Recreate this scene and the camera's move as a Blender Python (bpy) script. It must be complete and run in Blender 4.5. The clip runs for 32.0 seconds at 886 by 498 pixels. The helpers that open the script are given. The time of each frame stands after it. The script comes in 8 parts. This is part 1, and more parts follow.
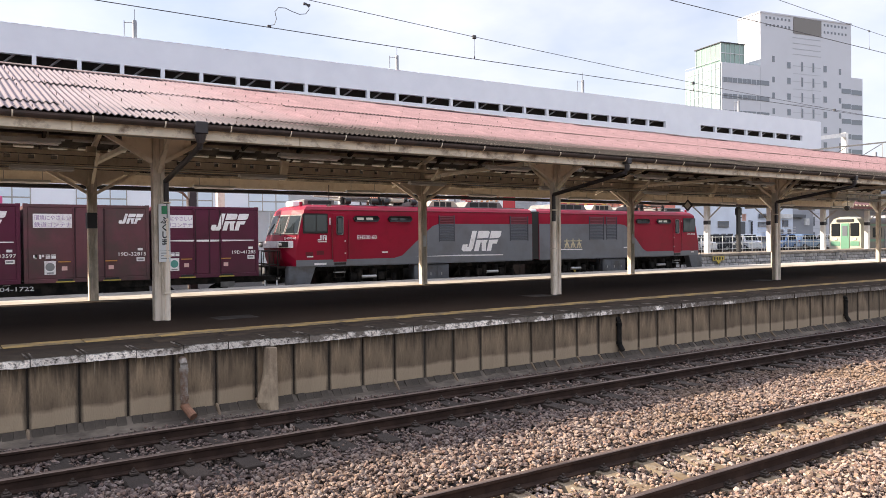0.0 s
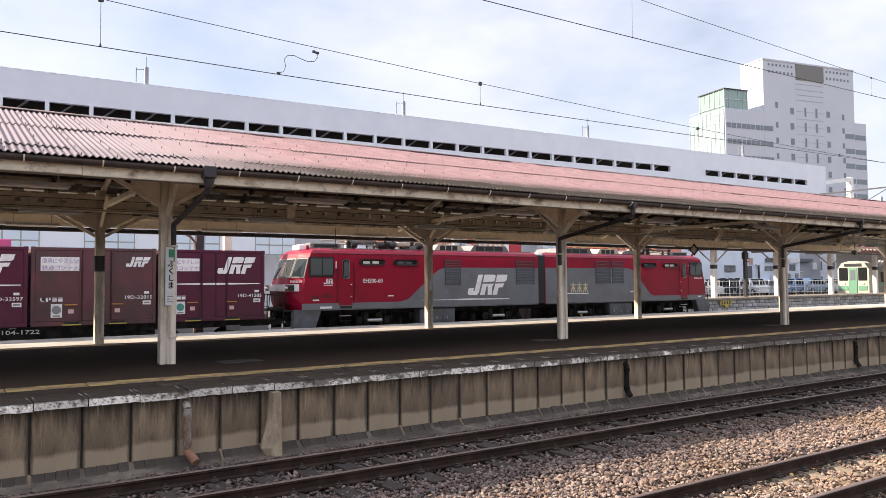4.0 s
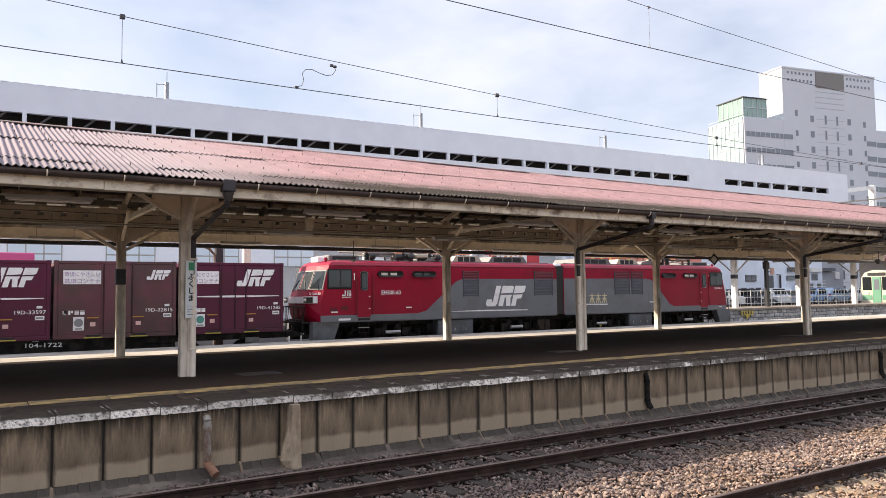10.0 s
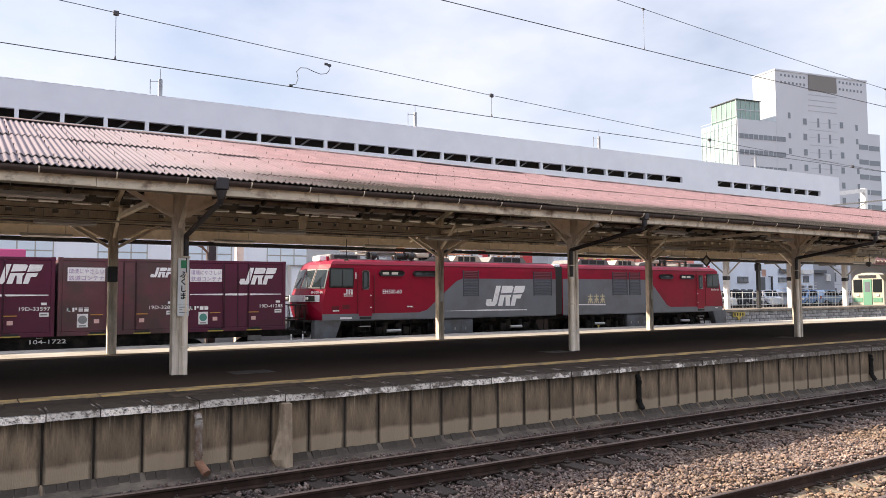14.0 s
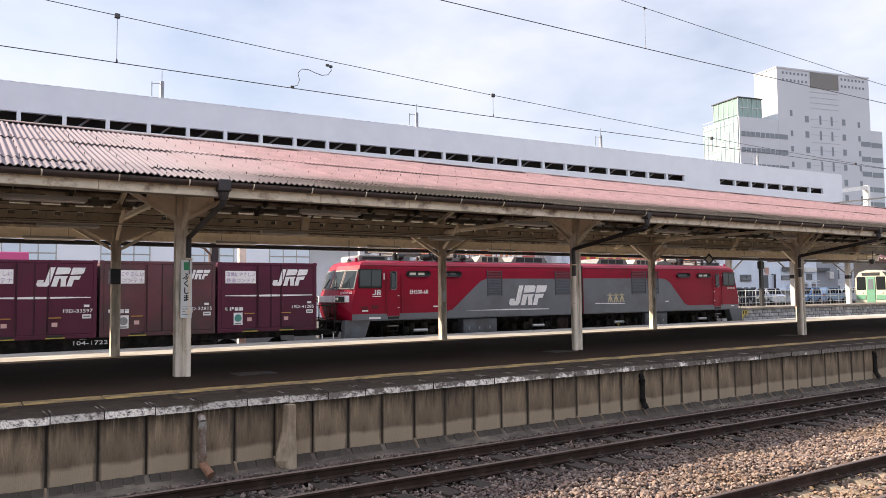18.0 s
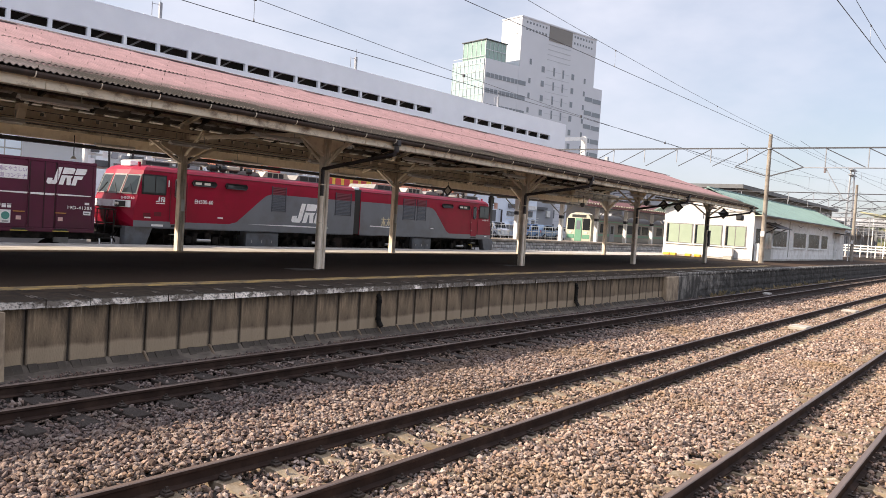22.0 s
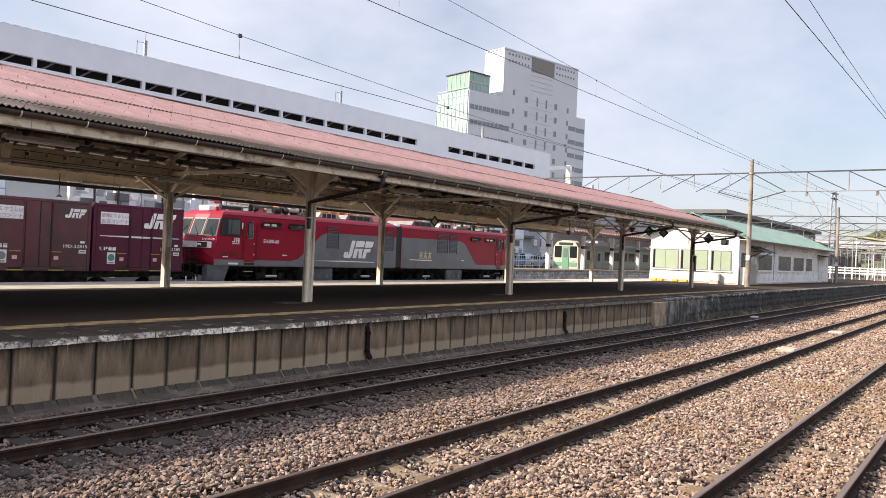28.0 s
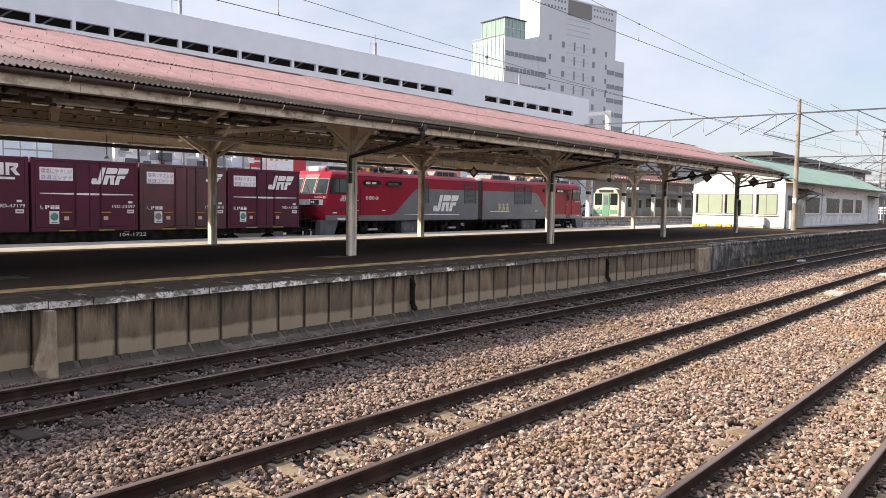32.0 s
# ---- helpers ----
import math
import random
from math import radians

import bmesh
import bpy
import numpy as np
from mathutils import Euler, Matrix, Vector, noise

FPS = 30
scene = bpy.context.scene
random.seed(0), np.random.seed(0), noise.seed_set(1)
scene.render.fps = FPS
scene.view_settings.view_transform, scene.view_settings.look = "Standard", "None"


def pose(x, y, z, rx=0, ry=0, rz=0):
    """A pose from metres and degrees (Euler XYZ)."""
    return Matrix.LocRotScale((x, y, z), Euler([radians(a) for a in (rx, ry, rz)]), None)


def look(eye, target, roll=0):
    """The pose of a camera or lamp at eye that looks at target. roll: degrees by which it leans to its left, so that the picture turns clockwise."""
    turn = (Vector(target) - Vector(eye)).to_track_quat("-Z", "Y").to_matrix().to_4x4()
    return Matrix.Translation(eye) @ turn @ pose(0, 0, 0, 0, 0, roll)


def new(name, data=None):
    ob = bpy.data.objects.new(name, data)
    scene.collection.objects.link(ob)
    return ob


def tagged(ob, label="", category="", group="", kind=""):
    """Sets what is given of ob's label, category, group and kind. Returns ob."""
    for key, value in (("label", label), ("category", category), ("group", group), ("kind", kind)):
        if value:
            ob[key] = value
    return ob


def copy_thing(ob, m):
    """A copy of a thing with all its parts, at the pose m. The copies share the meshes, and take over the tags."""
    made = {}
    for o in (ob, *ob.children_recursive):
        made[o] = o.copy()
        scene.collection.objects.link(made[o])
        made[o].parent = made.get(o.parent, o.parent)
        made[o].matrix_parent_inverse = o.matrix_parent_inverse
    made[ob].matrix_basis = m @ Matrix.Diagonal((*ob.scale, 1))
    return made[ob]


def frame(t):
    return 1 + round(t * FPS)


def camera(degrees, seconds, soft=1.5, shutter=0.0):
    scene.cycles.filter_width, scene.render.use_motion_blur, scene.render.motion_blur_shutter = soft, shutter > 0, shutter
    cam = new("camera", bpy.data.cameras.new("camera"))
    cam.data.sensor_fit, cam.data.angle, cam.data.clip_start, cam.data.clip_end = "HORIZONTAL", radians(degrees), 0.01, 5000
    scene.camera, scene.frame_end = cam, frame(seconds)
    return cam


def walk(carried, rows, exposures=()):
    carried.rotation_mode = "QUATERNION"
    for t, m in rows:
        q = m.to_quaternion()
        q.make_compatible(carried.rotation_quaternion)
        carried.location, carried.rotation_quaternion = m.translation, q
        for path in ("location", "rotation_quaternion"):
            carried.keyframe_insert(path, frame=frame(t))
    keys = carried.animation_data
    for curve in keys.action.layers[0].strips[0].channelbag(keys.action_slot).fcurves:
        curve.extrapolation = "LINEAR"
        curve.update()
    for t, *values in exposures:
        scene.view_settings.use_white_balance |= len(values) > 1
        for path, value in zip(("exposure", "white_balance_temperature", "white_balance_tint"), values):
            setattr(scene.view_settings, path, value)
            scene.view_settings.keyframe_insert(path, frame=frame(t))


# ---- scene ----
cam = camera(60.88, 32.0, soft=0.5)
PATH = [
    (0, pose(0.000, 0.000, 1.454, 89.34, 0.58, -34.31)),
    (0.5, pose(0.000, 0.000, 1.455, 89.39, 0.60, -34.05)),
    (1, pose(0.000, 0.001, 1.456, 89.61, 0.60, -33.76)),
    (1.5, pose(0.000, 0.001, 1.456, 90.03, 0.52, -33.57)),
    (2, pose(0.000, 0.001, 1.457, 90.66, 0.46, -33.56)),
    (2.5, pose(0.000, 0.001, 1.457, 91.29, 0.45, -33.70)),
    (3, pose(0.000, 0.002, 1.458, 91.84, 0.46, -33.89)),
    (3.5, pose(0.000, 0.002, 1.459, 92.38, 0.47, -34.00)),
    (5.5, pose(0.000, 0.003, 1.461, 93.07, 0.62, -32.48)),
    (6, pose(0.000, 0.003, 1.462, 93.11, 0.91, -31.64)),
    (6.5, pose(0.000, 0.003, 1.463, 93.21, 1.11, -31.04)),
    (7, pose(0.000, 0.004, 1.463, 93.38, 1.12, -30.88)),
    (7.5, pose(0.000, 0.004, 1.464, 93.59, 1.07, -31.23)),
    (8, pose(0.000, 0.004, 1.465, 93.77, 1.00, -31.92)),
    (8.5, pose(0.000, 0.004, 1.465, 93.82, 0.93, -32.46)),
    (9, pose(0.000, 0.005, 1.466, 93.75, 0.89, -32.69)),
    (9.5, pose(0.000, 0.005, 1.467, 93.63, 0.81, -32.65)),
    (10, pose(0.000, 0.005, 1.467, 93.52, 0.73, -32.49)),
    (10.5, pose(0.000, 0.006, 1.468, 93.42, 0.66, -32.44)),
    (11, pose(0.000, 0.006, 1.469, 93.26, 0.53, -32.48)),
    (11.5, pose(0.000, 0.006, 1.469, 93.07, 0.41, -32.60)),
    (12, pose(0.000, 0.006, 1.470, 92.96, 0.32, -32.63)),
    (12.5, pose(0.000, 0.007, 1.471, 92.97, 0.30, -32.56)),
    (13, pose(0.000, 0.007, 1.471, 93.10, 0.31, -32.52)),
    (13.5, pose(0.000, 0.007, 1.472, 93.28, 0.32, -32.68)),
    (14, pose(0.000, 0.007, 1.473, 93.47, 0.33, -33.03)),
    (14.5, pose(0.000, 0.008, 1.473, 93.63, 0.32, -33.38)),
    (16.5, pose(0.000, 0.009, 1.476, 93.65, 0.58, -33.19)),
    (17, pose(0.000, 0.009, 1.477, 93.58, 0.65, -33.03)),
    (17.5, pose(0.000, 0.009, 1.477, 93.52, 0.65, -32.88)),
    (18, pose(0.000, 0.009, 1.478, 93.47, 0.69, -32.83)),
    (18.5, pose(0.000, 0.010, 1.479, 93.44, 0.66, -32.89)),
    (19, pose(0.000, 0.010, 1.479, 93.33, 0.52, -33.56)),
    (19.5, pose(-0.008, 0.014, 1.475, 93.12, 0.29, -35.04)),
    (20, pose(-0.041, 0.022, 1.473, 92.41, -0.29, -38.46)),
    (20.5, pose(-0.081, 0.031, 1.471, 91.02, -1.61, -45.71)),
    (21, pose(-0.120, 0.040, 1.469, 88.91, -2.92, -52.15)),
    (21.5, pose(-0.121, 0.039, 1.469, 87.77, -3.38, -52.90)),
    (22, pose(-0.122, 0.037, 1.468, 87.87, -3.66, -52.25)),
    (22.5, pose(-0.124, 0.036, 1.467, 87.95, -3.39, -51.88)),
    (23, pose(-0.125, 0.035, 1.467, 88.09, -3.41, -51.58)),
    (23.5, pose(-0.126, 0.034, 1.466, 88.32, -3.55, -51.62)),
    (24, pose(-0.128, 0.033, 1.465, 88.65, -3.51, -51.68)),
    (24.5, pose(-0.129, 0.031, 1.465, 89.11, -3.45, -51.89)),
    (25, pose(-0.130, 0.030, 1.464, 89.54, -3.43, -52.06)),
    (25.5, pose(-0.135, 0.025, 1.463, 89.87, -3.34, -52.30)),
    (27.5, pose(-0.155, 0.005, 1.460, 90.30, -2.67, -53.12)),
    (28, pose(-0.160, 0.000, 1.459, 90.25, -2.46, -53.20)),
    (28.5, pose(-0.176, 0.000, 1.461, 90.33, -2.29, -53.94)),
    (29, pose(-0.193, 0.000, 1.463, 90.44, -2.00, -55.07)),
    (29.5, pose(-0.209, 0.000, 1.465, 90.30, -1.70, -55.84)),
    (30, pose(-0.225, 0.000, 1.467, 89.72, -1.36, -55.50)),
    (30.5, pose(-0.241, 0.000, 1.469, 88.80, -1.25, -54.23)),
    (31, pose(-0.257, 0.000, 1.470, 87.88, -1.27, -52.97)),
    (31.5, pose(-0.274, 0.000, 1.472, 86.97, -1.01, -51.38)),
    (32, pose(-0.290, 0.000, 1.474, 86.43, -1.01, -50.30)),
]
walk(cam, PATH, exposures=[(0, 1.15, 6560, 12.5), (3.5, 1.11, 6560, 12.5), (6, 1.06, 6560, 12), (19, 1.05, 6560, 12), (21.5, 0.89, 6560, 12.5), (26, 0.88, 6540, 12), (32, 0.92, 6520, 12)])
TRAIN = [(0, 0), (6, 0), (11, 0), (11.7, 0.01), (12, 0.03), (12.5, 0.09), (13, 0.17), (13.5, 0.26), (14, 0.37), (14.5, 0.47),
         (15, 0.57), (15.5, 0.68), (16, 0.81), (16.5, 0.95), (17, 1.12), (17.5, 1.29), (18, 1.49), (18.5, 1.71), (19, 1.95),
         (19.5, 2.22), (20, 2.52), (20.5, 2.83), (21, 3.12), (21.5, 3.41), (22, 3.71), (22.5, 4.02), (23, 4.33), (23.5, 4.64),
         (24, 4.96), (24.5, 5.30), (25, 5.66), (25.5, 6.02), (26, 6.38), (26.5, 6.75), (27, 7.12), (27.5, 7.49), (28, 7.87),
         (28.5, 8.26), (29, 8.67), (29.5, 9.10), (30, 9.55), (30.5, 10.02), (31, 10.52), (31.5, 11.07), (32, 11.65)]

# ---- world, sun ----
SUN_AZ = radians(140)   # horizontal direction towards the sun, from +x
SUN_EL = radians(31)
world = bpy.data.worlds.new("sky_world")
scene.world = world
world.use_nodes = True
wn = world.node_tree.nodes
wl = world.node_tree.links
sky = wn.new("ShaderNodeTexSky")
sky.sky_type = "NISHITA"
sky.sun_disc = False
sky.sun_elevation = SUN_EL
sky.sun_rotation = radians(90) - SUN_AZ
sky.air_density, sky.dust_density, sky.ozone_density = 1.0, 1.5, 1.0
coord = wn.new("ShaderNodeTexCoord")
cmap = wn.new("ShaderNodeMapping")
cmap.inputs["Scale"].default_value = (1.0, 1.0, 2.2)
cmap.inputs["Location"].default_value = (2.3, 0.7, 0.4)
cl = wn.new("ShaderNodeTexNoise")
cl.inputs["Scale"].default_value, cl.inputs["Detail"].default_value, cl.inputs["Roughness"].default_value = 1.7, 6, 0.55
cramp = wn.new("ShaderNodeValToRGB")
cramp.color_ramp.elements[0].position, cramp.color_ramp.elements[1].position = 0.40, 0.62
cramp.color_ramp.elements[0].color = (0.38, 0.38, 0.38, 1)
cramp.color_ramp.elements[1].color = (0.92, 0.92, 0.92, 1)
cmix = wn.new("ShaderNodeMixRGB")
cmix.inputs[2].default_value = (5.8, 6.05, 6.9, 1)
bg = wn["Background"]
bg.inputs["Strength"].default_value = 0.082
wl.new(coord.outputs["Generated"], cmap.inputs[0]); wl.new(cmap.outputs[0], cl.inputs["Vector"])
wl.new(cl.outputs["Fac"], cramp.inputs[0]); wl.new(cramp.outputs[0], cmix.inputs[0])
wl.new(sky.outputs[0], cmix.inputs[1])
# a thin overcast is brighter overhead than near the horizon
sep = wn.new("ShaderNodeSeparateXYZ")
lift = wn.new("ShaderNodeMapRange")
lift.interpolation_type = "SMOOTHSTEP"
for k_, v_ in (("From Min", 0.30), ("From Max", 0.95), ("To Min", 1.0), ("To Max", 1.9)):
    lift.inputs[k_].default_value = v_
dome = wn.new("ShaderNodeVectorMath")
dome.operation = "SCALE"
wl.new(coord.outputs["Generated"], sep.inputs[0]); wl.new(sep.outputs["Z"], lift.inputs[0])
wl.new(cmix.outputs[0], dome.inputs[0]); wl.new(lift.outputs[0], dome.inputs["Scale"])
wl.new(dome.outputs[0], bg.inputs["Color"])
sun = new("sun", bpy.data.lights.new("sun", "SUN"))
sun.data.energy, sun.data.angle, sun.data.color = 5.0, radians(0.6), (1.0, 0.86, 0.69)
sun.matrix_world = look((60 * math.cos(SUN_AZ), 60 * math.sin(SUN_AZ), 60 * math.tan(SUN_EL)), (0, 0, 0))


# ---- materials ----
def mat(name, color, rough=0.7, metal=0.0, var=0.25, scale=6.0, bump=0.0, bscale=None, dirt=None, dscale=0.8, damt=0.5, stretch=(1, 1, 1), island=0.0, spec=0.5, objrand=0.0, ramp=None):
    """Base colour varied at two scales, with dirt patches, grain and relief."""
    m = bpy.data.materials.new(name)
    m.use_nodes = True
    n, l = m.node_tree.nodes, m.node_tree.links
    b = n["Principled BSDF"]
    b.inputs["Roughness"].default_value, b.inputs["Metallic"].default_value = rough, metal
    b.inputs["Specular IOR Level"].default_value = spec
    tc = n.new("ShaderNodeTexCoord")
    mp = n.new("ShaderNodeMapping")
    mp.inputs["Scale"].default_value = stretch
    l.new(tc.outputs["Object"], mp.inputs[0])
    n1 = n.new("ShaderNodeTexNoise")
    n1.inputs["Scale"].default_value, n1.inputs["Detail"].default_value = scale, 8
    l.new(mp.outputs[0], n1.inputs["Vector"])
    hs = n.new("ShaderNodeHueSaturation")
    hs.inputs["Color"].default_value = (*color, 1)
    if ramp:
        # each piece takes one of several colours
        cr = n.new("ShaderNodeValToRGB")
        cr.color_ramp.interpolation = "CONSTANT"
        while len(cr.color_ramp.elements) < len(ramp):
            cr.color_ramp.elements.new(0.5)
        for i, c in enumerate(ramp):
            cr.color_ramp.elements[i].position = i / len(ramp)
            cr.color_ramp.elements[i].color = (*c, 1)
        l.new(n.new("ShaderNodeNewGeometry").outputs["Random Per Island"], cr.inputs[0])
        l.new(cr.outputs[0], hs.inputs["Color"])
    mr = n.new("ShaderNodeMapRange")
    mr.inputs["From Min"].default_value, mr.inputs["From Max"].default_value = 0.25, 0.75
    mr.inputs["To Min"].default_value, mr.inputs["To Max"].default_value = 1 - var, 1 + var
    l.new(n1.outputs["Fac"], mr.inputs[0])
    val = mr.outputs[0]
    if island or objrand:
        src = n.new("ShaderNodeNewGeometry").outputs["Random Per Island"] if island else n.new("ShaderNodeObjectInfo").outputs["Random"]
        k = island or objrand
        m2 = n.new("ShaderNodeMapRange")
        m2.inputs["To Min"].default_value, m2.inputs["To Max"].default_value = 1 - k, 1 + k
        l.new(src, m2.inputs[0])
        mu = n.new("ShaderNodeMath"); mu.operation = "MULTIPLY"
        l.new(val, mu.inputs[0]); l.new(m2.outputs[0], mu.inputs[1])
        val = mu.outputs[0]
    l.new(val, hs.inputs["Value"])
    out = hs.outputs[0]
    if dirt:
        n2 = n.new("ShaderNodeTexNoise")
        n2.inputs["Scale"].default_value, n2.inputs["Detail"].default_value, n2.inputs["Roughness"].default_value = dscale, 10, 0.65
        l.new(mp.outputs[0], n2.inputs["Vector"])
        r = n.new("ShaderNodeMapRange")
        r.inputs["From Min"].default_value, r.inputs["From Max"].default_value = 0.62 - 0.3 * damt, 0.78 - 0.25 * damt
        l.new(n2.outputs["Fac"], r.inputs[0])
        mx = n.new("ShaderNodeMixRGB")
        mx.inputs[2].default_value = (*dirt, 1)
        l.new(r.outputs[0], mx.inputs[0]); l.new(out, mx.inputs[1])
        out = mx.outputs[0]
    l.new(out, b.inputs["Base Color"])
    if bump:
        nb = n.new("ShaderNodeTexNoise")
        nb.inputs["Scale"].default_value, nb.inputs["Detail"].default_value = bscale or scale * 4, 6
        l.new(mp.outputs[0], nb.inputs["Vector"])
        bp = n.new("ShaderNodeBump")
        bp.inputs["Strength"].default_value, bp.inputs["Distance"].default_value = min(1, bump), 0.02
        l.new(nb.outputs["Fac"], bp.inputs["Height"]); l.new(bp.outputs[0], b.inputs["Normal"])
    return m


def glass(name, tint=(0.5, 0.55, 0.55), rough=0.05, spec=1.0):
    m = bpy.data.materials.new(name)
    m.use_nodes = True
    b = m.node_tree.nodes["Principled BSDF"]
    b.inputs["Base Color"].default_value = (*tint, 1)
    b.inputs["Roughness"].default_value = rough
    b.inputs["Metallic"].default_value = 0.0
    b.inputs["Specular IOR Level"].default_value = spec
    return m


# shadow in the gaps between stones is put into this near-black colour
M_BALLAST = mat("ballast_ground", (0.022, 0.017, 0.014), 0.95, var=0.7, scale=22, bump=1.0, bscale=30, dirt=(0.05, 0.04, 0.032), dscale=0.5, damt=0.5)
M_STONE = mat("ballast_stone", (0.3, 0.22, 0.17), 0.95, spec=0.2, var=0.3, scale=14, dirt=(0.27, 0.185, 0.115), dscale=0.35, damt=0.3, bump=0.3, bscale=60,
              ramp=((0.112, 0.082, 0.070), (0.352, 0.256, 0.200), (0.235, 0.166, 0.133), (0.375, 0.290, 0.238), (0.160, 0.114, 0.092), (0.318, 0.218, 0.155), (0.298, 0.236, 0.205), (0.252, 0.160, 0.122), (0.430, 0.344, 0.280), (0.195, 0.150, 0.129)))
M_RAIL = mat("rail_rust", (0.030, 0.0165, 0.0115), 0.85, 0.0, spec=0.25, var=0.3, scale=5, dirt=(0.055, 0.032, 0.022), dscale=3)
M_RAILTOP = mat("rail_head_steel", (0.17, 0.12, 0.095), 0.42, 0.25, var=0.15, scale=4, dirt=(0.06, 0.036, 0.025), dscale=2, stretch=(0.2, 3, 3))
M_SLEEPER = mat("concrete_sleeper", (0.30, 0.245, 0.175), 0.9, var=0.25, scale=8, dirt=(0.15, 0.105, 0.06), dscale=2.2, damt=0.9, bump=0.3, objrand=0.2)
M_TIMBER = mat("dark_timber_sleeper", (0.042, 0.029, 0.021), 0.9, var=0.35, scale=10, bump=0.5, objrand=0.25, stretch=(8, 1, 4))
M_CLIP = mat("fastening_iron", (0.06, 0.045, 0.036), 0.7, 0.5)
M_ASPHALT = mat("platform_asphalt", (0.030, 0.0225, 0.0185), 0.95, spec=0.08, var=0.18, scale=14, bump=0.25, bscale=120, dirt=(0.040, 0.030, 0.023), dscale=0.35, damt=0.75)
M_COPING = mat("coping_concrete", (0.066, 0.048, 0.035), 0.95, spec=0.1, var=0.3, scale=9, dirt=(0.03, 0.0235, 0.019), dscale=4, damt=0.95, bump=0.6, bscale=25, objrand=0.2)
M_COPEWHITE = mat("coping_white_paint", (0.82, 0.74, 0.65), 0.85, var=0.2, scale=22, dirt=(0.040, 0.030, 0.023), dscale=24, damt=0.46, bump=0.6, objrand=0.25, stretch=(0.9, 1, 1.1))
M_PANEL = mat("wall_panel_concrete", (0.25, 0.180, 0.113), 0.92, var=0.42, scale=7, dirt=(0.13, 0.092, 0.058), dscale=1.6, damt=0.7, bump=0.6, bscale=34, objrand=0.28, stretch=(2.0, 1, 0.6))
M_PANELDARK = mat("dark_concrete", (0.022, 0.016, 0.012), 0.95, var=0.3, scale=6, dirt=(0.035, 0.027, 0.020), dscale=2.5, damt=0.9, bump=0.5)
M_COVER = mat("worn_cover_concrete", (0.11, 0.09, 0.075), 0.9, var=0.25, scale=8, dirt=(0.05, 0.04, 0.032), dscale=2.5, damt=0.8)
M_MORTAR = mat("pale_mortar", (0.42, 0.36, 0.30), 0.9, var=0.3, scale=20, dirt=(0.055, 0.043, 0.034), dscale=3, damt=0.95, objrand=0.3)
M_BUTTRESS = mat("pier_concrete", (0.40, 0.305, 0.205), 0.9, var=0.25, scale=7, dirt=(0.19, 0.135, 0.09), dscale=2.5, damt=0.6, bump=0.4, stretch=(1.5, 1.5, 0.6))
M_OLDSTONE = mat("weathered_wall_stone", (0.34, 0.31, 0.27), 0.95, var=0.4, scale=5, dirt=(0.05, 0.044, 0.038), dscale=1.6, damt=0.9, bump=0.8, objrand=0.25, stretch=(1.5, 1, 0.6))
M_YELLOW = mat("yellow_line", (0.62, 0.40, 0.13), 0.85, var=0.2, scale=10, dirt=(0.22, 0.16, 0.09), dscale=2.5, damt=0.8, objrand=0.1)
M_TILE = mat("edge_tile", (0.080, 0.057, 0.040), 0.95, spec=0.1, var=0.25, scale=12, dirt=(0.04, 0.031, 0.024), dscale=3, damt=0.8, objrand=0.25)
M_CREAM = mat("cream_steel_paint", (0.88, 0.77, 0.62), 0.55, var=0.08, scale=3, dirt=(0.72, 0.60, 0.45), dscale=5, damt=0.45, objrand=0.06)
M_CREAMNEW = mat("pale_cream_paint", (0.95, 0.81, 0.66), 0.5, var=0.08, scale=3, dirt=(0.84, 0.73, 0.56), dscale=4, damt=0.4)
M_POST = mat("aged_cream_post_paint", (0.75, 0.64, 0.52), 0.6, var=0.12, scale=3, dirt=(0.46, 0.385, 0.285), dscale=2.2, damt=0.6, objrand=0.06, stretch=(2, 2, 0.6))
M_FASCIA = mat("flaking_fascia_paint", (0.88, 0.77, 0.60), 0.7, var=0.12, scale=6, dirt=(0.30, 0.21, 0.14), dscale=5, damt=0.42, bump=0.2, stretch=(0.7, 1, 1))
M_GREYPAINT = mat("grey_timber", (0.42, 0.40, 0.35), 0.8, var=0.15, scale=5, objrand=0.1)
M_DARK = mat("black_paint", (0.02, 0.02, 0.022), 0.45, var=0.2, objrand=0.1)
M_GUTTER = mat("brown_gutter", (0.085, 0.06, 0.052), 0.5, 0.1, var=0.2, scale=5, dirt=(0.05, 0.04, 0.035), dscale=4)
M_ROOFPINK = mat("faded_pink_roof_sheet", (0.265, 0.168, 0.178), 0.85, var=0.2, scale=5, spec=0.15, dirt=(0.20, 0.13, 0.137), dscale=1.3, damt=0.75, bump=0.25, objrand=0.06)
M_ROOFEDGE = mat("mossy_grey_roof_sheet", (0.265, 0.168, 0.178), 0.9, var=0.35, scale=11, spec=0.1, dirt=(0.15, 0.105, 0.105), dscale=2.6, damt=0.7, bump=0.9, bscale=24, objrand=0.06)
M_ROOFFOOT = mat("faded_pink_roof_sheet_with_moss", (0.265, 0.168, 0.178), 0.85, var=0.2, scale=5, spec=0.15, dirt=(0.20, 0.13, 0.137), dscale=1.3, damt=0.75, bump=0.25, objrand=0.06)
M_ROOFDULL = mat("dull_ridge_sheet", (0.27, 0.17, 0.165), 0.85, var=0.25, scale=6, dirt=(0.13, 0.10, 0.09), dscale=2, damt=0.7)
# shade in the voids under the roof is put into this dark colour
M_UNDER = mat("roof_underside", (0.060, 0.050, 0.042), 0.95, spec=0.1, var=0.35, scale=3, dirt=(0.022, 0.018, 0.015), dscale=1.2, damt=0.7)
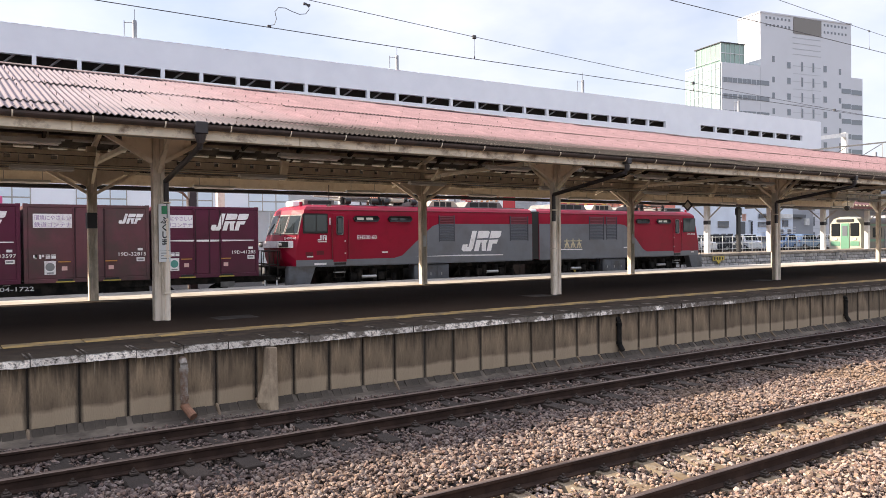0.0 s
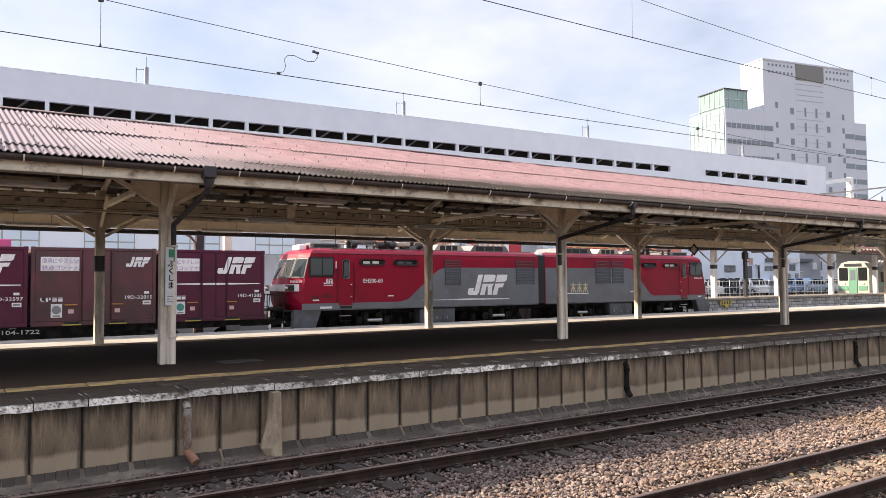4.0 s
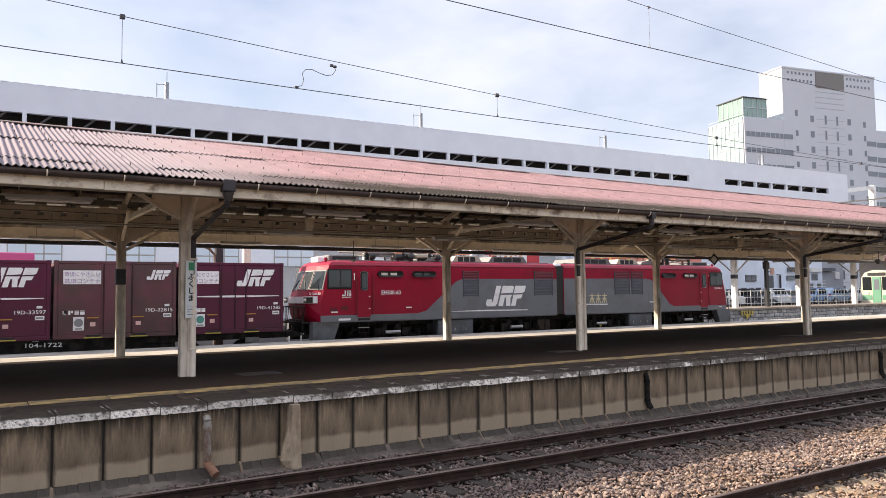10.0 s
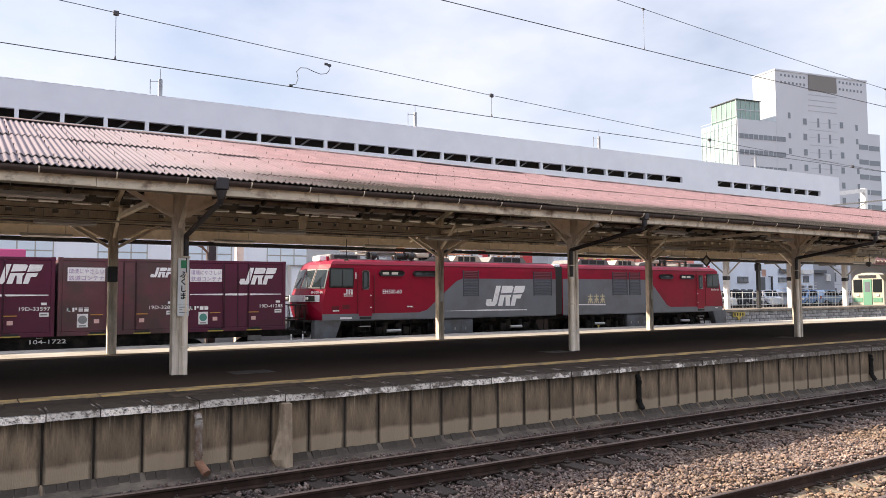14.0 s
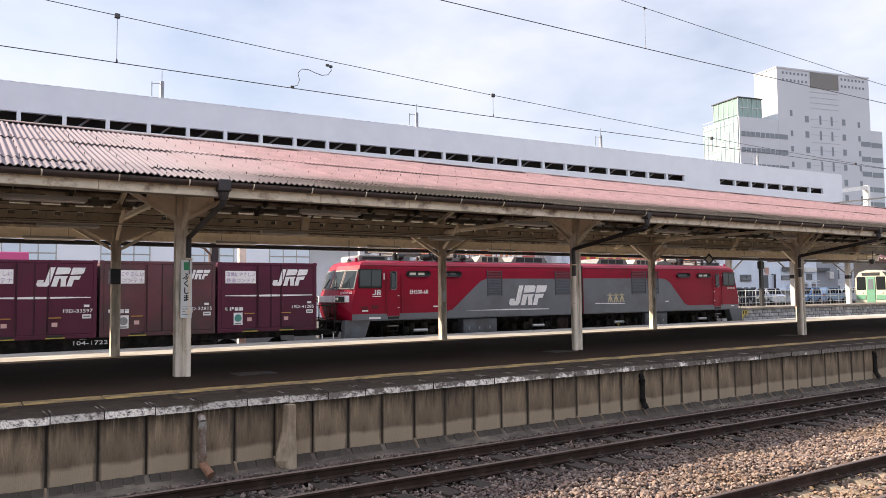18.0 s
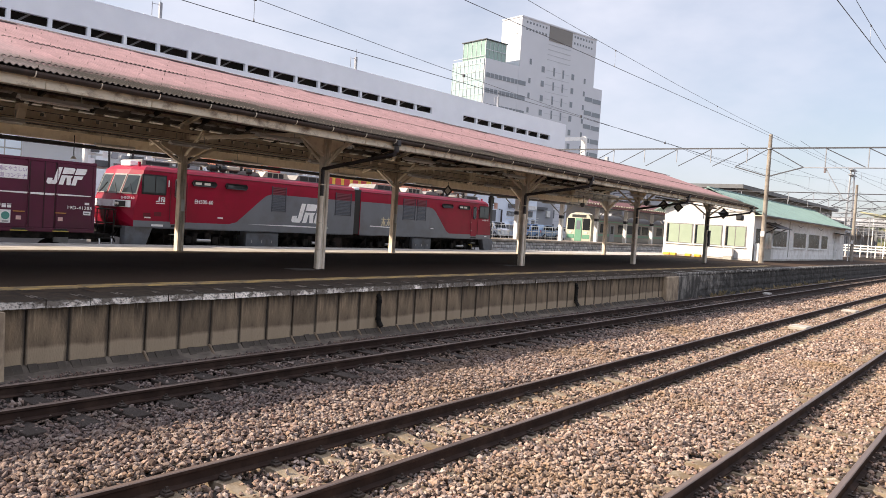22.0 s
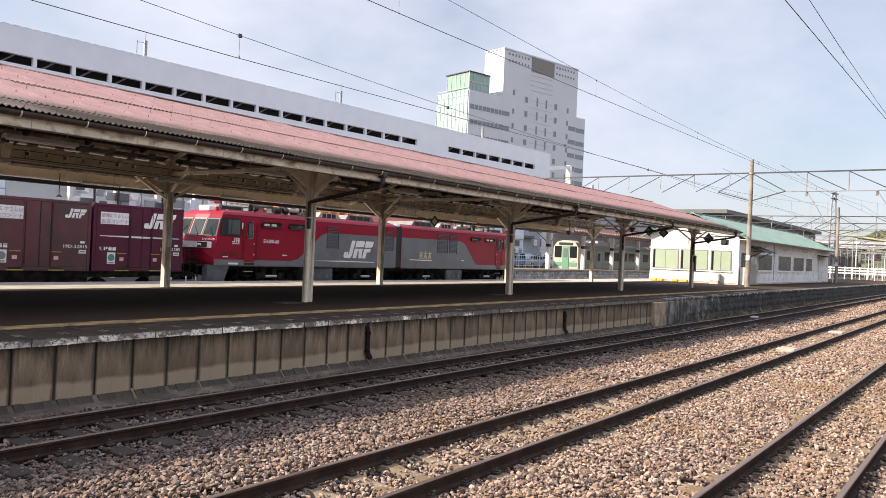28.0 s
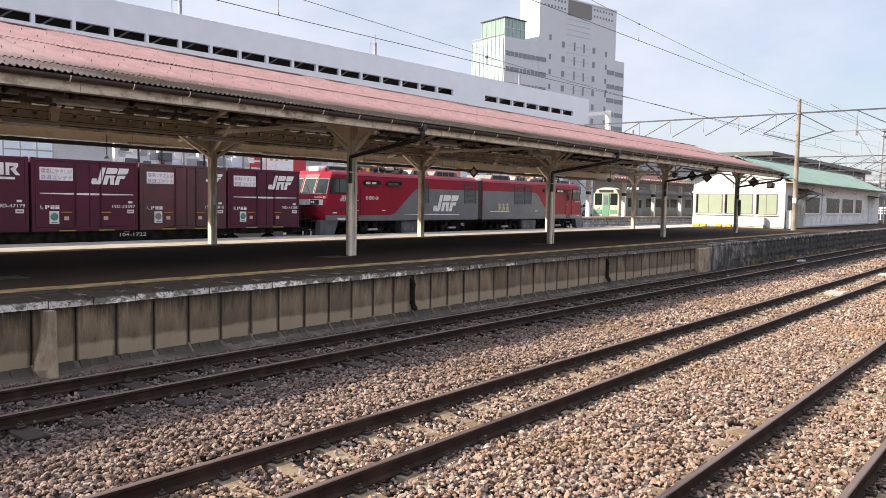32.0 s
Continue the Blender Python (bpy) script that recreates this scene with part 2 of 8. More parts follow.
M_PURLIN = mat("weathered_cream_timber", (0.66, 0.585, 0.48), 0.85, var=0.2, scale=4, dirt=(0.22, 0.175, 0.13), dscale=1.5, damt=0.6)
M_WHITE = mat("white_paint", (0.80, 0.79, 0.76), 0.6, var=0.05, dirt=(0.6, 0.58, 0.54), dscale=1.5, damt=0.5)
M_CLAD = mat("pale_grey_cladding", (0.82, 0.84, 0.88), 0.55, var=0.04, scale=0.6, dirt=(0.78, 0.80, 0.85), dscale=0.2)
M_VOID = mat("dark_interior", (0.03, 0.028, 0.026), 0.9)


def overlay(m, color, axis, lo, hi, wobble, nscale, world=False, amount=1.0, stretch=(1, 1, 1)):
    """Lays a second colour over a material where a coordinate, roughened by noise, runs from lo to hi."""
    n, l = m.node_tree.nodes, m.node_tree.links
    b = n["Principled BSDF"]
    old = b.inputs["Base Color"].links[0].from_socket
    src = n.new("ShaderNodeNewGeometry").outputs["Position"] if world else n.new("ShaderNodeTexCoord").outputs["Object"]
    dot = n.new("ShaderNodeVectorMath"); dot.operation = "DOT_PRODUCT"
    dot.inputs[1].default_value = axis
    l.new(src, dot.inputs[0])
    mp = n.new("ShaderNodeMapping"); mp.inputs["Scale"].default_value = stretch
    l.new(n.new("ShaderNodeNewGeometry").outputs["Position"], mp.inputs[0])
    no = n.new("ShaderNodeTexNoise")
    no.inputs["Scale"].default_value, no.inputs["Detail"].default_value, no.inputs["Roughness"].default_value = nscale, 8, 0.65
    l.new(mp.outputs[0], no.inputs["Vector"])
    ma = n.new("ShaderNodeMath"); ma.operation = "MULTIPLY_ADD"
    ma.inputs[1].default_value = wobble
    l.new(no.outputs["Fac"], ma.inputs[0]); l.new(dot.outputs["Value"], ma.inputs[2])
    r = n.new("ShaderNodeMapRange")
    r.inputs["From Min"].default_value, r.inputs["From Max"].default_value = lo + wobble / 2, hi + wobble / 2
    r.inputs["To Max"].default_value = amount
    l.new(ma.outputs[0], r.inputs[0])
    mx = n.new("ShaderNodeMixRGB")
    mx.inputs[2].default_value = (*color, 1)
    l.new(r.outputs[0], mx.inputs[0]); l.new(old, mx.inputs[1]); l.new(mx.outputs[0], b.inputs["Base Color"])


# moss and soot on the lowest sheets; weathering plus painted sun sheen whitens one end
overlay(M_ROOFEDGE, (0.036, 0.032, 0.028), (0, -1, 0), -0.95, -0.6, 0.5, 1.6)
overlay(M_ROOFFOOT, (0.075, 0.064, 0.060), (0, -1, 0), -0.62, -0.22, 0.9, 2.6, amount=0.85)
overlay(M_ROOFEDGE, (0.20, 0.175, 0.155), (0, -0.4, 0), 0.05, 0.2, 1.6, 14, amount=0.7)
for m_ in (M_ROOFEDGE, M_ROOFFOOT, M_ROOFPINK):
    overlay(m_, (0.26, 0.222, 0.237), (-1, 0, 0), -6.0, -3.0, 3.0, 0.8, world=True, amount=0.85)
# a paler band across the lower half of the wall panels
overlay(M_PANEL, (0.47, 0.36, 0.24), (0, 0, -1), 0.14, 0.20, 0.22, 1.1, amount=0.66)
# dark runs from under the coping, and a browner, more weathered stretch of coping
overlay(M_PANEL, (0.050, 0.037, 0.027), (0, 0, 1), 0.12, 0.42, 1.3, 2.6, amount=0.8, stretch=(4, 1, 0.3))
# thin lime runs, and soot beside the joints
overlay(M_PANEL, (0.50, 0.42, 0.33), (0, 0, 1), 0.45, 0.60, 1.6, 9.0, amount=0.5, stretch=(3, 1, 0.08))
overlay(M_PANEL, (0.045, 0.033, 0.024), (1, 0, 0), 0.235, 0.275, 0.09, 5.0, amount=0.75, stretch=(1, 1, 0.5))
overlay(M_PANEL, (0.045, 0.033, 0.024), (-1, 0, 0), 0.25, 0.28, 0.07, 5.0, amount=0.7, stretch=(1, 1, 0.5))
overlay(M_COPEWHITE, (0.10, 0.078, 0.058), (0.014, 0, 1), 0.0, 0.10, 1.3, 3.0, world=True, amount=0.88, stretch=(1, 1, 1.4))
overlay(M_COPEWHITE, (0.030, 0.023, 0.018), (0, 0, 1), -0.012, 0.006, 0.05, 14.0, amount=0.9)
overlay(M_COPING, (0.075, 0.058, 0.043), (0, -1, 0), -12.0, -11.0, 1.2, 1.2, world=True, amount=0.5)
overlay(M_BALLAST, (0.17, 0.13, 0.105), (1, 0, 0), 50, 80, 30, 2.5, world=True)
# brown dust trodden in along the yellow line
overlay(M_ASPHALT, (0.080, 0.053, 0.037), (0, -1, 0), -16.0, -12.5, 1.6, 0.7, world=True, amount=0.8, stretch=(0.4, 1, 1))
# ballast that turns darker towards the platform wall
overlay(M_STONE, (0.075, 0.057, 0.057), (-0.04, 1, 0), 5.6, 7.8, 2.6, 0.6, world=True, amount=0.55)
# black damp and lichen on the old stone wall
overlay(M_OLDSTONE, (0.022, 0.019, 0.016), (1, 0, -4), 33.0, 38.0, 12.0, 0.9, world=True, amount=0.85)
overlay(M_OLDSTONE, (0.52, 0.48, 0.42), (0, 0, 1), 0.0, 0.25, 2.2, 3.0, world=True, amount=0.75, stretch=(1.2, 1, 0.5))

# a darker strip along the lower edge of each roof sheet
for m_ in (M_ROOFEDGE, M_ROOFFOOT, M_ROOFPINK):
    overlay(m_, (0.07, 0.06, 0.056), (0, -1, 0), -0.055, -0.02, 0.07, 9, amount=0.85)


M_DRYGRASS = mat("dry_grass", (0.30, 0.215, 0.115), 0.95, var=0.3, scale=3, bump=0.6, dirt=(0.17, 0.145, 0.07), dscale=0.3, damt=0.6)
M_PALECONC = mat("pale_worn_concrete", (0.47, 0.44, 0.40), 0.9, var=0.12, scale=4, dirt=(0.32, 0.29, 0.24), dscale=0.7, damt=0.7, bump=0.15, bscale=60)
M_PIPE = mat("grey_pipe", (0.33, 0.30, 0.26), 0.75, var=0.2, scale=6, dirt=(0.16, 0.09, 0.055), dscale=5, damt=0.8, bump=0.2)
M_RUST = mat("rust_clay", (0.25, 0.125, 0.075), 0.9, var=0.3, scale=10, bump=0.3)
M_DARKBROWN = mat("dark_pipe_paint", (0.035, 0.028, 0.028), 0.5, var=0.2, scale=5)
M_WHITEPLAIN = mat("sign_white", (0.80, 0.80, 0.78), 0.4, var=0.03)
M_GREEN = mat("sign_green", (0.03, 0.30, 0.12), 0.4, var=0.05)
M_INK = mat("black_lettering", (0.015, 0.015, 0.015), 0.5, var=0.0)
M_INKGREY = mat("grey_print", (0.28, 0.28, 0.28), 0.6, var=0.0)
M_MAROON = mat("maroon_container_paint", (0.112, 0.021, 0.048), 0.42, spec=0.3, var=0.12, scale=1.2, dirt=(0.090, 0.024, 0.041), dscale=0.8, damt=0.6, bump=0.05)
M_MAROONOLD = mat("faded_maroon_container_paint", (0.150, 0.060, 0.070), 0.6, spec=0.3, var=0.15, scale=1.2, dirt=(0.10, 0.062, 0.06), dscale=0.9, damt=0.7, bump=0.08)
M_MAROONDARK = mat("maroon_seal", (0.04, 0.014, 0.02), 0.6, var=0.1)
M_LOGO = mat("white_marking", (0.95, 0.93, 0.92), 0.5, var=0.03, dirt=(0.66, 0.60, 0.60), dscale=3, damt=0.3)
M_LILAC = mat("pale_lilac_print", (0.50, 0.38, 0.56), 0.6, var=0.1)
M_PINKISH = mat("pink_label", (0.78, 0.50, 0.46), 0.6, var=0.05)
M_ORANGE = mat("orange_bar", (0.55, 0.26, 0.06), 0.5, var=0.1)
M_YELLOWBAR = mat("yellow_bar", (0.55, 0.42, 0.08), 0.5, var=0.15)
M_SEALGREEN = mat("green_mark", (0.10, 0.33, 0.28), 0.5, var=0.1)
M_LOCORED = mat("locomotive_red", (0.30, 0.003, 0.026), 0.42, spec=0.3, var=0.07, scale=1.5, dirt=(0.225, 0.005, 0.02), dscale=0.7, damt=0.5)
M_LOCOGREY = mat("locomotive_grey", (0.17, 0.18, 0.20), 0.35, var=0.06, scale=1.5, dirt=(0.14, 0.14, 0.15), dscale=0.8)
M_LOCOSKIRT = mat("locomotive_skirt_grey", (0.13, 0.14, 0.16), 0.55, var=0.15, scale=2, dirt=(0.09, 0.085, 0.08), dscale=1.5, damt=0.6)
M_LOUVRE_R = mat("louvre_red", (0.13, 0.004, 0.012), 0.5, var=0.08)
M_LOUVRE_G = mat("louvre_grey", (0.055, 0.06, 0.072), 0.5, var=0.08)
M_BOGIE = mat("bogie_black", (0.010, 0.009, 0.008), 0.85, spec=0.2, var=0.35, scale=4, dirt=(0.035, 0.029, 0.024), dscale=3, damt=0.6)
M_STEEL = mat("dull_steel", (0.42, 0.41, 0.40), 0.4, 0.8, var=0.1)
M_ROOFGEAR = mat("roof_gear_grey", (0.20, 0.19, 0.18), 0.6, 0.2, var=0.2)
M_CERAMIC = mat("insulator_ceramic", (0.16, 0.08, 0.05), 0.25, var=0.1)
M_COPPER = mat("copper_gear", (0.55, 0.22, 0.12), 0.5, 0.2, var=0.1)
M_TAN = mat("tan_roof_box", (0.48, 0.42, 0.33), 0.6, var=0.12)
M_GOLD = mat("gold_marking", (0.66, 0.57, 0.38), 0.45, 0.2, var=0.1)
M_GLASSDARK = glass("dark_glass", (0.018, 0.021, 0.023), 0.2, 0.08)
M_GLASSCAB = glass("cab_glass", (0.035, 0.045, 0.047), 0.05, 0.55)
M_BLIND = mat("pale_green_blind", (0.31, 0.375, 0.275), 0.35, var=0.06, scale=2)
M_GLASSGREEN = glass("green_tinted_glass", (0.23, 0.34, 0.29), 0.06)
M_GLASSEND = glass("curtain_wall_glass", (0.30, 0.41, 0.41), 0.05)
M_GRID = mat("curtain_wall_bars", (0.46, 0.51, 0.51), 0.5, var=0.02)
M_GLASSPALE = glass("pale_curtain_glass", (0.74, 0.82, 0.88), 0.06)
M_WINGREY = glass("grey_window", (0.15, 0.165, 0.18), 0.05)
M_SIDING = mat("white_weatherboard", (0.80, 0.78, 0.75), 0.7, var=0.06, scale=3, dirt=(0.62, 0.58, 0.53), dscale=0.9, damt=0.55, objrand=0.08)
M_GREENROOF = mat("pale_green_metal_roof", (0.20, 0.295, 0.275), 0.6, spec=0.25, var=0.1, scale=1.5, dirt=(0.165, 0.24, 0.222), dscale=0.5)
M_HOTEL = mat("pale_facade", (0.55, 0.57, 0.605), 0.7, var=0.03, scale=0.2)
M_HOTELSEAM = mat("facade_seam", (0.40, 0.42, 0.455), 0.7, var=0.03)
M_TAUPE = mat("taupe_panel", (0.19, 0.18, 0.165), 0.6, var=0.05)
M_FACADE = mat("pale_blue_facade", (0.96, 0.97, 0.98), 0.7, var=0.03, scale=0.5, dirt=(0.90, 0.93, 0.96), dscale=0.3)
M_GREYBLDG = mat("grey_building", (0.36, 0.37, 0.39), 0.8, var=0.1, scale=0.5)
M_DARKBLDG = mat("dark_building", (0.13, 0.135, 0.14), 0.8, var=0.15, scale=0.6)
M_SIGNRED = mat("sign_red", (0.55, 0.04, 0.05), 0.5, var=0.05)
M_SIGNCREAM = mat("sign_cream", (0.78, 0.70, 0.50), 0.5, var=0.05)
M_SIGNYELLOW = mat("sign_yellow", (0.75, 0.48, 0.06), 0.5, var=0.05)
M_PINK = mat("pink_banner", (0.70, 0.10, 0.26), 0.5, var=0.05)
M_POLE = mat("weathered_pole", (0.30, 0.265, 0.22), 0.85, var=0.2, scale=4, dirt=(0.18, 0.15, 0.12), dscale=1.2, damt=0.7)
M_GALV = mat("galvanised_steel", (0.30, 0.31, 0.33), 0.5, 0.5, var=0.12, scale=3)
M_WIRE = mat("dark_wire", (0.075, 0.072, 0.078), 0.5, 0.3, var=0.1)
M_TRAINSTEEL = mat("stainless_train", (0.24, 0.22, 0.195), 0.4, 0.5, var=0.06, stretch=(0.3, 1, 4))
M_TRAINCREAM = mat("cream_train", (0.48, 0.47, 0.38), 0.4, var=0.05)
M_TRAINGREEN = mat("green_train", (0.13, 0.30, 0.20), 0.4, var=0.05)
M_REDROOF = mat("dark_red_roof", (0.13, 0.042, 0.038), 0.7, var=0.15, dirt=(0.14, 0.05, 0.045), dscale=1)
M_HILL = mat("wooded_hill", (0.07, 0.085, 0.05), 0.95, var=0.5, scale=0.05, dirt=(0.14, 0.13, 0.05), dscale=0.02, damt=0.6)
M_LEAF = mat("hill_trees", (0.065, 0.08, 0.042), 0.9, var=0.4, scale=0.06, island=0.5, dirt=(0.15, 0.13, 0.05), dscale=0.02)
M_OCHREROOF = mat("yellow_green_roof", (0.34, 0.33, 0.20), 0.7, var=0.1)
M_BLUE = mat("blue_sign", (0.08, 0.32, 0.62), 0.5, var=0.05)
M_TYRE = mat("tyre", (0.02, 0.02, 0.02), 0.85)
M_LAMP = mat("lamp_lens", (0.75, 0.72, 0.62), 0.15, var=0.0)
M_REDLENS = mat("red_lens", (0.35, 0.02, 0.02), 0.2, var=0.0)
CAR_PAINT = [mat("car_paint", c, 0.25, 0.2, var=0.03) for c in ((0.75, 0.76, 0.77), (0.22, 0.34, 0.55), (0.62, 0.64, 0.66), (0.06, 0.065, 0.07), (0.36, 0.48, 0.62))]
M_GALVDARK = mat("dark_galvanised_steel", (0.06, 0.062, 0.07), 0.5, 0.4, var=0.15, scale=3)
M_SIDINGFRONT = mat("plain_white_wall", (0.60, 0.585, 0.565), 0.7, var=0.04, scale=2, dirt=(0.55, 0.525, 0.49), dscale=0.9, damt=0.5)
M_YELLOWBLOCK = mat("yellow_block", (0.72, 0.42, 0.05), 0.5, var=0.1)
M_FARSTONE = mat("pale_wall_stone", (0.42, 0.41, 0.40), 0.9, var=0.2, scale=4, objrand=0.3, dirt=(0.25, 0.24, 0.23), dscale=2)
M_LOWBLDG = mat("pale_grey_wall", (0.72, 0.77, 0.84), 0.8, var=0.08, scale=0.6)
M_SIGNORANGE = mat("orange_mark", (0.75, 0.30, 0.10), 0.5, var=0.05)
M_SALMON = mat("salmon_board", (0.70, 0.24, 0.18), 0.6, var=0.08)
M_APRON = mat("worn_apron_concrete", (0.16, 0.13, 0.10), 0.95, var=0.35, scale=5, dirt=(0.07, 0.055, 0.043), dscale=1.5, damt=0.75, bump=0.4)
M_FOOT = mat("foot_block_concrete", (0.085, 0.068, 0.052), 0.95, var=0.4, scale=6, dirt=(0.055, 0.043, 0.033), dscale=1.8, damt=0.85, bump=0.5, objrand=0.22)
# pale colour standing in for light glimpsed under the roof
M_GLIMPSE = mat("pale_glimpse_slat", (0.62, 0.60, 0.56), 0.8, var=0.1, objrand=0.2)


def part(name, bm, material, parent=None, label="", smooth=False):
    me = bpy.data.meshes.new(name)
    bm.to_mesh(me); bm.free()
    for m in (material if isinstance(material, (list, tuple)) else [material]):
        me.materials.append(m)
    if smooth:
        me.polygons.foreach_set("use_smooth", [True] * len(me.polygons))
    ob = new(name, me)
    if parent is not None:
        ob.parent = parent
        if parent.type == "EMPTY":
            ob.location = -parent.location
    if label:
        ob["label"] = label
    return ob


def thing(name, label, category, loc=(0, 0, 0), group="", kind=""):
    ob = new(name)
    ob.location = loc
    return tagged(ob, label, category, group, kind)


def box(bm, x0, x1, y0, y1, z0, z1, bev=0.0, mi=0):
    r = bmesh.ops.create_cube(bm, size=1.0, matrix=Matrix.Translation(((x0 + x1) / 2, (y0 + y1) / 2, (z0 + z1) / 2)) @ Matrix.Diagonal((x1 - x0, y1 - y0, z1 - z0, 1)))
    fs = {f for v in r["verts"] for f in v.link_faces}
    for f in fs:
        f.material_index = mi
    if bev:
        es = {e for v in r["verts"] for e in v.link_edges}
        bmesh.ops.bevel(bm, geom=list(es), offset=bev, segments=1, affect="EDGES", profile=0.5)
    return bm


def B(x0, x1, y0, y1, z0, z1, bev=0.0):
    return box(bmesh.new(), x0, x1, y0, y1, z0, z1, bev)


def prism(bm, pts, axis, a, b, mi=0):
    """A closed outline of 2D points swept from a to b along an axis: x -> (y, z), y -> (x, z), z -> (x, y)."""
    def P(p, c):
        return {"x": (c, p[0], p[1]), "y": (p[0], c, p[1]), "z": (p[0], p[1], c)}[axis]
    va = [bm.verts.new(P(p, a)) for p in pts]
    vb = [bm.verts.new(P(p, b)) for p in pts]
    n = len(pts)
    fs = [bm.faces.new([va[i], va[(i + 1) % n], vb[(i + 1) % n], vb[i]]) for i in range(n)]
    fs += [bm.faces.new(va[::-1]), bm.faces.new(vb)]
    for f in fs:
        f.material_index = mi
    bmesh.ops.recalc_face_normals(bm, faces=fs)
    return bm


def PR(pts, axis, a, b):
    return prism(bmesh.new(), pts, axis, a, b)


def tube(bm, a, b, r, n=8, r2=None):
    a, b = Vector(a), Vector(b)
    d = b - a
    m = Matrix.Translation((a + b) / 2) @ d.to_track_quat("Z", "Y").to_matrix().to_4x4()
    bmesh.ops.create_cone(bm, cap_ends=True, segments=n, radius1=r, radius2=r if r2 is None else r2, depth=d.length, matrix=m)
    return bm


def TU(a, b, r, n=8, r2=None):
    return tube(bmesh.new(), a, b, r, n, r2)


def hose(pts, r, n=6):
    """One unbroken round tube along a line of points."""
    bm = bmesh.new()
    P = [Vector(p) for p in pts]
    rings = []
    for i, p in enumerate(P):
        d = (P[min(i + 1, len(P) - 1)] - P[max(i - 1, 0)]).normalized()
        s = d.cross(Vector((0, 1, 0.01))).normalized()
        u = s.cross(d)
        rings.append([bm.verts.new(p + r * (math.cos(2 * math.pi * k / n) * s + math.sin(2 * math.pi * k / n) * u)) for k in range(n)])
    for a, b in zip(rings, rings[1:]):
        for k in range(n):
            bm.faces.new((a[k], a[(k + 1) % n], b[(k + 1) % n], b[k]))
    bm.faces.new(rings[0]); bm.faces.new(rings[-1][::-1])
    bmesh.ops.recalc_face_normals(bm, faces=bm.faces[:])
    return bm


def bar(bm, a, b, w, h, up=(0, 0, 1)):
    """A square-edged bar from a to b, w wide across and h deep."""
    a, b = Vector(a), Vector(b)
    d = (b - a).normalized()
    s = d.cross(Vector(up)).normalized()
    u = s.cross(d).normalized()
    m = Matrix((s * w, u * h, d * (b - a).length)).transposed().to_4x4()
    m.translation = (a + b) / 2
    bmesh.ops.create_cube(bm, size=1.0, matrix=m)
    return bm


def BA(a, b, w, h, up=(0, 0, 1)):
    return bar(bmesh.new(), a, b, w, h, up)


def put(name, ob_mesh, parent, m=None):
    """One more object on a mesh that is already there."""
    ob = new(name, ob_mesh)
    if parent is not None:
        ob.parent = parent
    if m is not None:
        off = -parent.location if parent is not None and parent.type == "EMPTY" else Vector()
        ob.matrix_basis = Matrix.Translation(off) @ m
    return ob


def text(name, body, size, x, y, z, material, parent, label="", width=None, bold=0.007, side=1):
    """Lettering that stands on a wall which faces -y (side 1) or -x (side 2), its left foot at the point."""
    c = bpy.data.curves.new(name, "FONT")
    c.body, c.size, c.extrude, c.resolution_u, c.offset = body, size, 0.002, 2, bold * size
    tmp = bpy.data.objects.new(name, c)
    scene.collection.objects.link(tmp)
    bpy.context.view_layer.update()
    me = bpy.data.meshes.new_from_object(tmp)
    bpy.data.objects.remove(tmp)
    if width:
        co = np.empty(len(me.vertices) * 3)
        me.vertices.foreach_get("co", co)
        co = co.reshape(-1, 3)
        co[:, 0] *= width / max(1e-6, co[:, 0].max() - co[:, 0].min())
        me.vertices.foreach_set("co", co.ravel())
    me.materials.clear()
    me.materials.append(material)
    ob = new(name, me)
    m = pose(x, y, z, 90, 0, 0 if side == 1 else -90)
    ob.parent = parent
    off = -parent.location if parent.type == "EMPTY" else Vector()
    ob.matrix_basis = Matrix.Translation(off) @ m
    if label:
        ob["label"] = label
    return ob


def plate(pts, y, depth=0.004):
    """A thin flat shape of (x, z) points on a wall that faces -y."""
    return PR(pts, "y", y - depth, y)


def rect(x0, x1, z0, z1):
    return [(x0, z0), (x1, z0), (x1, z1), (x0, z1)]


def raw(name, verts, faces, material, parent=None, smooth=False):
    me = bpy.data.meshes.new(name)
    me.from_pydata(verts, [], faces)
    for m in (material if isinstance(material, (list, tuple)) else [material]):
        me.materials.append(m)
    if smooth:
        me.polygons.foreach_set("use_smooth", [True] * len(me.polygons))
    ob = new(name, me)
    if parent is not None:
        ob.parent = parent
        if parent.type == "EMPTY":
            ob.location = -parent.location
    return ob


# ---- plan ----
RAIL_Z = -0.895
TRACKS = (9.28, 5.27, 1.88)
EDGE, FAR_EDGE = 10.80, 26.20
FAR_FALL = 0.14         # cross-fall of the platform towards its far edge
POST_X, POST_S, P_Y, Q_Y = 3.58, 10.085, 14.753, 21.07
EAVE_Y, EAVE_Z, RIDGE_Y, RIDGE_Z = 12.4, 3.40, 17.91, 5.13
TRAIN_Y = 27.72


# ---- ground and tracks ----
def ground():
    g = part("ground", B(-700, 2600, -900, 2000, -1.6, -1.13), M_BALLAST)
    tagged(g, "grey-brown gravel yard ground", "ground", kind="structure")
    near = part("platform_under_camera", B(-60, 140, -9, 0.12, -1.128, -0.08), M_PANEL)
    tagged(near, "concrete platform beside the nearest track", "platform", kind="structure")
    part("paving", B(-60, 140, -9, 0.14, -0.08, 0.0), M_ASPHALT, near, "dark asphalt paving")
    verge = part("grass_verge", B(131, 420, 8, 34, -1.128, -0.95, 0.1), M_DRYGRASS)
    tagged(verge, "dry ochre grass beyond the platform end", "grass", kind="stuff")


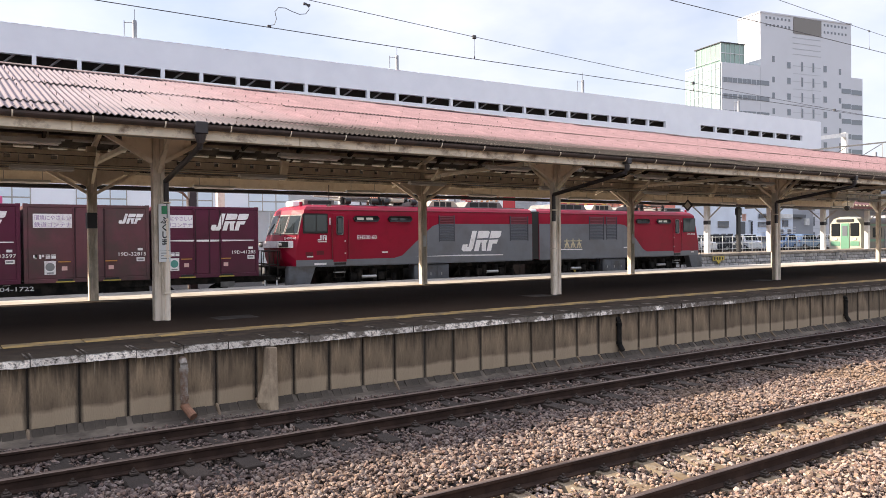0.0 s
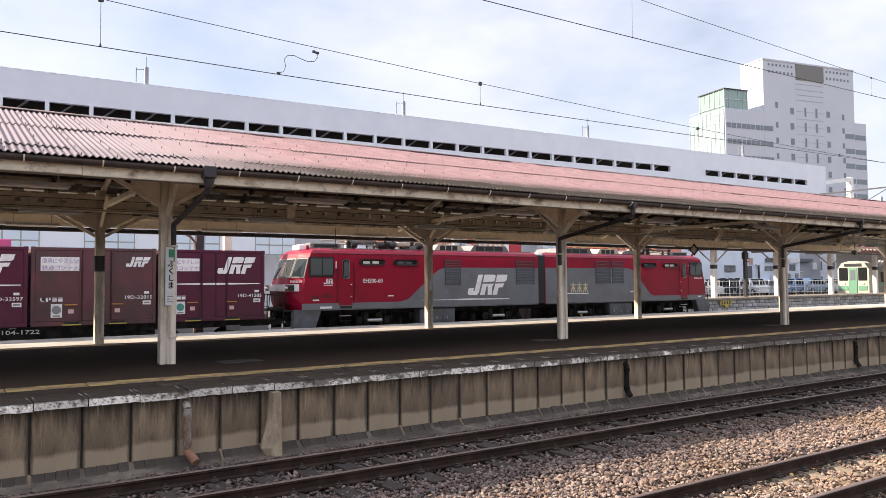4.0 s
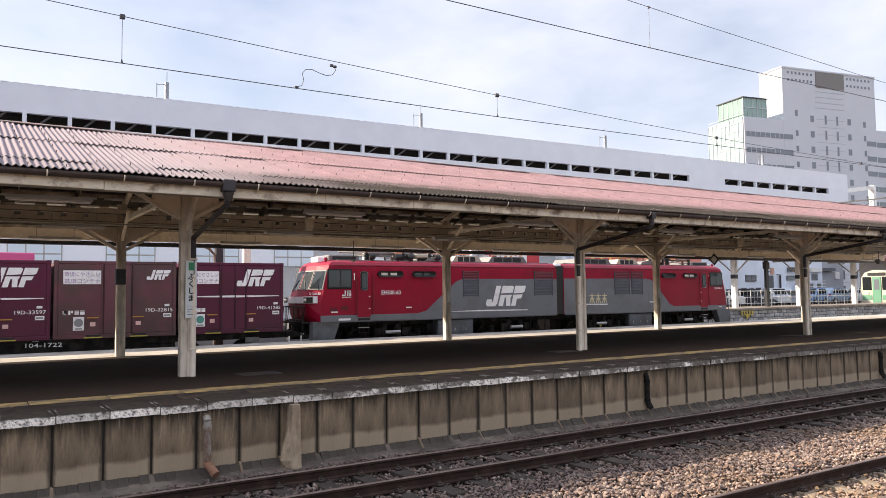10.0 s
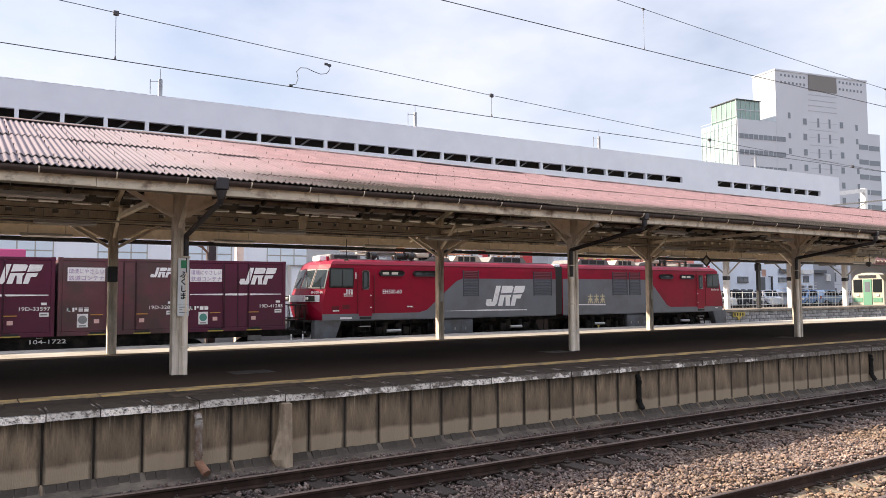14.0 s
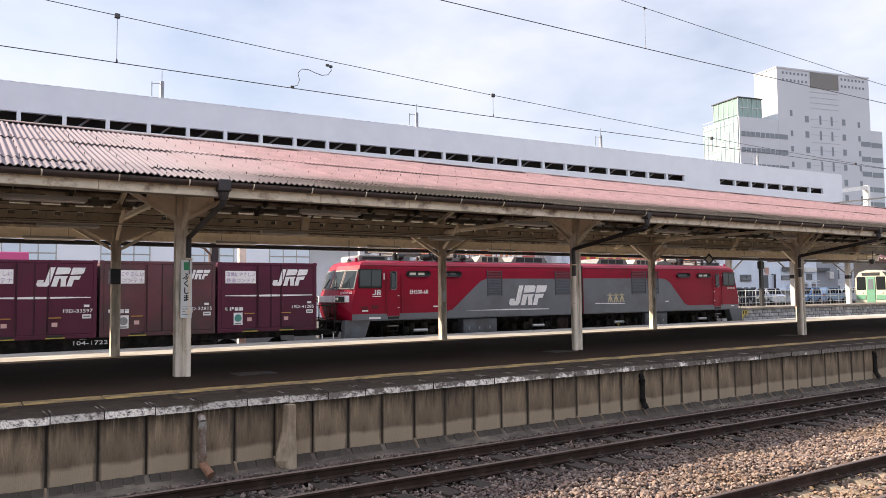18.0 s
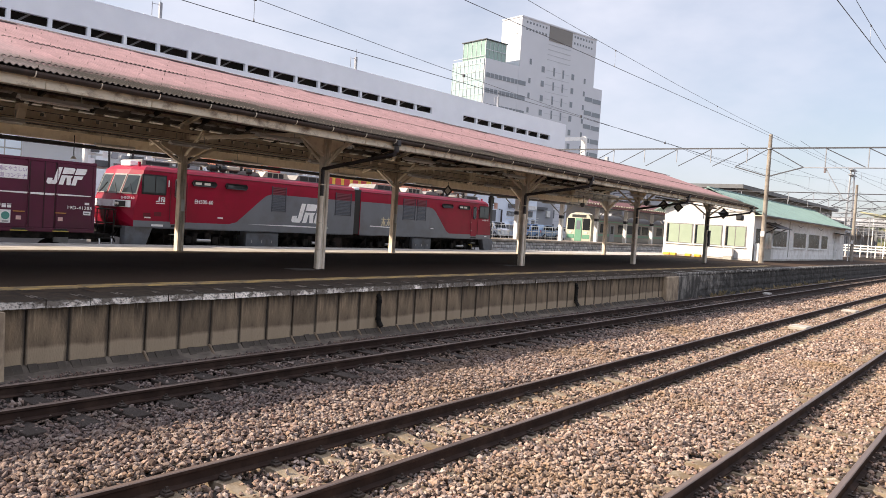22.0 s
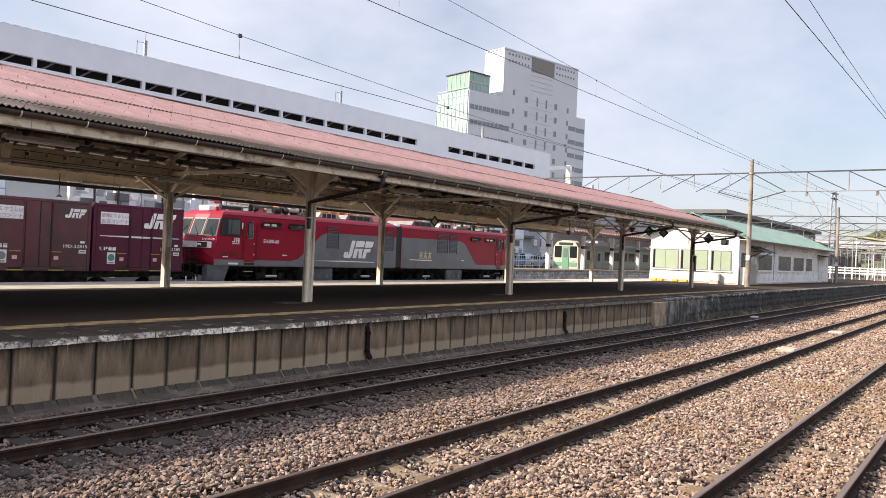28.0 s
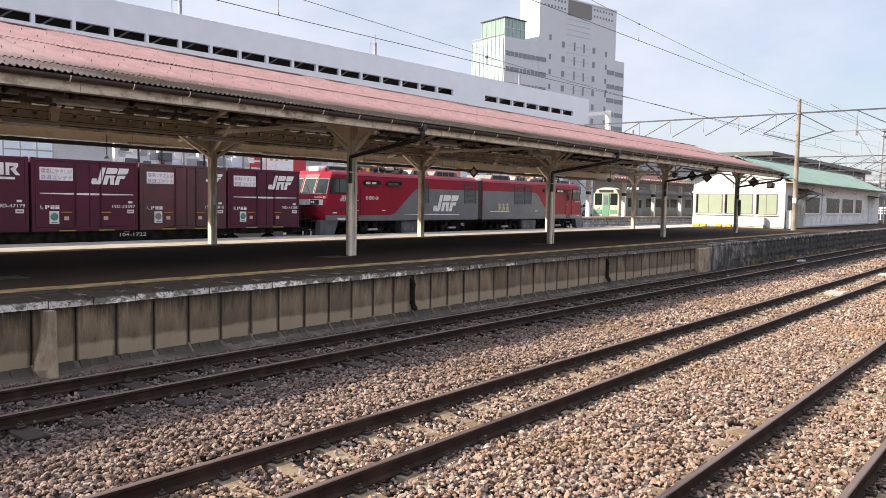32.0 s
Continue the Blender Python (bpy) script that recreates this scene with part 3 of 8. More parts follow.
RAIL_PROFILE = [(-0.064, 0), (0.064, 0), (0.064, 0.014), (0.012, 0.032), (0.012, 0.105), (0.033, 0.118), (0.033, 0.146), (0.024, 0.153),
                (-0.024, 0.153), (-0.033, 0.146), (-0.033, 0.118), (-0.012, 0.105), (-0.012, 0.032), (-0.064, 0.014)]


def sleeper_bm(timber):
    bm = bmesh.new()
    if timber:
        box(bm, -0.12, 0.12, -1.12, 1.12, -0.15, 0, 0.008)
    else:
        # a waisted concrete sleeper, higher under the rails
        st = [(-1.0, -0.015, 0.12), (-0.75, 0.0, 0.125), (-0.40, 0.0, 0.115), (-0.2, -0.028, 0.10), (0.2, -0.028, 0.10), (0.40, 0.0, 0.115), (0.75, 0.0, 0.125), (1.0, -0.015, 0.12)]
        rows = []
        for y, z, w in st:
            rows.append([bm.verts.new(v) for v in ((-w, y, -0.16), (-w * 0.82, y, z), (w * 0.82, y, z), (w, y, -0.16))])
        for a, b in zip(rows, rows[1:]):
            for i in range(3):
                bm.faces.new((a[i], b[i], b[i + 1], a[i + 1]))
        bm.faces.new(rows[0]); bm.faces.new(rows[-1][::-1])
    return bm


def clip_bm():
    bm = bmesh.new()
    box(bm, -0.048, 0.048, 0.04, 0.14, -0.005, 0.022, 0.005)
    box(bm, -0.03, 0.03, 0.045, 0.115, 0.02, 0.042, 0.008)
    tube(bm, (0, 0.09, 0.0), (0, 0.09, 0.068), 0.014, 6)
    return bm


def track(y, x0, x1, timber, label, near=(-6, 44)):
    t = thing("railway_track", label, "railway track", (0, y, RAIL_Z - 0.153), "station tracks")
    for s in (-0.566, 0.566):
        bm = PR([(y + s + a, RAIL_Z - 0.153 + b) for a, b in RAIL_PROFILE], "x", x0, x1)
        for f in bm.faces:
            if f.normal.z > 0.5 and f.calc_center_median().z > RAIL_Z - 0.004:
                f.material_index = 1
        part("rail", bm, [M_RAIL, M_RAILTOP], t, "rusty steel rail with a worn head")
    mat_s = M_TIMBER if timber else M_SLEEPER
    me = part("sleeper", sleeper_bm(timber), mat_s, t).data
    first = True
    cme = None
    rng = random.Random(int(y * 100))
    x = near[0]
    while x < near[1]:
        m = pose(x, y + rng.uniform(-.02, .02), RAIL_Z - 0.153 - 0.008, 0, 0, rng.uniform(-1, 1))
        if first:
            ob = t.children[-1]
            ob.matrix_basis = Matrix.Translation(-t.location) @ m
            first = False
        else:
            put("sleeper", me, t, m)
        for s in (-0.566, 0.566):
            for r in (0, 180):
                mm = pose(x, y + s, RAIL_Z - 0.150, 0, 0, r)
                if cme is None:
                    ob = part("rail_clip", clip_bm(), M_CLIP, t)
                    ob.matrix_basis = Matrix.Translation(-t.location) @ mm
                    cme = ob.data
                elif x < 30:
                    put("rail_clip", cme, t, mm)
        x += 0.6
    bm = bmesh.new()
    while x < min(x1, 130):
        box(bm, x - 0.1, x + 0.1, y - 1.0, y + 1.0, RAIL_Z - 0.3, RAIL_Z - 0.161)
        x += 0.6
    tagged(part("far_sleepers", bm, mat_s, t), kind="stuff")
    return t


def stones(name, areas, seed, label):
    """Crushed stone, each piece an irregular block of twenty faces."""
    rng = np.random.default_rng(seed)
    phi = (1 + 5 ** 0.5) / 2
    ico = np.array([(-1, phi, 0), (1, phi, 0), (-1, -phi, 0), (1, -phi, 0), (0, -1, phi), (0, 1, phi), (0, -1, -phi), (0, 1, -phi), (phi, 0, -1), (phi, 0, 1), (-phi, 0, -1), (-phi, 0, 1)]) / 1.9
    tri = np.array([(0, 11, 5), (0, 5, 1), (0, 1, 7), (0, 7, 10), (0, 10, 11), (1, 5, 9), (5, 11, 4), (11, 10, 2), (10, 7, 6), (7, 1, 8), (3, 9, 4), (3, 4, 2), (3, 2, 6), (3, 6, 8), (3, 8, 9), (4, 9, 5), (2, 4, 11), (6, 2, 10), (8, 6, 7), (9, 8, 1)])
    P = []
    R = []
    for (x0, x1, y0, y1, z, dens, r0, r1) in areas:
        n = int((x1 - x0) * (y1 - y0) * dens * 1.65)
        p = np.stack([rng.uniform(x0, x1, n), rng.uniform(y0, y1, n), z + rng.normal(0, 0.022, n)], 1)
        p[:, 2] += 0.025 * np.sin(p[:, 0] * 1.7 + p[:, 1] * 2.3) * np.sin(p[:, 1] * 1.1 - p[:, 0] * 0.6)
        P.append(p); R.append(0.74 * rng.uniform(r0, r1, n))
    P, R = np.concatenate(P), np.concatenate(R)
    n = len(P)
    V = ico[None] * rng.uniform(0.75, 1.2, (n, 12, 1))
    # split faces: each stone is cut flat by five random planes
    for _ in range(5):
        d = rng.normal(0, 1, (n, 3))
        d /= np.linalg.norm(d, axis=1)[:, None]
        over = np.maximum(0, (V * d[:, None]).sum(2) - rng.uniform(0.38, 0.72, n)[:, None])
        V = V - over[..., None] * d[:, None]
    V = V * (R[:, None, None] * rng.uniform([0.95, 0.85, 0.6], [1.75, 1.35, 1.1], (n, 3))[:, None, :])
    a = rng.uniform(0, 2 * np.pi, n); b = rng.normal(0, 0.55, n)
    ca, sa, cb, sb = np.cos(a), np.sin(a), np.cos(b), np.sin(b)
    x = V[..., 0] * cb[:, None] - V[..., 2] * sb[:, None]
    z = V[..., 0] * sb[:, None] + V[..., 2] * cb[:, None]
    y = V[..., 1]
    V = np.stack([x * ca[:, None] - y * sa[:, None], x * sa[:, None] + y * ca[:, None], z], 2) + P[:, None]
    F = (tri[None] + 12 * np.arange(n)[:, None, None]).reshape(-1, 3)
    me = bpy.data.meshes.new(name)
    me.vertices.add(n * 12); me.loops.add(len(F) * 3); me.polygons.add(len(F))
    me.vertices.foreach_set("co", V.astype(np.float32).ravel())
    me.loops.foreach_set("vertex_index", F.astype(np.int32).ravel())
    me.polygons.foreach_set("loop_start", np.arange(0, len(F) * 3, 3, dtype=np.int32))
    me.polygons.foreach_set("use_smooth", np.zeros(len(F), dtype=bool))
    me.update(calc_edges=True)
    me.materials.append(M_STONE)
    return tagged(new(name, me), label, "ballast", kind="stuff")


def ballast():
    z = -1.075
    areas = [(-2, 14, 6.45, 8.1, z, 476, 0.022, 0.048), (14, 30, 6.3, 8.1, z, 204, 0.032, 0.062), (30, 60, 6.3, 8.1, z - .01, 61, 0.037, 0.075),
             (-2, 14, 8.1, 10.35, z - .03, 285, 0.022, 0.045), (14, 34, 8.1, 10.3, z - .03, 102, 0.032, 0.056),
             (2, 18, 2.9, 4.5, z, 516, 0.021, 0.045), (18, 34, 2.9, 4.3, z, 163, 0.032, 0.062), (34, 60, 2.8, 4.4, z - .01, 54, 0.037, 0.075),
             (2, 18, 4.5, 6.45, z - .022, 326, 0.021, 0.043), (18, 34, 4.3, 6.3, z - .022, 129, 0.029, 0.056), (34, 60, 4.4, 6.3, z - .02, 40, 0.037, 0.062),
             (5, 20, 0.3, 2.9, z - .012, 380, 0.021, 0.044), (20, 40, 0.3, 2.9, z - .02, 115, 0.029, 0.056),
             (-5, 5, 0.5, 2.9, z - .012, 190, .024, .045), (-5, 2, 2.9, 6.45, z - .01, 190, .024, .045), (-5, 16, 10.2, 10.5, -1.06, 300, .016, .034), (-5, 16, 10.4, 10.58, -1.045, 380, .014, .032), (16, 28, 10.2, 10.58, -1.05, 150, .022, .038),
             (30, 60, 9.9, 10.75, -1.07, 40, .03, .06), (60, 130, 6.2, 8.2, z - .02, 20, 0.05, 0.10), (60, 130, 2.7, 4.5, z - .02, 20, 0.05, 0.10), (60, 110, 8.2, 10.5, z - .04, 9, 0.05, 0.09),
             (60, 110, 4.5, 6.2, z - .03, 12, 0.05, 0.09), (40, 90, 0.3, 2.9, z - .02, 26, 0.045, 0.085)]
    stones("ballast", areas, 5, "grey and tan crushed stone between the rails")


ground()
track(TRACKS[0], -60, 420, True, "rusty track on dark timber sleepers beside the platform wall")
track(TRACKS[1], -60, 420, False, "rusty rails on tan concrete sleepers in pale ballast")
track(TRACKS[2], -60, 420, False, "rusty rails on pale waisted concrete sleepers in ballast")
track(TRAIN_Y, -90, 420, True, "track under the freight train", near=(60, 62))
track(32.6, -90, 420, True, "empty track before the stone-faced platform", near=(60, 62))
ballast()
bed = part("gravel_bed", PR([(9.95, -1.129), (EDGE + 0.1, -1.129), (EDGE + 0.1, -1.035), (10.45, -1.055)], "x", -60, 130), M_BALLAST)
tagged(bed, "dark gravel heaped along the foot of the platform wall", "gravel", kind="stuff")
# pale concrete pads laid between the rails
for px_, py_ in ((24.4, 5.22), (32.9, 5.27), (38.2, 9.85)):
    pad = thing("concrete_pad", "pale worn concrete pad between the rails", "concrete pad", (px_, py_, -1.12), "concrete pads")
    part("slab", B(px_ - 0.34, px_ + 0.34, py_ - 0.26, py_ + 0.26, -1.11, -0.985, 0.02), M_PALECONC, pad)


# ---- the island platform ----
def island_platform():
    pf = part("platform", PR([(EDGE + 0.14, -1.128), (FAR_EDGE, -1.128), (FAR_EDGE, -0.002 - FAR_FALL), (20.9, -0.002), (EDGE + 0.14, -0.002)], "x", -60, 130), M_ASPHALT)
    tagged(pf, "island platform of dark worn asphalt with concrete walls", "platform", kind="structure")
    rng = random.Random(3)
    # coping blocks with a white painted nose
    # four worn shapes, their noses chipped
    variants = []
    for k in range(4):
        bm = bmesh.new()
        box(bm, -0.312, 0.312, 0, 0.58, -0.10, 0.012)
        bmesh.ops.subdivide_edges(bm, edges=[e for e in bm.edges if abs(e.verts[0].co.x - e.verts[1].co.x) > 0.3], cuts=9, use_grid_fill=True)
        for v in bm.verts:
            if v.co.y < 0.1 and abs(v.co.x) < 0.31:
                top = v.co.z > -0.05
                v.co.y += rng.uniform(0, 0.045) if top else rng.uniform(0, 0.02)
                v.co.z += rng.uniform(-0.018, 0.0) if top else rng.uniform(-0.003, 0.006)
        bm.normal_update()
        for f in bm.faces:
            f.material_index = 1 if f.normal.y < -0.6 else 0
        variants.append(bm)
    shapes = []
    for i in range(-4, 62):
        x = 0.72 + 0.635 * i
        m = pose(x, EDGE + rng.uniform(-.012, .012), rng.uniform(-.006, .006), rng.uniform(-.5, .5), rng.uniform(-.3, .3), rng.uniform(-.5, .5))
        if len(shapes) < 4:
            ob = part("coping_block", variants[len(shapes)], [M_COPING, M_COPEWHITE], pf)
            ob.matrix_basis = m
            shapes.append(ob.data)
        else:
            put("coping_block", shapes[rng.randrange(4)], pf, m)
    # beads of pale mortar, a pair between each two blocks
    tm = None
    for i in range(-4, 62):
        for d in (-0.032, 0.032):
            m = pose(1.0375 + 0.635 * i + d, EDGE + 0.31, 0.008, 0, 0, rng.uniform(-2, 2))
            if tm is None:
                ob = part("mortar_joint", B(-0.010, 0.010, -0.25, 0.25, -0.02, 0.007), M_MORTAR, pf, "pale mortar joint")
                ob.matrix_basis = m
                tm = ob.data
            else:
                put("mortar_joint", tm, pf, m)
    # yellow line slabs
    ym = None
    for i in range(-6, 46):
        m = pose(0.3 + 1.06 * i, 12.33 + rng.uniform(-.01, .01), 0.004 + rng.uniform(-.003, .003))
        if ym is None:
            ob = part("yellow_slab", B(-0.522, 0.522, -0.22, 0.22, -0.03, 0.006, 0.004), M_YELLOW, pf)
            ob.matrix_basis = m
            ym = ob.data
        else:
            put("yellow_slab", ym, pf, m)
    # thin plain tiles inside the coping
    km = None
    for i in range(-6, 46):
        m = pose(0.1 + 1.06 * i, 11.78, 0.002 + rng.uniform(-.003, .003))
        if km is None:
            ob = part("edge_tile", B(-0.525, 0.525, -0.37, 0.37, -0.03, 0.004, 0.004), M_TILE, pf)
            ob.matrix_basis = m
            km = ob.data
        else:
            put("edge_tile", km, pf, m)
    # wall panels, between narrow ribs
    part("wall_core", B(-60, 28.9, EDGE + 0.135, EDGE + 0.3, -1.128, -0.12), M_PANELDARK, pf, "dark joints behind the panels")
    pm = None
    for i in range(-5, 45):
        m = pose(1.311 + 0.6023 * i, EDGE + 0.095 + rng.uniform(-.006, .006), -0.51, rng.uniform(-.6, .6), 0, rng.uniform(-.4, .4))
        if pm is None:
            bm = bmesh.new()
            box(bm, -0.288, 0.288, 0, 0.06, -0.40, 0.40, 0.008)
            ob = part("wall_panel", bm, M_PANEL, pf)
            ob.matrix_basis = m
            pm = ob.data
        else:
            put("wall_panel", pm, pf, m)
    rm = None
    for i in range(-5, 46):
        m = pose(1.01 + 0.6023 * i, EDGE + 0.10 + rng.uniform(-.01, .01), -0.52)
        if rm is None:
            ob = part("panel_rib", B(-0.011, 0.011, 0.012, 0.05, -0.40, 0.40, 0.003), M_PANELDARK, pf)
            ob.matrix_basis = m
            rm = ob.data
        else:
            put("panel_rib", rm, pf, m)
    part("wall_foot", PR([(EDGE + 0.12, -0.90), (EDGE + 0.02, -0.985), (EDGE - 0.05, -1.02), (EDGE - 0.22, -1.045), (EDGE - 0.24, -1.127), (EDGE + 0.14, -1.127)], "x", -60, 27.85), M_APRON, pf, "narrow concrete apron at the foot of the wall")
    # short sloping foot blocks, and a flared stub under each joint
    foot = [(EDGE + 0.10, -0.905), (EDGE + 0.085, -0.892), (EDGE - 0.01, -1.0), (EDGE - 0.02, -1.127), (EDGE + 0.10, -1.127)]
    fms = []
    for i in range(-5, 46):
        for q in range(4):
            x = 1.01 + 0.6023 * i + 0.045 + 0.1325 * q + 0.06
            m = pose(x, rng.uniform(-.006, .006), rng.uniform(-.012, .006), rng.uniform(-.05, .05), 0, rng.uniform(-.03, .03))
            if len(fms) < 3:
                w = 0.0645 + 0.001 * len(fms)
                bm = PR(foot, "x", -w, w)
                bmesh.ops.bevel(bm, geom=bm.edges[:], offset=0.006, segments=1, affect="EDGES")
                ob = part("foot_block", bm, M_FOOT, pf)
                ob.matrix_basis = m
                fms.append(ob.data)
            else:
                put("foot_block", fms[rng.randrange(3)], pf, m)
    stub = None
    for i in range(-5, 46):
        if stub is not None and rng.random() < 0.4:
            continue
        m = pose(1.01 + 0.6023 * i + rng.uniform(-.008, .008), 0, rng.uniform(-.02, .02))
        if stub is None:
            bm = PR([(EDGE + 0.12, -0.88), (EDGE + 0.07, -0.89), (EDGE - 0.02, -0.985), (EDGE - 0.06, -1.03), (EDGE - 0.06, -1.127), (EDGE + 0.12, -1.127)], "x", -0.02, 0.02)
            bmesh.ops.bevel(bm, geom=bm.edges[:], offset=0.012, segments=1, affect="EDGES")
            ob = part("joint_stub", bm, M_BUTTRESS, pf, "flared concrete stub under the joint")
            ob.matrix_basis = m
            stub = ob.data
        else:
            put("joint_stub", stub, pf, m)
    # buttresses: a narrow front and a flank that sweeps out towards the foot
    for x in (4.17, -6.0):
        bm = bmesh.new()
        rings = []
        for z, f, o in ((-0.12, 0.0, 0.12), (-0.35, 0.01, 0.13), (-0.52, 0.04, 0.14), (-0.68, 0.10, 0.15), (-0.82, 0.15, 0.16), (-0.92, 0.16, 0.165), (-1.02, 0.10, 0.17), (-1.127, 0.05, 0.175)):
            rings.append([bm.verts.new(p) for p in ((x + 0.10, EDGE + 0.1, z), (x + 0.10, EDGE - o, z), (x - 0.03, EDGE - o, z), (x - 0.03 - f, EDGE - o * 0.35, z), (x - 0.03 - f * 0.6, EDGE + 0.1, z))])
        for a, b in zip(rings, rings[1:]):
            for k in range(5):
                bm.faces.new((a[k], a[(k + 1) % 5], b[(k + 1) % 5], b[k]))
        bm.faces.new(rings[0]); bm.faces.new(rings[-1][::-1])
        bmesh.ops.recalc_face_normals(bm, faces=bm.faces[:])
        bmesh.ops.bevel(bm, geom=[e for e in bm.edges if abs(e.verts[0].co.z - e.verts[1].co.z) > 0.05], offset=0.012, segments=1, affect="EDGES")
        part("buttress", bm, M_BUTTRESS, pf, "flared concrete buttress")
    # the older stone-walled end
    part("old_wall_core", B(29.06, 130, EDGE + 0.06, EDGE + 0.5, -1.127, -0.1), M_OLDSTONE, pf)
    part("plain_end", B(27.85, 29.05, EDGE - 0.10, EDGE + 0.11, -1.127, -0.11, 0.03), M_BUTTRESS, pf, "stained concrete pier where the old wall begins")
    part("patched_face", B(29.06, 31.7, EDGE - 0.03, EDGE + 0.10, -1.127, -0.105, 0.03), M_OLDSTONE, pf, "lime-stained patched stretch of the old wall")
    # rough lumpy face, its stones lost under grime
    xs_ = [31.6 + 0.16 * k for k in range(190)] + [62.0 + 0.5 * k for k in range(136)]
    zs_ = [-1.127 + 0.085 * k for k in range(13)]
    verts = []
    for x in xs_:
        for z in zs_:
            course = 0.035 * abs(math.sin((z + 1.127) * math.pi / 0.34 + 0.5 * noise.noise((x * 0.9, z, 2.0))))
            lump = 0.05 * noise.noise((x * 2.6, 0.0, z * 4.0)) + 0.025 * noise.noise((x * 8.0, 3.0, z * 9.0))
            verts.append((x, EDGE + 0.02 - course - lump + 0.06 * (z + 0.6), z))
    n_ = len(zs_)
    faces = [(a * n_ + b, (a + 1) * n_ + b, (a + 1) * n_ + b + 1, a * n_ + b + 1) for a in range(len(xs_) - 1) for b in range(n_ - 1)]
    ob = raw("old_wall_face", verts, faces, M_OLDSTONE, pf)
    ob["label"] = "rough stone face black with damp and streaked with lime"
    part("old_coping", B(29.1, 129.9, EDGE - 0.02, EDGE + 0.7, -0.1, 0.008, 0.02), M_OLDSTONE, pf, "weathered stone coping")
    bm = PR([(131.6, -1.127), (129.9, 0), (129.9, -1.127)], "y", EDGE, FAR_EDGE)
    part("ramp", bm, M_OLDSTONE, pf, "ramp at the platform end")
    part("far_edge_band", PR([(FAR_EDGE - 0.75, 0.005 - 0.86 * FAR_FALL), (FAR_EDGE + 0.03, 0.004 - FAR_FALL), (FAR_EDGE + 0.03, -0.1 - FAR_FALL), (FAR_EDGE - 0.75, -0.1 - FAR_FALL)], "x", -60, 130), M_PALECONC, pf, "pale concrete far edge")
    # sunlight beyond the canopy's shadow is put into this strip's pale colour
    part("far_strip", PR([(20.9, 0.003), (FAR_EDGE - 0.77, 0.003 - 0.855 * FAR_FALL), (FAR_EDGE - 0.77, -0.1 - FAR_FALL), (20.9, -0.05)], "x", -60, 130), M_PALECONC, pf, "pale dusty strip with sunlight put into its colour")
    # inspection covers
    for x, y in ((4.9, 14.4), (13.0, 14.7), (23.2, 14.9)):
        part("cover", B(x - 0.4, x + 0.4, y - 0.3, y + 0.3, -0.02, 0.004, 0.004), M_COVER, pf, "worn grey inspection cover")
    # drain pipes out of the wall
    for x in (2.93, 11.8, 20.75):
        d = thing("drain_pipe", "rusty grey elbow drain pipe fixed to the platform wall", "drain pipe", (x, EDGE, -1.0), "wall drains")
        bm = bmesh.new()
        pts = [(x, EDGE + 0.12, -0.20), (x, EDGE + 0.02, -0.19), (x, EDGE - 0.035, -0.25), (x, EDGE - 0.035, -0.80)] if x < 6 else [(x, EDGE + 0.12, -0.22), (x, EDGE + 0.06, -0.22), (x, EDGE + 0.045, -0.28), (x, EDGE + 0.045, -0.72)]
        for a, b in zip(pts, pts[1:]):
            tube(bm, a, b, 0.052, 12)
        pm_ = M_PIPE if x < 6 else M_BOGIE
        part("pipe", bm, pm_, d, smooth=False)
        yc_ = EDGE - 0.035 if x < 6 else EDGE + 0.045
        part("collar", TU((x, yc_, -0.36), (x, yc_, -0.30), 0.062, 12), pm_, d)
        part("collar", TU((x, yc_, -0.74), (x, yc_, -0.68), 0.064, 12), pm_, d)
        if x < 6:
            part("outlet", TU((x, EDGE - 0.02, -0.82), (x + 0.07, EDGE - 0.22, -0.96), 0.06, 12), M_RUST, d, "rusty clay outlet")
        else:
            part("outlet", TU((x, EDGE + 0.04, -0.74), (x, EDGE - 0.05, -0.86), 0.055, 12), pm_, d, "black stained outlet")


island_platform()


def weeds():
    """Dry tufts at the foot of the old wall, each of bent blades."""
    rng = random.Random(17)
    verts, faces = [], []
    for k in range(90):
        x, y = rng.uniform(31.5, 62), EDGE - rng.uniform(0.1, 0.5)
        h = rng.uniform(0.1, 0.32)
        for q in range(14):
            a, l = rng.uniform(0, 6.28), h * rng.uniform(0.5, 1.1)
            bx, by = x + rng.uniform(-.09, .09), y + rng.uniform(-.06, .06)
            dx, dy = 0.5 * l * math.cos(a), 0.5 * l * math.sin(a)
            n = len(verts)
            verts += [(bx - 0.008, by, -1.09), (bx + 0.008, by, -1.09), (bx + dx * .4 + 0.006, by + dy * .4, -1.09 + l * 0.7), (bx + dx, by + dy, -1.09 + l)]
            faces += [(n, n + 1, n + 2), (n, n + 2, n + 3)]
    w = raw("weeds", verts, faces, M_DRYGRASS)
    tagged(w, "dry brown weeds at the foot of the old wall", "weeds", kind="stuff")


weeds()


# ---- the platform canopy ----
C_X0, C_X1 = -16.5, 45.2


def sheet_bm(length, waves=9, pitch=0.1016, amp=0.0175):
    bm = bmesh.new()
    n = waves * 6
    rows = []
    for j in (0, 1):
        rows.append([bm.verts.new((pitch * i / 6, length * j, amp * math.sin(2 * math.pi * i / 6))) for i in range(n + 2)])
    for i in range(n + 1):
        bm.faces.new((rows[0][i], rows[0][i + 1], rows[1][i + 1], rows[1][i]))
    low = [[bm.verts.new(v.co - Vector((0, 0, 0.007))) for v in r] for r in rows]
    for i in range(n + 1):
        bm.faces.new((low[0][i], low[1][i], low[1][i + 1], low[0][i + 1]))
        bm.faces.new((rows[0][i], low[0][i], low[0][i + 1], rows[0][i + 1]))
    return bm


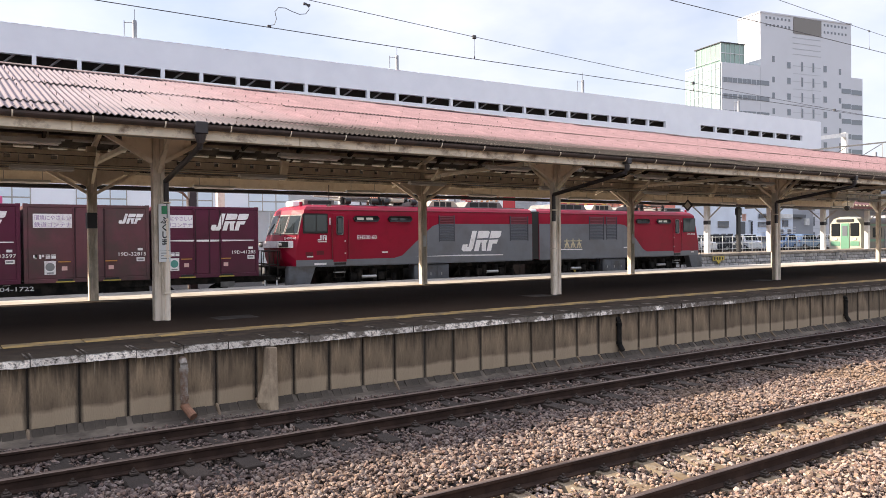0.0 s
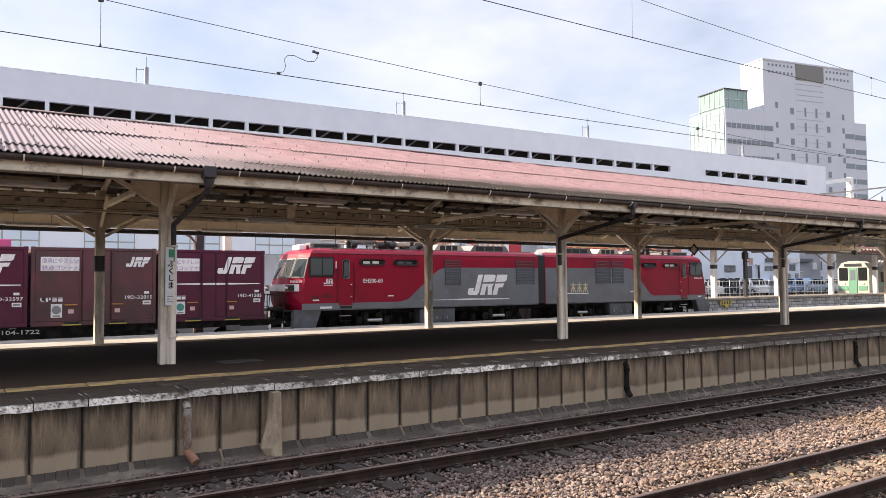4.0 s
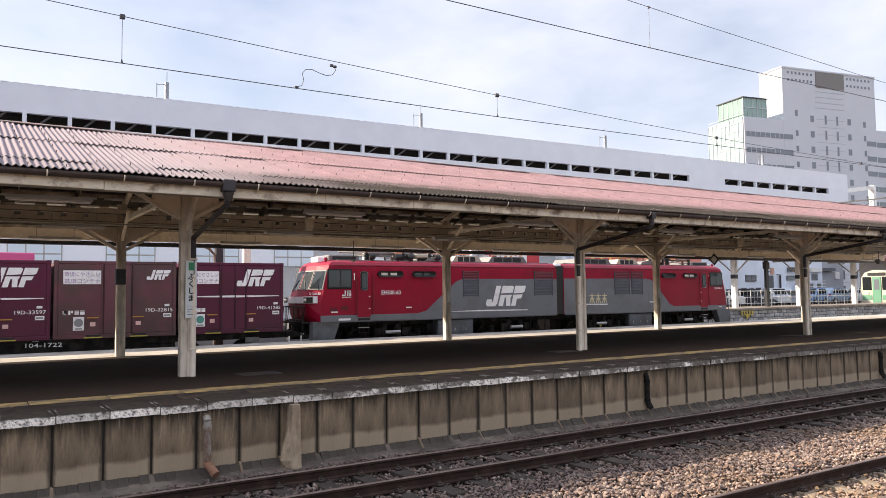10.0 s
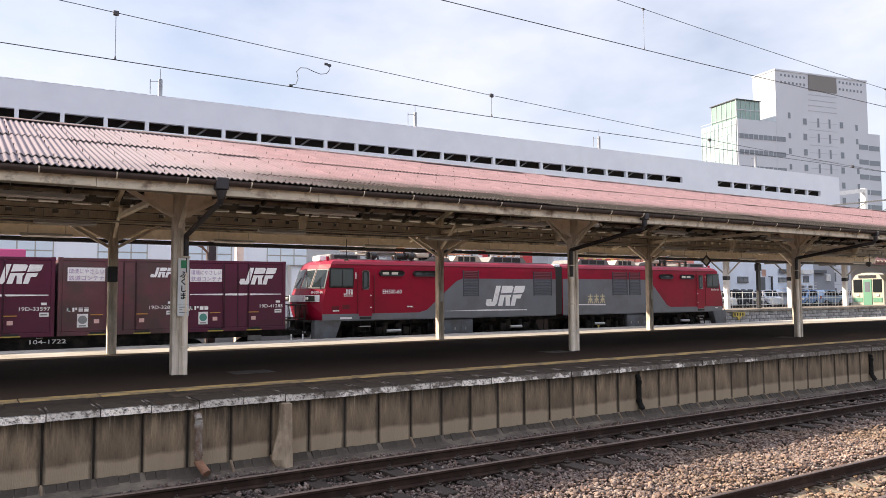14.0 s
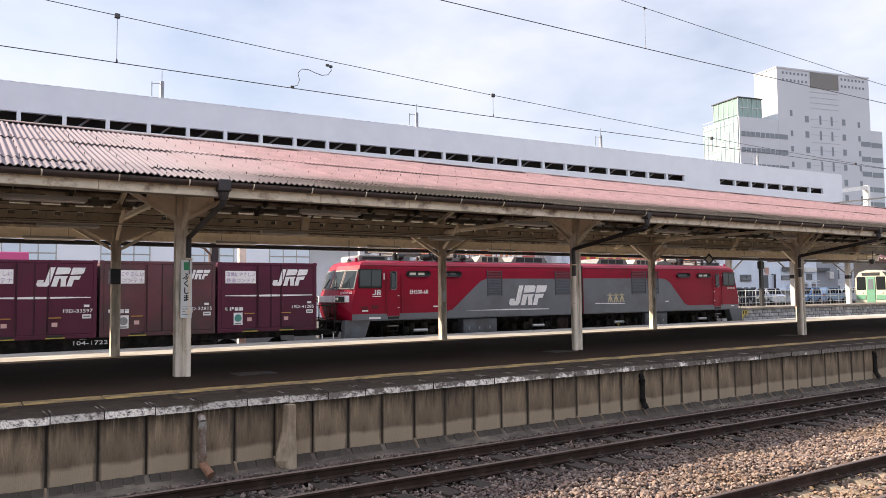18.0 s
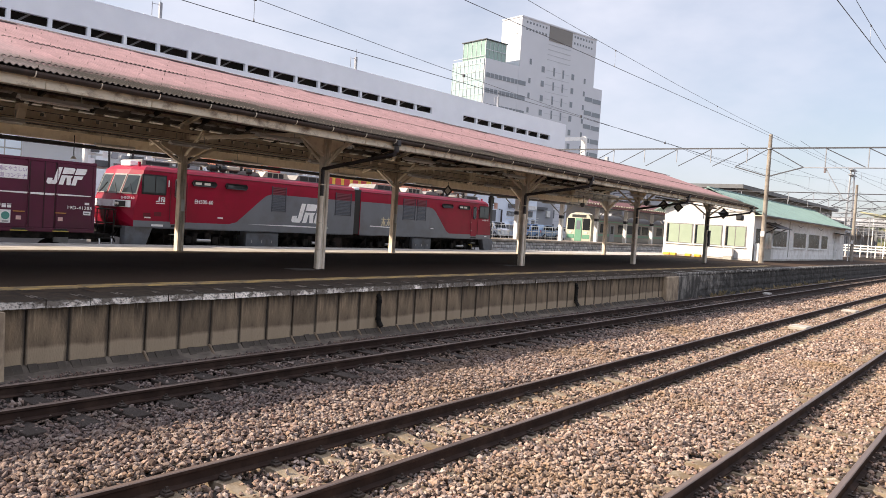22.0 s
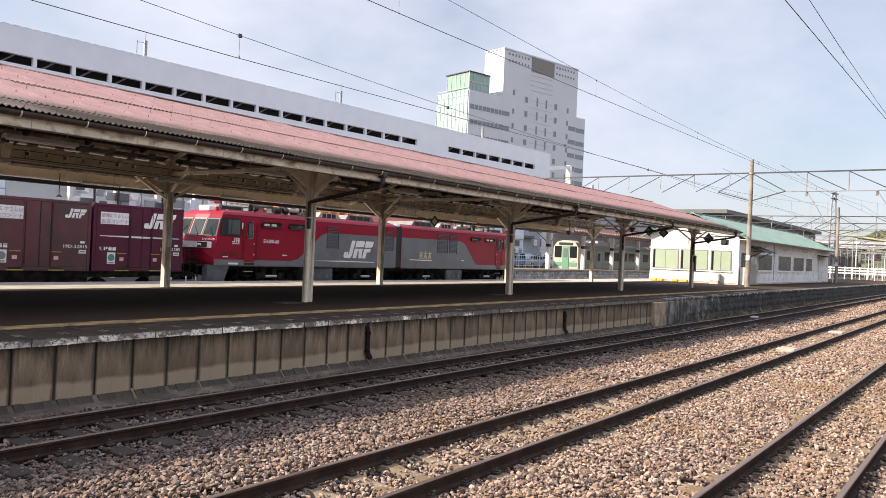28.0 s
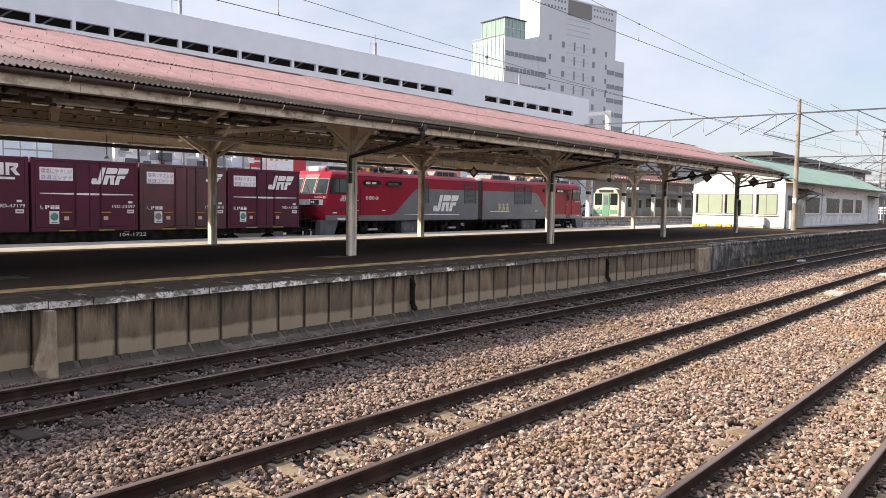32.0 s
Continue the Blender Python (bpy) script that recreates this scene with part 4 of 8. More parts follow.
def canopy():
    c = thing("platform_canopy", "cream steel platform canopy with a faded pink corrugated roof", "canopy", (14, RIDGE_Y, 0))
    rng = random.Random(11)
    slope = math.atan2(RIDGE_Z - EAVE_Z, RIDGE_Y - EAVE_Y)
    full = math.hypot(RIDGE_Z - EAVE_Z, RIDGE_Y - EAVE_Y)
    starts = (0.0, 0.13 * full, 0.55 * full, full)
    meshes = {}
    count = int((C_X1 - C_X0) / 0.91)
    for side in (0, 1):
        for row in range(3):
            for i in range(count):
                x = C_X0 + 0.91 * i
                if side and x < 20:
                    continue
                key = row
                if key not in meshes:
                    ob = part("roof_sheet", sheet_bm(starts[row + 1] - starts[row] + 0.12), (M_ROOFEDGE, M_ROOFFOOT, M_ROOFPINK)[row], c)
                    meshes[key] = ob.data
                else:
                    ob = put("roof_sheet", meshes[key], c)
                d = starts[row] - 0.06
                up = 0.012 * row + rng.uniform(0, 0.005 if row else 0.016)
                tilt = math.degrees(slope) + (rng.uniform(-0.25, 0.25) if row else rng.uniform(-1.6, 0.9)) - 0.2
                if not side:
                    m = pose(x + rng.uniform(-.006, .006), EAVE_Y + d * math.cos(slope), EAVE_Z + d * math.sin(slope) + up + 0.03, tilt, 0, rng.uniform(-.25, .25))
                else:
                    m = pose(x + 0.91, 2 * RIDGE_Y - EAVE_Y - d * math.cos(slope), EAVE_Z + d * math.sin(slope) + up + 0.03, tilt, 0, 180)
                ob.matrix_basis = Matrix.Translation(-c.location) @ m
    # the far slope over the stretch that only its underside shows
    bm = bmesh.new()
    prism(bm, [(RIDGE_Y, RIDGE_Z + 0.02), (2 * RIDGE_Y - EAVE_Y + .06, EAVE_Z), (2 * RIDGE_Y - EAVE_Y + .06, EAVE_Z + 0.03), (RIDGE_Y, RIDGE_Z + 0.05)], "x", C_X0, 20.0)
    part("far_slope", bm, M_ROOFPINK, c)
    # ridge caps
    rm = None
    i = 0
    x = C_X0
    while x < C_X1:
        if rm is None:
            ob = part("ridge_cap", PR([(-0.15, -0.06), (0, -0.01), (0.15, -0.06), (0.15, -0.045), (0, 0.006), (-0.15, -0.045)], "x", 0, 0.94), M_ROOFDULL, c)
            rm = ob.data
        else:
            ob = put("ridge_cap", rm, c)
        ob.matrix_basis = Matrix.Translation(-c.location) @ pose(x, RIDGE_Y, RIDGE_Z + 0.075 + rng.uniform(0, .012), rng.uniform(-2, 2))
        x += 0.91
    # roofing hooks, small dark bolts in lines
    bm = bmesh.new()
    for row in range(3):
        for f in ((0.10,), (0.06, 0.9, 1.7), (0.06, 0.9, 1.7))[row]:
            d = starts[row] + f
            xx = C_X0
            while xx < 34:
                yy, zz = EAVE_Y + d * math.cos(slope), EAVE_Z + d * math.sin(slope)
                tube(bm, (xx, yy, zz + 0.04), (xx, yy - 0.008, zz + 0.072 + 0.008 * row), 0.008, 5)
                xx += 0.508
    tagged(part("roof_bolts", bm, M_GUTTER, c), kind="stuff")
    # rafters, purlins and boards under the roof; rafters and boards hold painted shade
    k = 0
    x = C_X0 + 0.4
    while x < C_X1:
        for s in (0, 1):
            y0 = EAVE_Y + 0.6 if not s else 2 * RIDGE_Y - EAVE_Y - 0.6
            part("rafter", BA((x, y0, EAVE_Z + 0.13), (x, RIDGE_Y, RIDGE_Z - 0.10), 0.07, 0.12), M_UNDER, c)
        x += 1.68
        k += 1
    for f in (0.06, 0.18, 0.31, 0.44, 0.57, 0.70, 0.82, 0.94):
        for s in (0, 1):
            y = EAVE_Y + f * (RIDGE_Y - EAVE_Y)
            y = y if not s else 2 * RIDGE_Y - y
            z = EAVE_Z + f * (RIDGE_Z - EAVE_Z) - 0.02
            part("purlin", B(C_X0, C_X1, y - 0.03, y + 0.03, z - 0.05, z + 0.03), M_PURLIN, c)
    for s in (0, 1):
        for f0, f1 in ((0.0, 0.42), (0.46, 0.72), (0.75, 0.98)):
            y0, y1 = EAVE_Y + f0 * (RIDGE_Y - EAVE_Y), EAVE_Y + f1 * (RIDGE_Y - EAVE_Y)
            z0, z1 = EAVE_Z + f0 * (RIDGE_Z - EAVE_Z), EAVE_Z + f1 * (RIDGE_Z - EAVE_Z)
            if s:
                y0, y1 = 2 * RIDGE_Y - y0, 2 * RIDGE_Y - y1
            part("lining", PR([(y0, z0 + 0.005), (y1, z1 + 0.005), (y1, z1 - 0.008), (y0, z0 - 0.008)], "x", C_X0, C_X1 - .02), M_UNDER, c, "boarded lining with the roof's shade in its colour")
    # fascia boards on both eaves
    for s in (0, 1):
        y = EAVE_Y + 0.10 if not s else 2 * RIDGE_Y - EAVE_Y - 0.10
        x = C_X0
        while x < C_X1 - 0.2:
            w = min(1.83, C_X1 - x)
            part("fascia_board", B(x + 0.004, x + w - 0.004, y - 0.03 + rng.uniform(-.004, .004), y + 0.03, 3.15 + rng.uniform(-.006, .006), 3.375, 0.005), M_FASCIA, c)
            x += w
    part("soffit_board", B(C_X0, C_X1, EAVE_Y + 0.14, EAVE_Y + 0.42, 3.165, 3.185), M_GREYPAINT, c, "grey-brown board under the eave")
    # gutter: half round, on brackets, with hoppers and downpipes
    prof = [(-0.085 * math.cos(a), -0.085 * math.sin(a)) for a in np.linspace(0, math.pi, 9)] + [(0.075 * math.cos(math.pi - a), -0.075 * math.sin(a)) for a in np.linspace(math.pi, 0, 9)]
    for s in (0, 1):
        y = EAVE_Y - 0.02 if not s else 2 * RIDGE_Y - EAVE_Y + 0.02
        x = C_X0
        while x < C_X1:
            part("gutter", PR([(y + a, 3.375 + b) for a, b in prof], "x", x, min(x + 3.6, C_X1)), M_GUTTER, c)
            x += 3.6
    bk = None
    x = 1.01 - 16 * 1.055
    while x < C_X1:
        m = pose(x, EAVE_Y - 0.02, 3.375)
        if bk is None:
            ring = [Vector((0, 0.094 * math.cos(a), -0.094 * math.sin(a))) for a in np.linspace(-0.25, math.pi, 10)]
            ob = part("gutter_bracket", hose([tuple(v) for v in ring[::-1]] + [(0, 0.10, 0.0), (0, 0.105, -0.16)], 0.011), M_CREAM, c)
            bk = ob.data
        else:
            ob = put("gutter_bracket", bk, c)
        ob.matrix_basis = Matrix.Translation(-c.location) @ m
        x += 1.055
    for k in range(-1, 5):
        px = POST_X + POST_S * k
        hx = px + (0.45 if k == 2 else 0.10)
        bm = bmesh.new()
        hw = 0.105 if k < 1 else 0.07
        box(bm, hx - hw, hx + hw, EAVE_Y - 0.13, EAVE_Y + 0.06, 3.22, 3.42 if k < 1 else 3.36, 0.015)
        bmesh.ops.create_cone(bm, cap_ends=True, segments=10, radius1=0.055, radius2=hw * 0.92, depth=0.14, matrix=Matrix.Translation((hx, EAVE_Y - 0.04, 3.14)))
        part("rain_hopper", bm, M_DARKBROWN, c, "dark rainwater hopper")
        side = 0.125 if k == 0 else -0.15
        bm = bmesh.new()
        knee = (px + side, P_Y - 0.10, 2.62)
        tube(bm, (hx, EAVE_Y - 0.04, 3.15), (hx, EAVE_Y + .02, 3.02), 0.05, 10)
        tube(bm, (hx, EAVE_Y + .02, 3.02), knee, 0.05, 10)
        tube(bm, knee, (px + side, P_Y - 0.10, 1.9), 0.05, 10)
        part("downpipe", bm, M_DARKBROWN, c, "dark downpipe")
        part("lower_downpipe", TU((px + side, P_Y - 0.10, 0.0), (px + side, P_Y - 0.10, 1.92), 0.055, 10), M_CREAMNEW, c)
        for z in (0.5, 1.2, 2.2):
            part("pipe_strap", B(px + side - 0.07, px + side + 0.07, P_Y - 0.165, P_Y - 0.03, z, z + 0.03), M_CREAM, c)
    # posts of paired channels with gussets and knee braces
    for line, (y, x_off, n0, n1) in enumerate(((P_Y, 0, -1, 5), (Q_Y, -0.1, -1, 5))):
        for k in range(n0, n1):
            x = POST_X + x_off + POST_S * k
            if x > C_X1:
                continue
            hw = 0.105 if line == 0 else 0.11
            dark = line == 0 and k == 4
            for z0, z1, m in ((0, 3.6 if line == 0 else 3.95, M_POST),):
                bm = bmesh.new()
                box(bm, x - hw, x - hw + 0.075, y - 0.10, y + 0.10, z0, z1, 0.008)
                box(bm, x + hw - 0.085, x + hw, y - 0.10, y + 0.10, z0, z1, 0.008)
                box(bm, x - hw + 0.06, x + hw - 0.07, y - 0.075, y + 0.08, z0, z1)
                part("post", bm, m if not dark else M_GREYPAINT, c)
            zt = 3.53 if line == 0 else 3.76
            bm = bmesh.new()
            for s in (-1, 1):
                prism(bm, [(x + s * hw, zt), (x + s * 0.62, zt), (x + s * 0.62, zt - 0.24), (x + s * hw, zt - 0.50)] if line == 0 else [(x + s * hw, zt), (x + s * 0.78, zt), (x + s * 0.78, zt - 0.50), (x + s * hw, zt - 0.85)], "y", y - 0.02, y + 0.02)
            part("gusset", bm, M_CREAM, c)
            for s in (-1, 1):
                part("knee_brace", BA((x + s * hw, y - 0.02, zt - (0.55 if line == 0 else 1.0)), (x + s * (0.95 if line == 0 else 1.2), y - 0.02, zt - (0.06 if line == 0 else 0.36)), 0.10, 0.075), M_CREAM, c)
                part("cross_brace", BA((x, y + s * 0.1, zt - 0.75), (x, y + s * 1.0, zt - 0.05), 0.07, 0.07), M_CREAM, c)
            # cross beam over the pair of posts, bottom chord of a truss
            if line == 0:
                bm = bmesh.new()
                box(bm, x - 0.06, x + 0.06, EAVE_Y + 0.75, 2 * RIDGE_Y - EAVE_Y - 0.75, 3.50, 3.60)
                part("cross_beam", bm, M_CREAM, c)
                for s in (0, 1):
                    yy = EAVE_Y + 0.2 if not s else 2 * RIDGE_Y - EAVE_Y - 0.2
                    part("principal_rafter", BA((x, yy, 3.38), (x, RIDGE_Y, RIDGE_Z - 0.12), 0.10, 0.12), M_CREAM, c)
                xm = x + POST_S / 2
                if xm < C_X1:
                    for yy in (Q_Y - 0.1,):
                        bm = bmesh.new()
                        prism(bm, [(yy - 0.30, 3.80), (yy + 0.30, 3.80), (yy + 0.05, 3.26), (yy - 0.05, 3.26)], "x", xm - 0.10, xm + 0.10)
                        part("hanger", bm, M_CREAM, c)
    # longitudinal beams; the inner ones are built up, with square openings
    part("edge_beam", B(C_X0, C_X1, P_Y - 0.07, P_Y + 0.07, 3.46, 3.56), M_CREAM, c)
    for y, z0, z1 in ((Q_Y, 3.37, 3.79),):
        x = C_X0
        me = None
        while x < C_X1 - 0.5:
            if me is None:
                bm = bmesh.new()
                w = 0.51
                box(bm, 0, w, -0.05, 0.05, 0.31, z1 - z0)
                box(bm, 0, w, -0.05, 0.05, 0, 0.205)
                box(bm, 0, w / 2 - 0.075, -0.05, 0.05, 0.205, 0.31)
                box(bm, w / 2 + 0.075, w, -0.05, 0.05, 0.205, 0.31)
                ob = part("openwork_beam", bm, M_CREAM, c)
                me = ob.data
            else:
                ob = put("openwork_beam", me, c)
            ob.matrix_basis = Matrix.Translation(-c.location) @ pose(x, y, z0)
            x += 0.51
    # girder angles standing proud of the openwork web
    for z in (3.36, 3.69):
        part("girder_angle", B(C_X0, C_X1, Q_Y - 0.12, Q_Y - 0.05, z, z + 0.10), M_CREAM, c)
    # thin black strips painted in as shadow lines along the angles
    for z in (3.348, 3.462, 3.678):
        part("girder_gap", B(C_X0, C_X1, Q_Y - 0.122, Q_Y - 0.04, z, z + 0.012), M_DARK, c)
    # deep inner board along the far eave
    part("far_eave_board", B(C_X0, C_X1, 23.14, 23.2, 3.15, 3.5), M_CREAM, c, "cream board inside the far eave")
    part("far_soffit", B(C_X0, C_X1, 23.3, 23.6, 3.02, 3.13), M_DARK, c, "dark cable trough under the far eave")
    # pale slats added in place of light glimpsed between the roof timbers
    lm = None
    for y, z, step in ((20.95, 4.06, 0.62), (21.45, 3.91, 0.72)):
        x = C_X0 + 0.3
        while x < C_X1 - 0.6:
            if lm is None:
                ob = part("roof_lath", B(0, 0.44, -0.045, 0.045, -0.02, 0.02), M_GLIMPSE, c)
                lm = ob.data
            else:
                ob = put("roof_lath", lm, c)
            ob.matrix_basis = Matrix.Translation(-c.location) @ pose(x + rng.uniform(-.05, .05), y, z + rng.uniform(-.01, .01), -19 + rng.uniform(-3, 3))
            x += step
    # conduits
    for y, z in ((12.95, 3.22), (13.9, 3.34), (20.2, 3.34)):
        part("conduit", TU((C_X0, y, z), (C_X1, y, z), 0.018, 6), M_GREYPAINT, c, "thin grey conduit")
    # dark bands on some of the rear posts, labels on others
    for k, z0, z1, m, lb in ((0, 1.85, 2.25, M_DARK, "black wrapped band"),):
        x = POST_X - 0.1 + POST_S * k
        part("band", B(x - 0.135, x + 0.10, Q_Y - 0.135, Q_Y + 0.135, z0, z1), m, c, lb)
    for k in (1, 2):
        x = POST_X - 0.1 + POST_S * k
        part("notice", B(x - 0.06, x + 0.05, Q_Y - 0.132, Q_Y - 0.122, 1.25, 1.62), M_WHITE, c, "small white notice")


def lamps_and_signs():
    rng = random.Random(4)
    # strip lights under the canopy
    proto = None
    for y in (13.75, 18.6, 22.6):
        for k in range(-2, 9):
            x = POST_X - 2.4 + POST_S / 2 * k + (0.9 if y > 15 else 0)
            if x > 43:
                continue
            if proto is None:
                proto = thing("strip_light", "white fluorescent strip light under the canopy", "ceiling light", (x, y, 3.02), "canopy strip lights")
                bm = bmesh.new()
                prism(bm, [(y - 0.11, 3.10), (y + 0.11, 3.10), (y + 0.05, 3.17), (y - 0.05, 3.17)], "x", x - 0.63, x + 0.63)
                part("housing", bm, M_WHITE, proto)
                part("tube", TU((x - 0.6, y, 3.08), (x + 0.6, y, 3.08), 0.016, 8), M_WHITE, proto, "unlit glass tube")
                for s in (-0.45, 0.45):
                    part("hanger", TU((x + s, y, 3.16), (x + s, y, 3.40), 0.01, 5), M_GREYPAINT, proto)
            else:
                copy_thing(proto, pose(x, y, 3.02))
    # station name board on the post
    x, y = POST_X + 0.075, P_Y - 0.135
    s = thing("station_name_sign", "upright white station name sign with a green square", "sign", (x, y, 1.1))
    part("board", B(x - 0.105, x + 0.105, y - 0.012, y, 1.10, 2.19, 0.004), M_WHITEPLAIN, s)
    part("green_square", B(x - 0.05, x + 0.05, y - 0.016, y - 0.01, 2.0, 2.15), M_GREEN, s)
    for i, ch in enumerate("ふくしま"):
        text("lettering", ch, 0.14, x - 0.07, y - 0.0145, 1.83 - 0.135 * i, M_INK, s, bold=0.028)
    for i in range(3):
        part("small_print", B(x - 0.07, x + 0.07 - 0.02 * i, y - 0.016, y - 0.01, 1.16 + 0.05 * i, 1.175 + 0.05 * i), M_INKGREY, s)
    part("rule", B(x - 0.1, x + 0.1, y - 0.016, y - 0.01, 1.31, 1.315), M_INKGREY, s)
    # loudspeakers
    for k, (x, y) in enumerate(((-0.3, 15.6), (33.0, 13.9), (38.5, 20.0))):
        t = thing("loudspeaker", "black horn loudspeaker hung from the canopy", "loudspeaker", (x, y, 2.85), "platform loudspeakers")
        bm = bmesh.new()
        bmesh.ops.create_cone(bm, cap_ends=True, segments=12, radius1=0.13, radius2=0.05, depth=0.2, matrix=pose(x, y, 2.9, 70, 0, 40 + 20 * k))
        part("horn", bm, M_DARK, t)
        part("bracket", TU((x, y, 2.92), (x, y, 3.42), 0.015, 6), M_DARK, t)
    # diamond stop markers on dark arms by the last posts
    for k, (x, y, z, r) in enumerate(((37.5, 14.9, 3.02, 0.26), (39.3, 14.8, 3.0, 0.27), (46.6, 14.7, 3.0, 0.33), (29.0, 22.4, 2.95, 0.28))):
        t = thing("stop_marker", "dark diamond-shaped stop marker hung under the canopy", "sign", (x, y, z - r), "stop markers")
        bm = bmesh.new()
        prism(bm, [(y - r, z), (y, z - r), (y + r, z), (y, z + r)], "x", x - 0.015, x + 0.015)
        part("plate", bm, M_DARK, t)
        bm = bmesh.new()
        q = r * 0.62
        prism(bm, [(y - q, z), (y, z - q), (y + q, z), (y, z + q)], "x", x - 0.02, x - 0.014)
        part("inner_plate", bm, M_GREYPAINT if k != 2 else M_DARK, t)
        part("hook", TU((x, y, z + r - 0.03), (x, y, 3.36 if x < 45 else z + r + 0.1), 0.012, 5), M_DARK, t)
    a = thing("sign_arm", "dark steel arm that carries signs beside the last post", "bracket", (44, P_Y, 3.0))
    part("arm", BA((36.0, P_Y, 3.33), (43.9, P_Y, 3.26), 0.05, 0.06), M_DARK, a)
    part("arm", BA((44.0, P_Y, 2.95), (53.0, 14.2, 3.45), 0.05, 0.06), M_DARK, a)
    part("stay", BA((44.0, P_Y, 3.4), (48.6, 14.5, 3.2), 0.03, 0.03), M_DARK, a)
    t = thing("signal_lamp", "small dark lamp unit hung from the arm", "signal", (49.3, 14.5, 2.7))
    part("case", B(49.1, 49.5, 14.3, 14.7, 2.7, 3.05, 0.05), M_DARK, t)
    part("hood", TU((49.05, 14.5, 2.9), (49.3, 14.5, 2.9), 0.15, 10), M_DARK, t)
    part("hook", TU((49.3, 14.5, 3.0), (49.3, 14.47, 3.26), 0.02, 6), M_DARK, t)
    # equipment on the last post
    t = thing("equipment_box", "dark equipment boxes strapped to the last canopy post", "box", (43.9, 14.6, 1.0))
    part("case", B(43.75, 44.0, 14.52, 14.63, 1.0, 1.9, 0.02), M_DARK, t)
    part("lid", B(43.72, 43.76, 14.5, 14.62, 1.5, 1.85), M_DARK, t)
    # the posts of the far canopy edge and a hanging lamp behind the train
    t = thing("hanging_lamp", "small white lamp on a thin stem", "lamp", (10.8, 22.4, 2.55))
    part("stem", TU((10.8, 22.4, 2.7), (10.8, 22.4, 3.3), 0.012, 6), M_DARK, t)
    bm = bmesh.new()
    bmesh.ops.create_cone(bm, cap_ends=True, segments=12, radius1=0.09, radius2=0.03, depth=0.08, matrix=Matrix.Translation((10.8, 22.4, 2.64)))
    part("shade", bm, M_WHITE, t)


canopy()
lamps_and_signs()


# ---- the freight train ----
LOCO_S = 26.32          # y of the locomotive's near side
CONT_S = 26.497         # y of the containers' near side
MOVERS = []
WHEELS = []


def logo_shapes(x, z, w, h):
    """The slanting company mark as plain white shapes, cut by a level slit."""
    k = 0.30 * h
    u = w / 1.14
    def P(pts):
        return [(x + a * u + k * b, z + b * h) for a, b in pts]
    return [P([(0.16, 1.0), (0.16, 0.22), (0.12, 0.22), (0.12, 0.34), (-0.02, 0.34), (-0.02, 0.1), (0.03, 0.0), (0.25, 0.0), (0.29, 0.15), (0.29, 1.0)]),
            P([(0.335, 1.0), (0.335, 0.62), (0.655, 0.66), (0.665, 0.93), (0.62, 1.0)]),
            P([(0.335, 0.55), (0.335, 0.0), (0.465, 0.0), (0.465, 0.42), (0.50, 0.42), (0.555, 0.0), (0.675, 0.0), (0.63, 0.38), (0.655, 0.55)]),
            P([(0.695, 1.0), (0.695, 0.62), (0.96, 0.65), (1.0, 0.72), (1.0, 1.0)]),
            P([(0.695, 0.55), (0.695, 0.0), (0.82, 0.0), (0.82, 0.36), (0.94, 0.36), (0.96, 0.57)])]


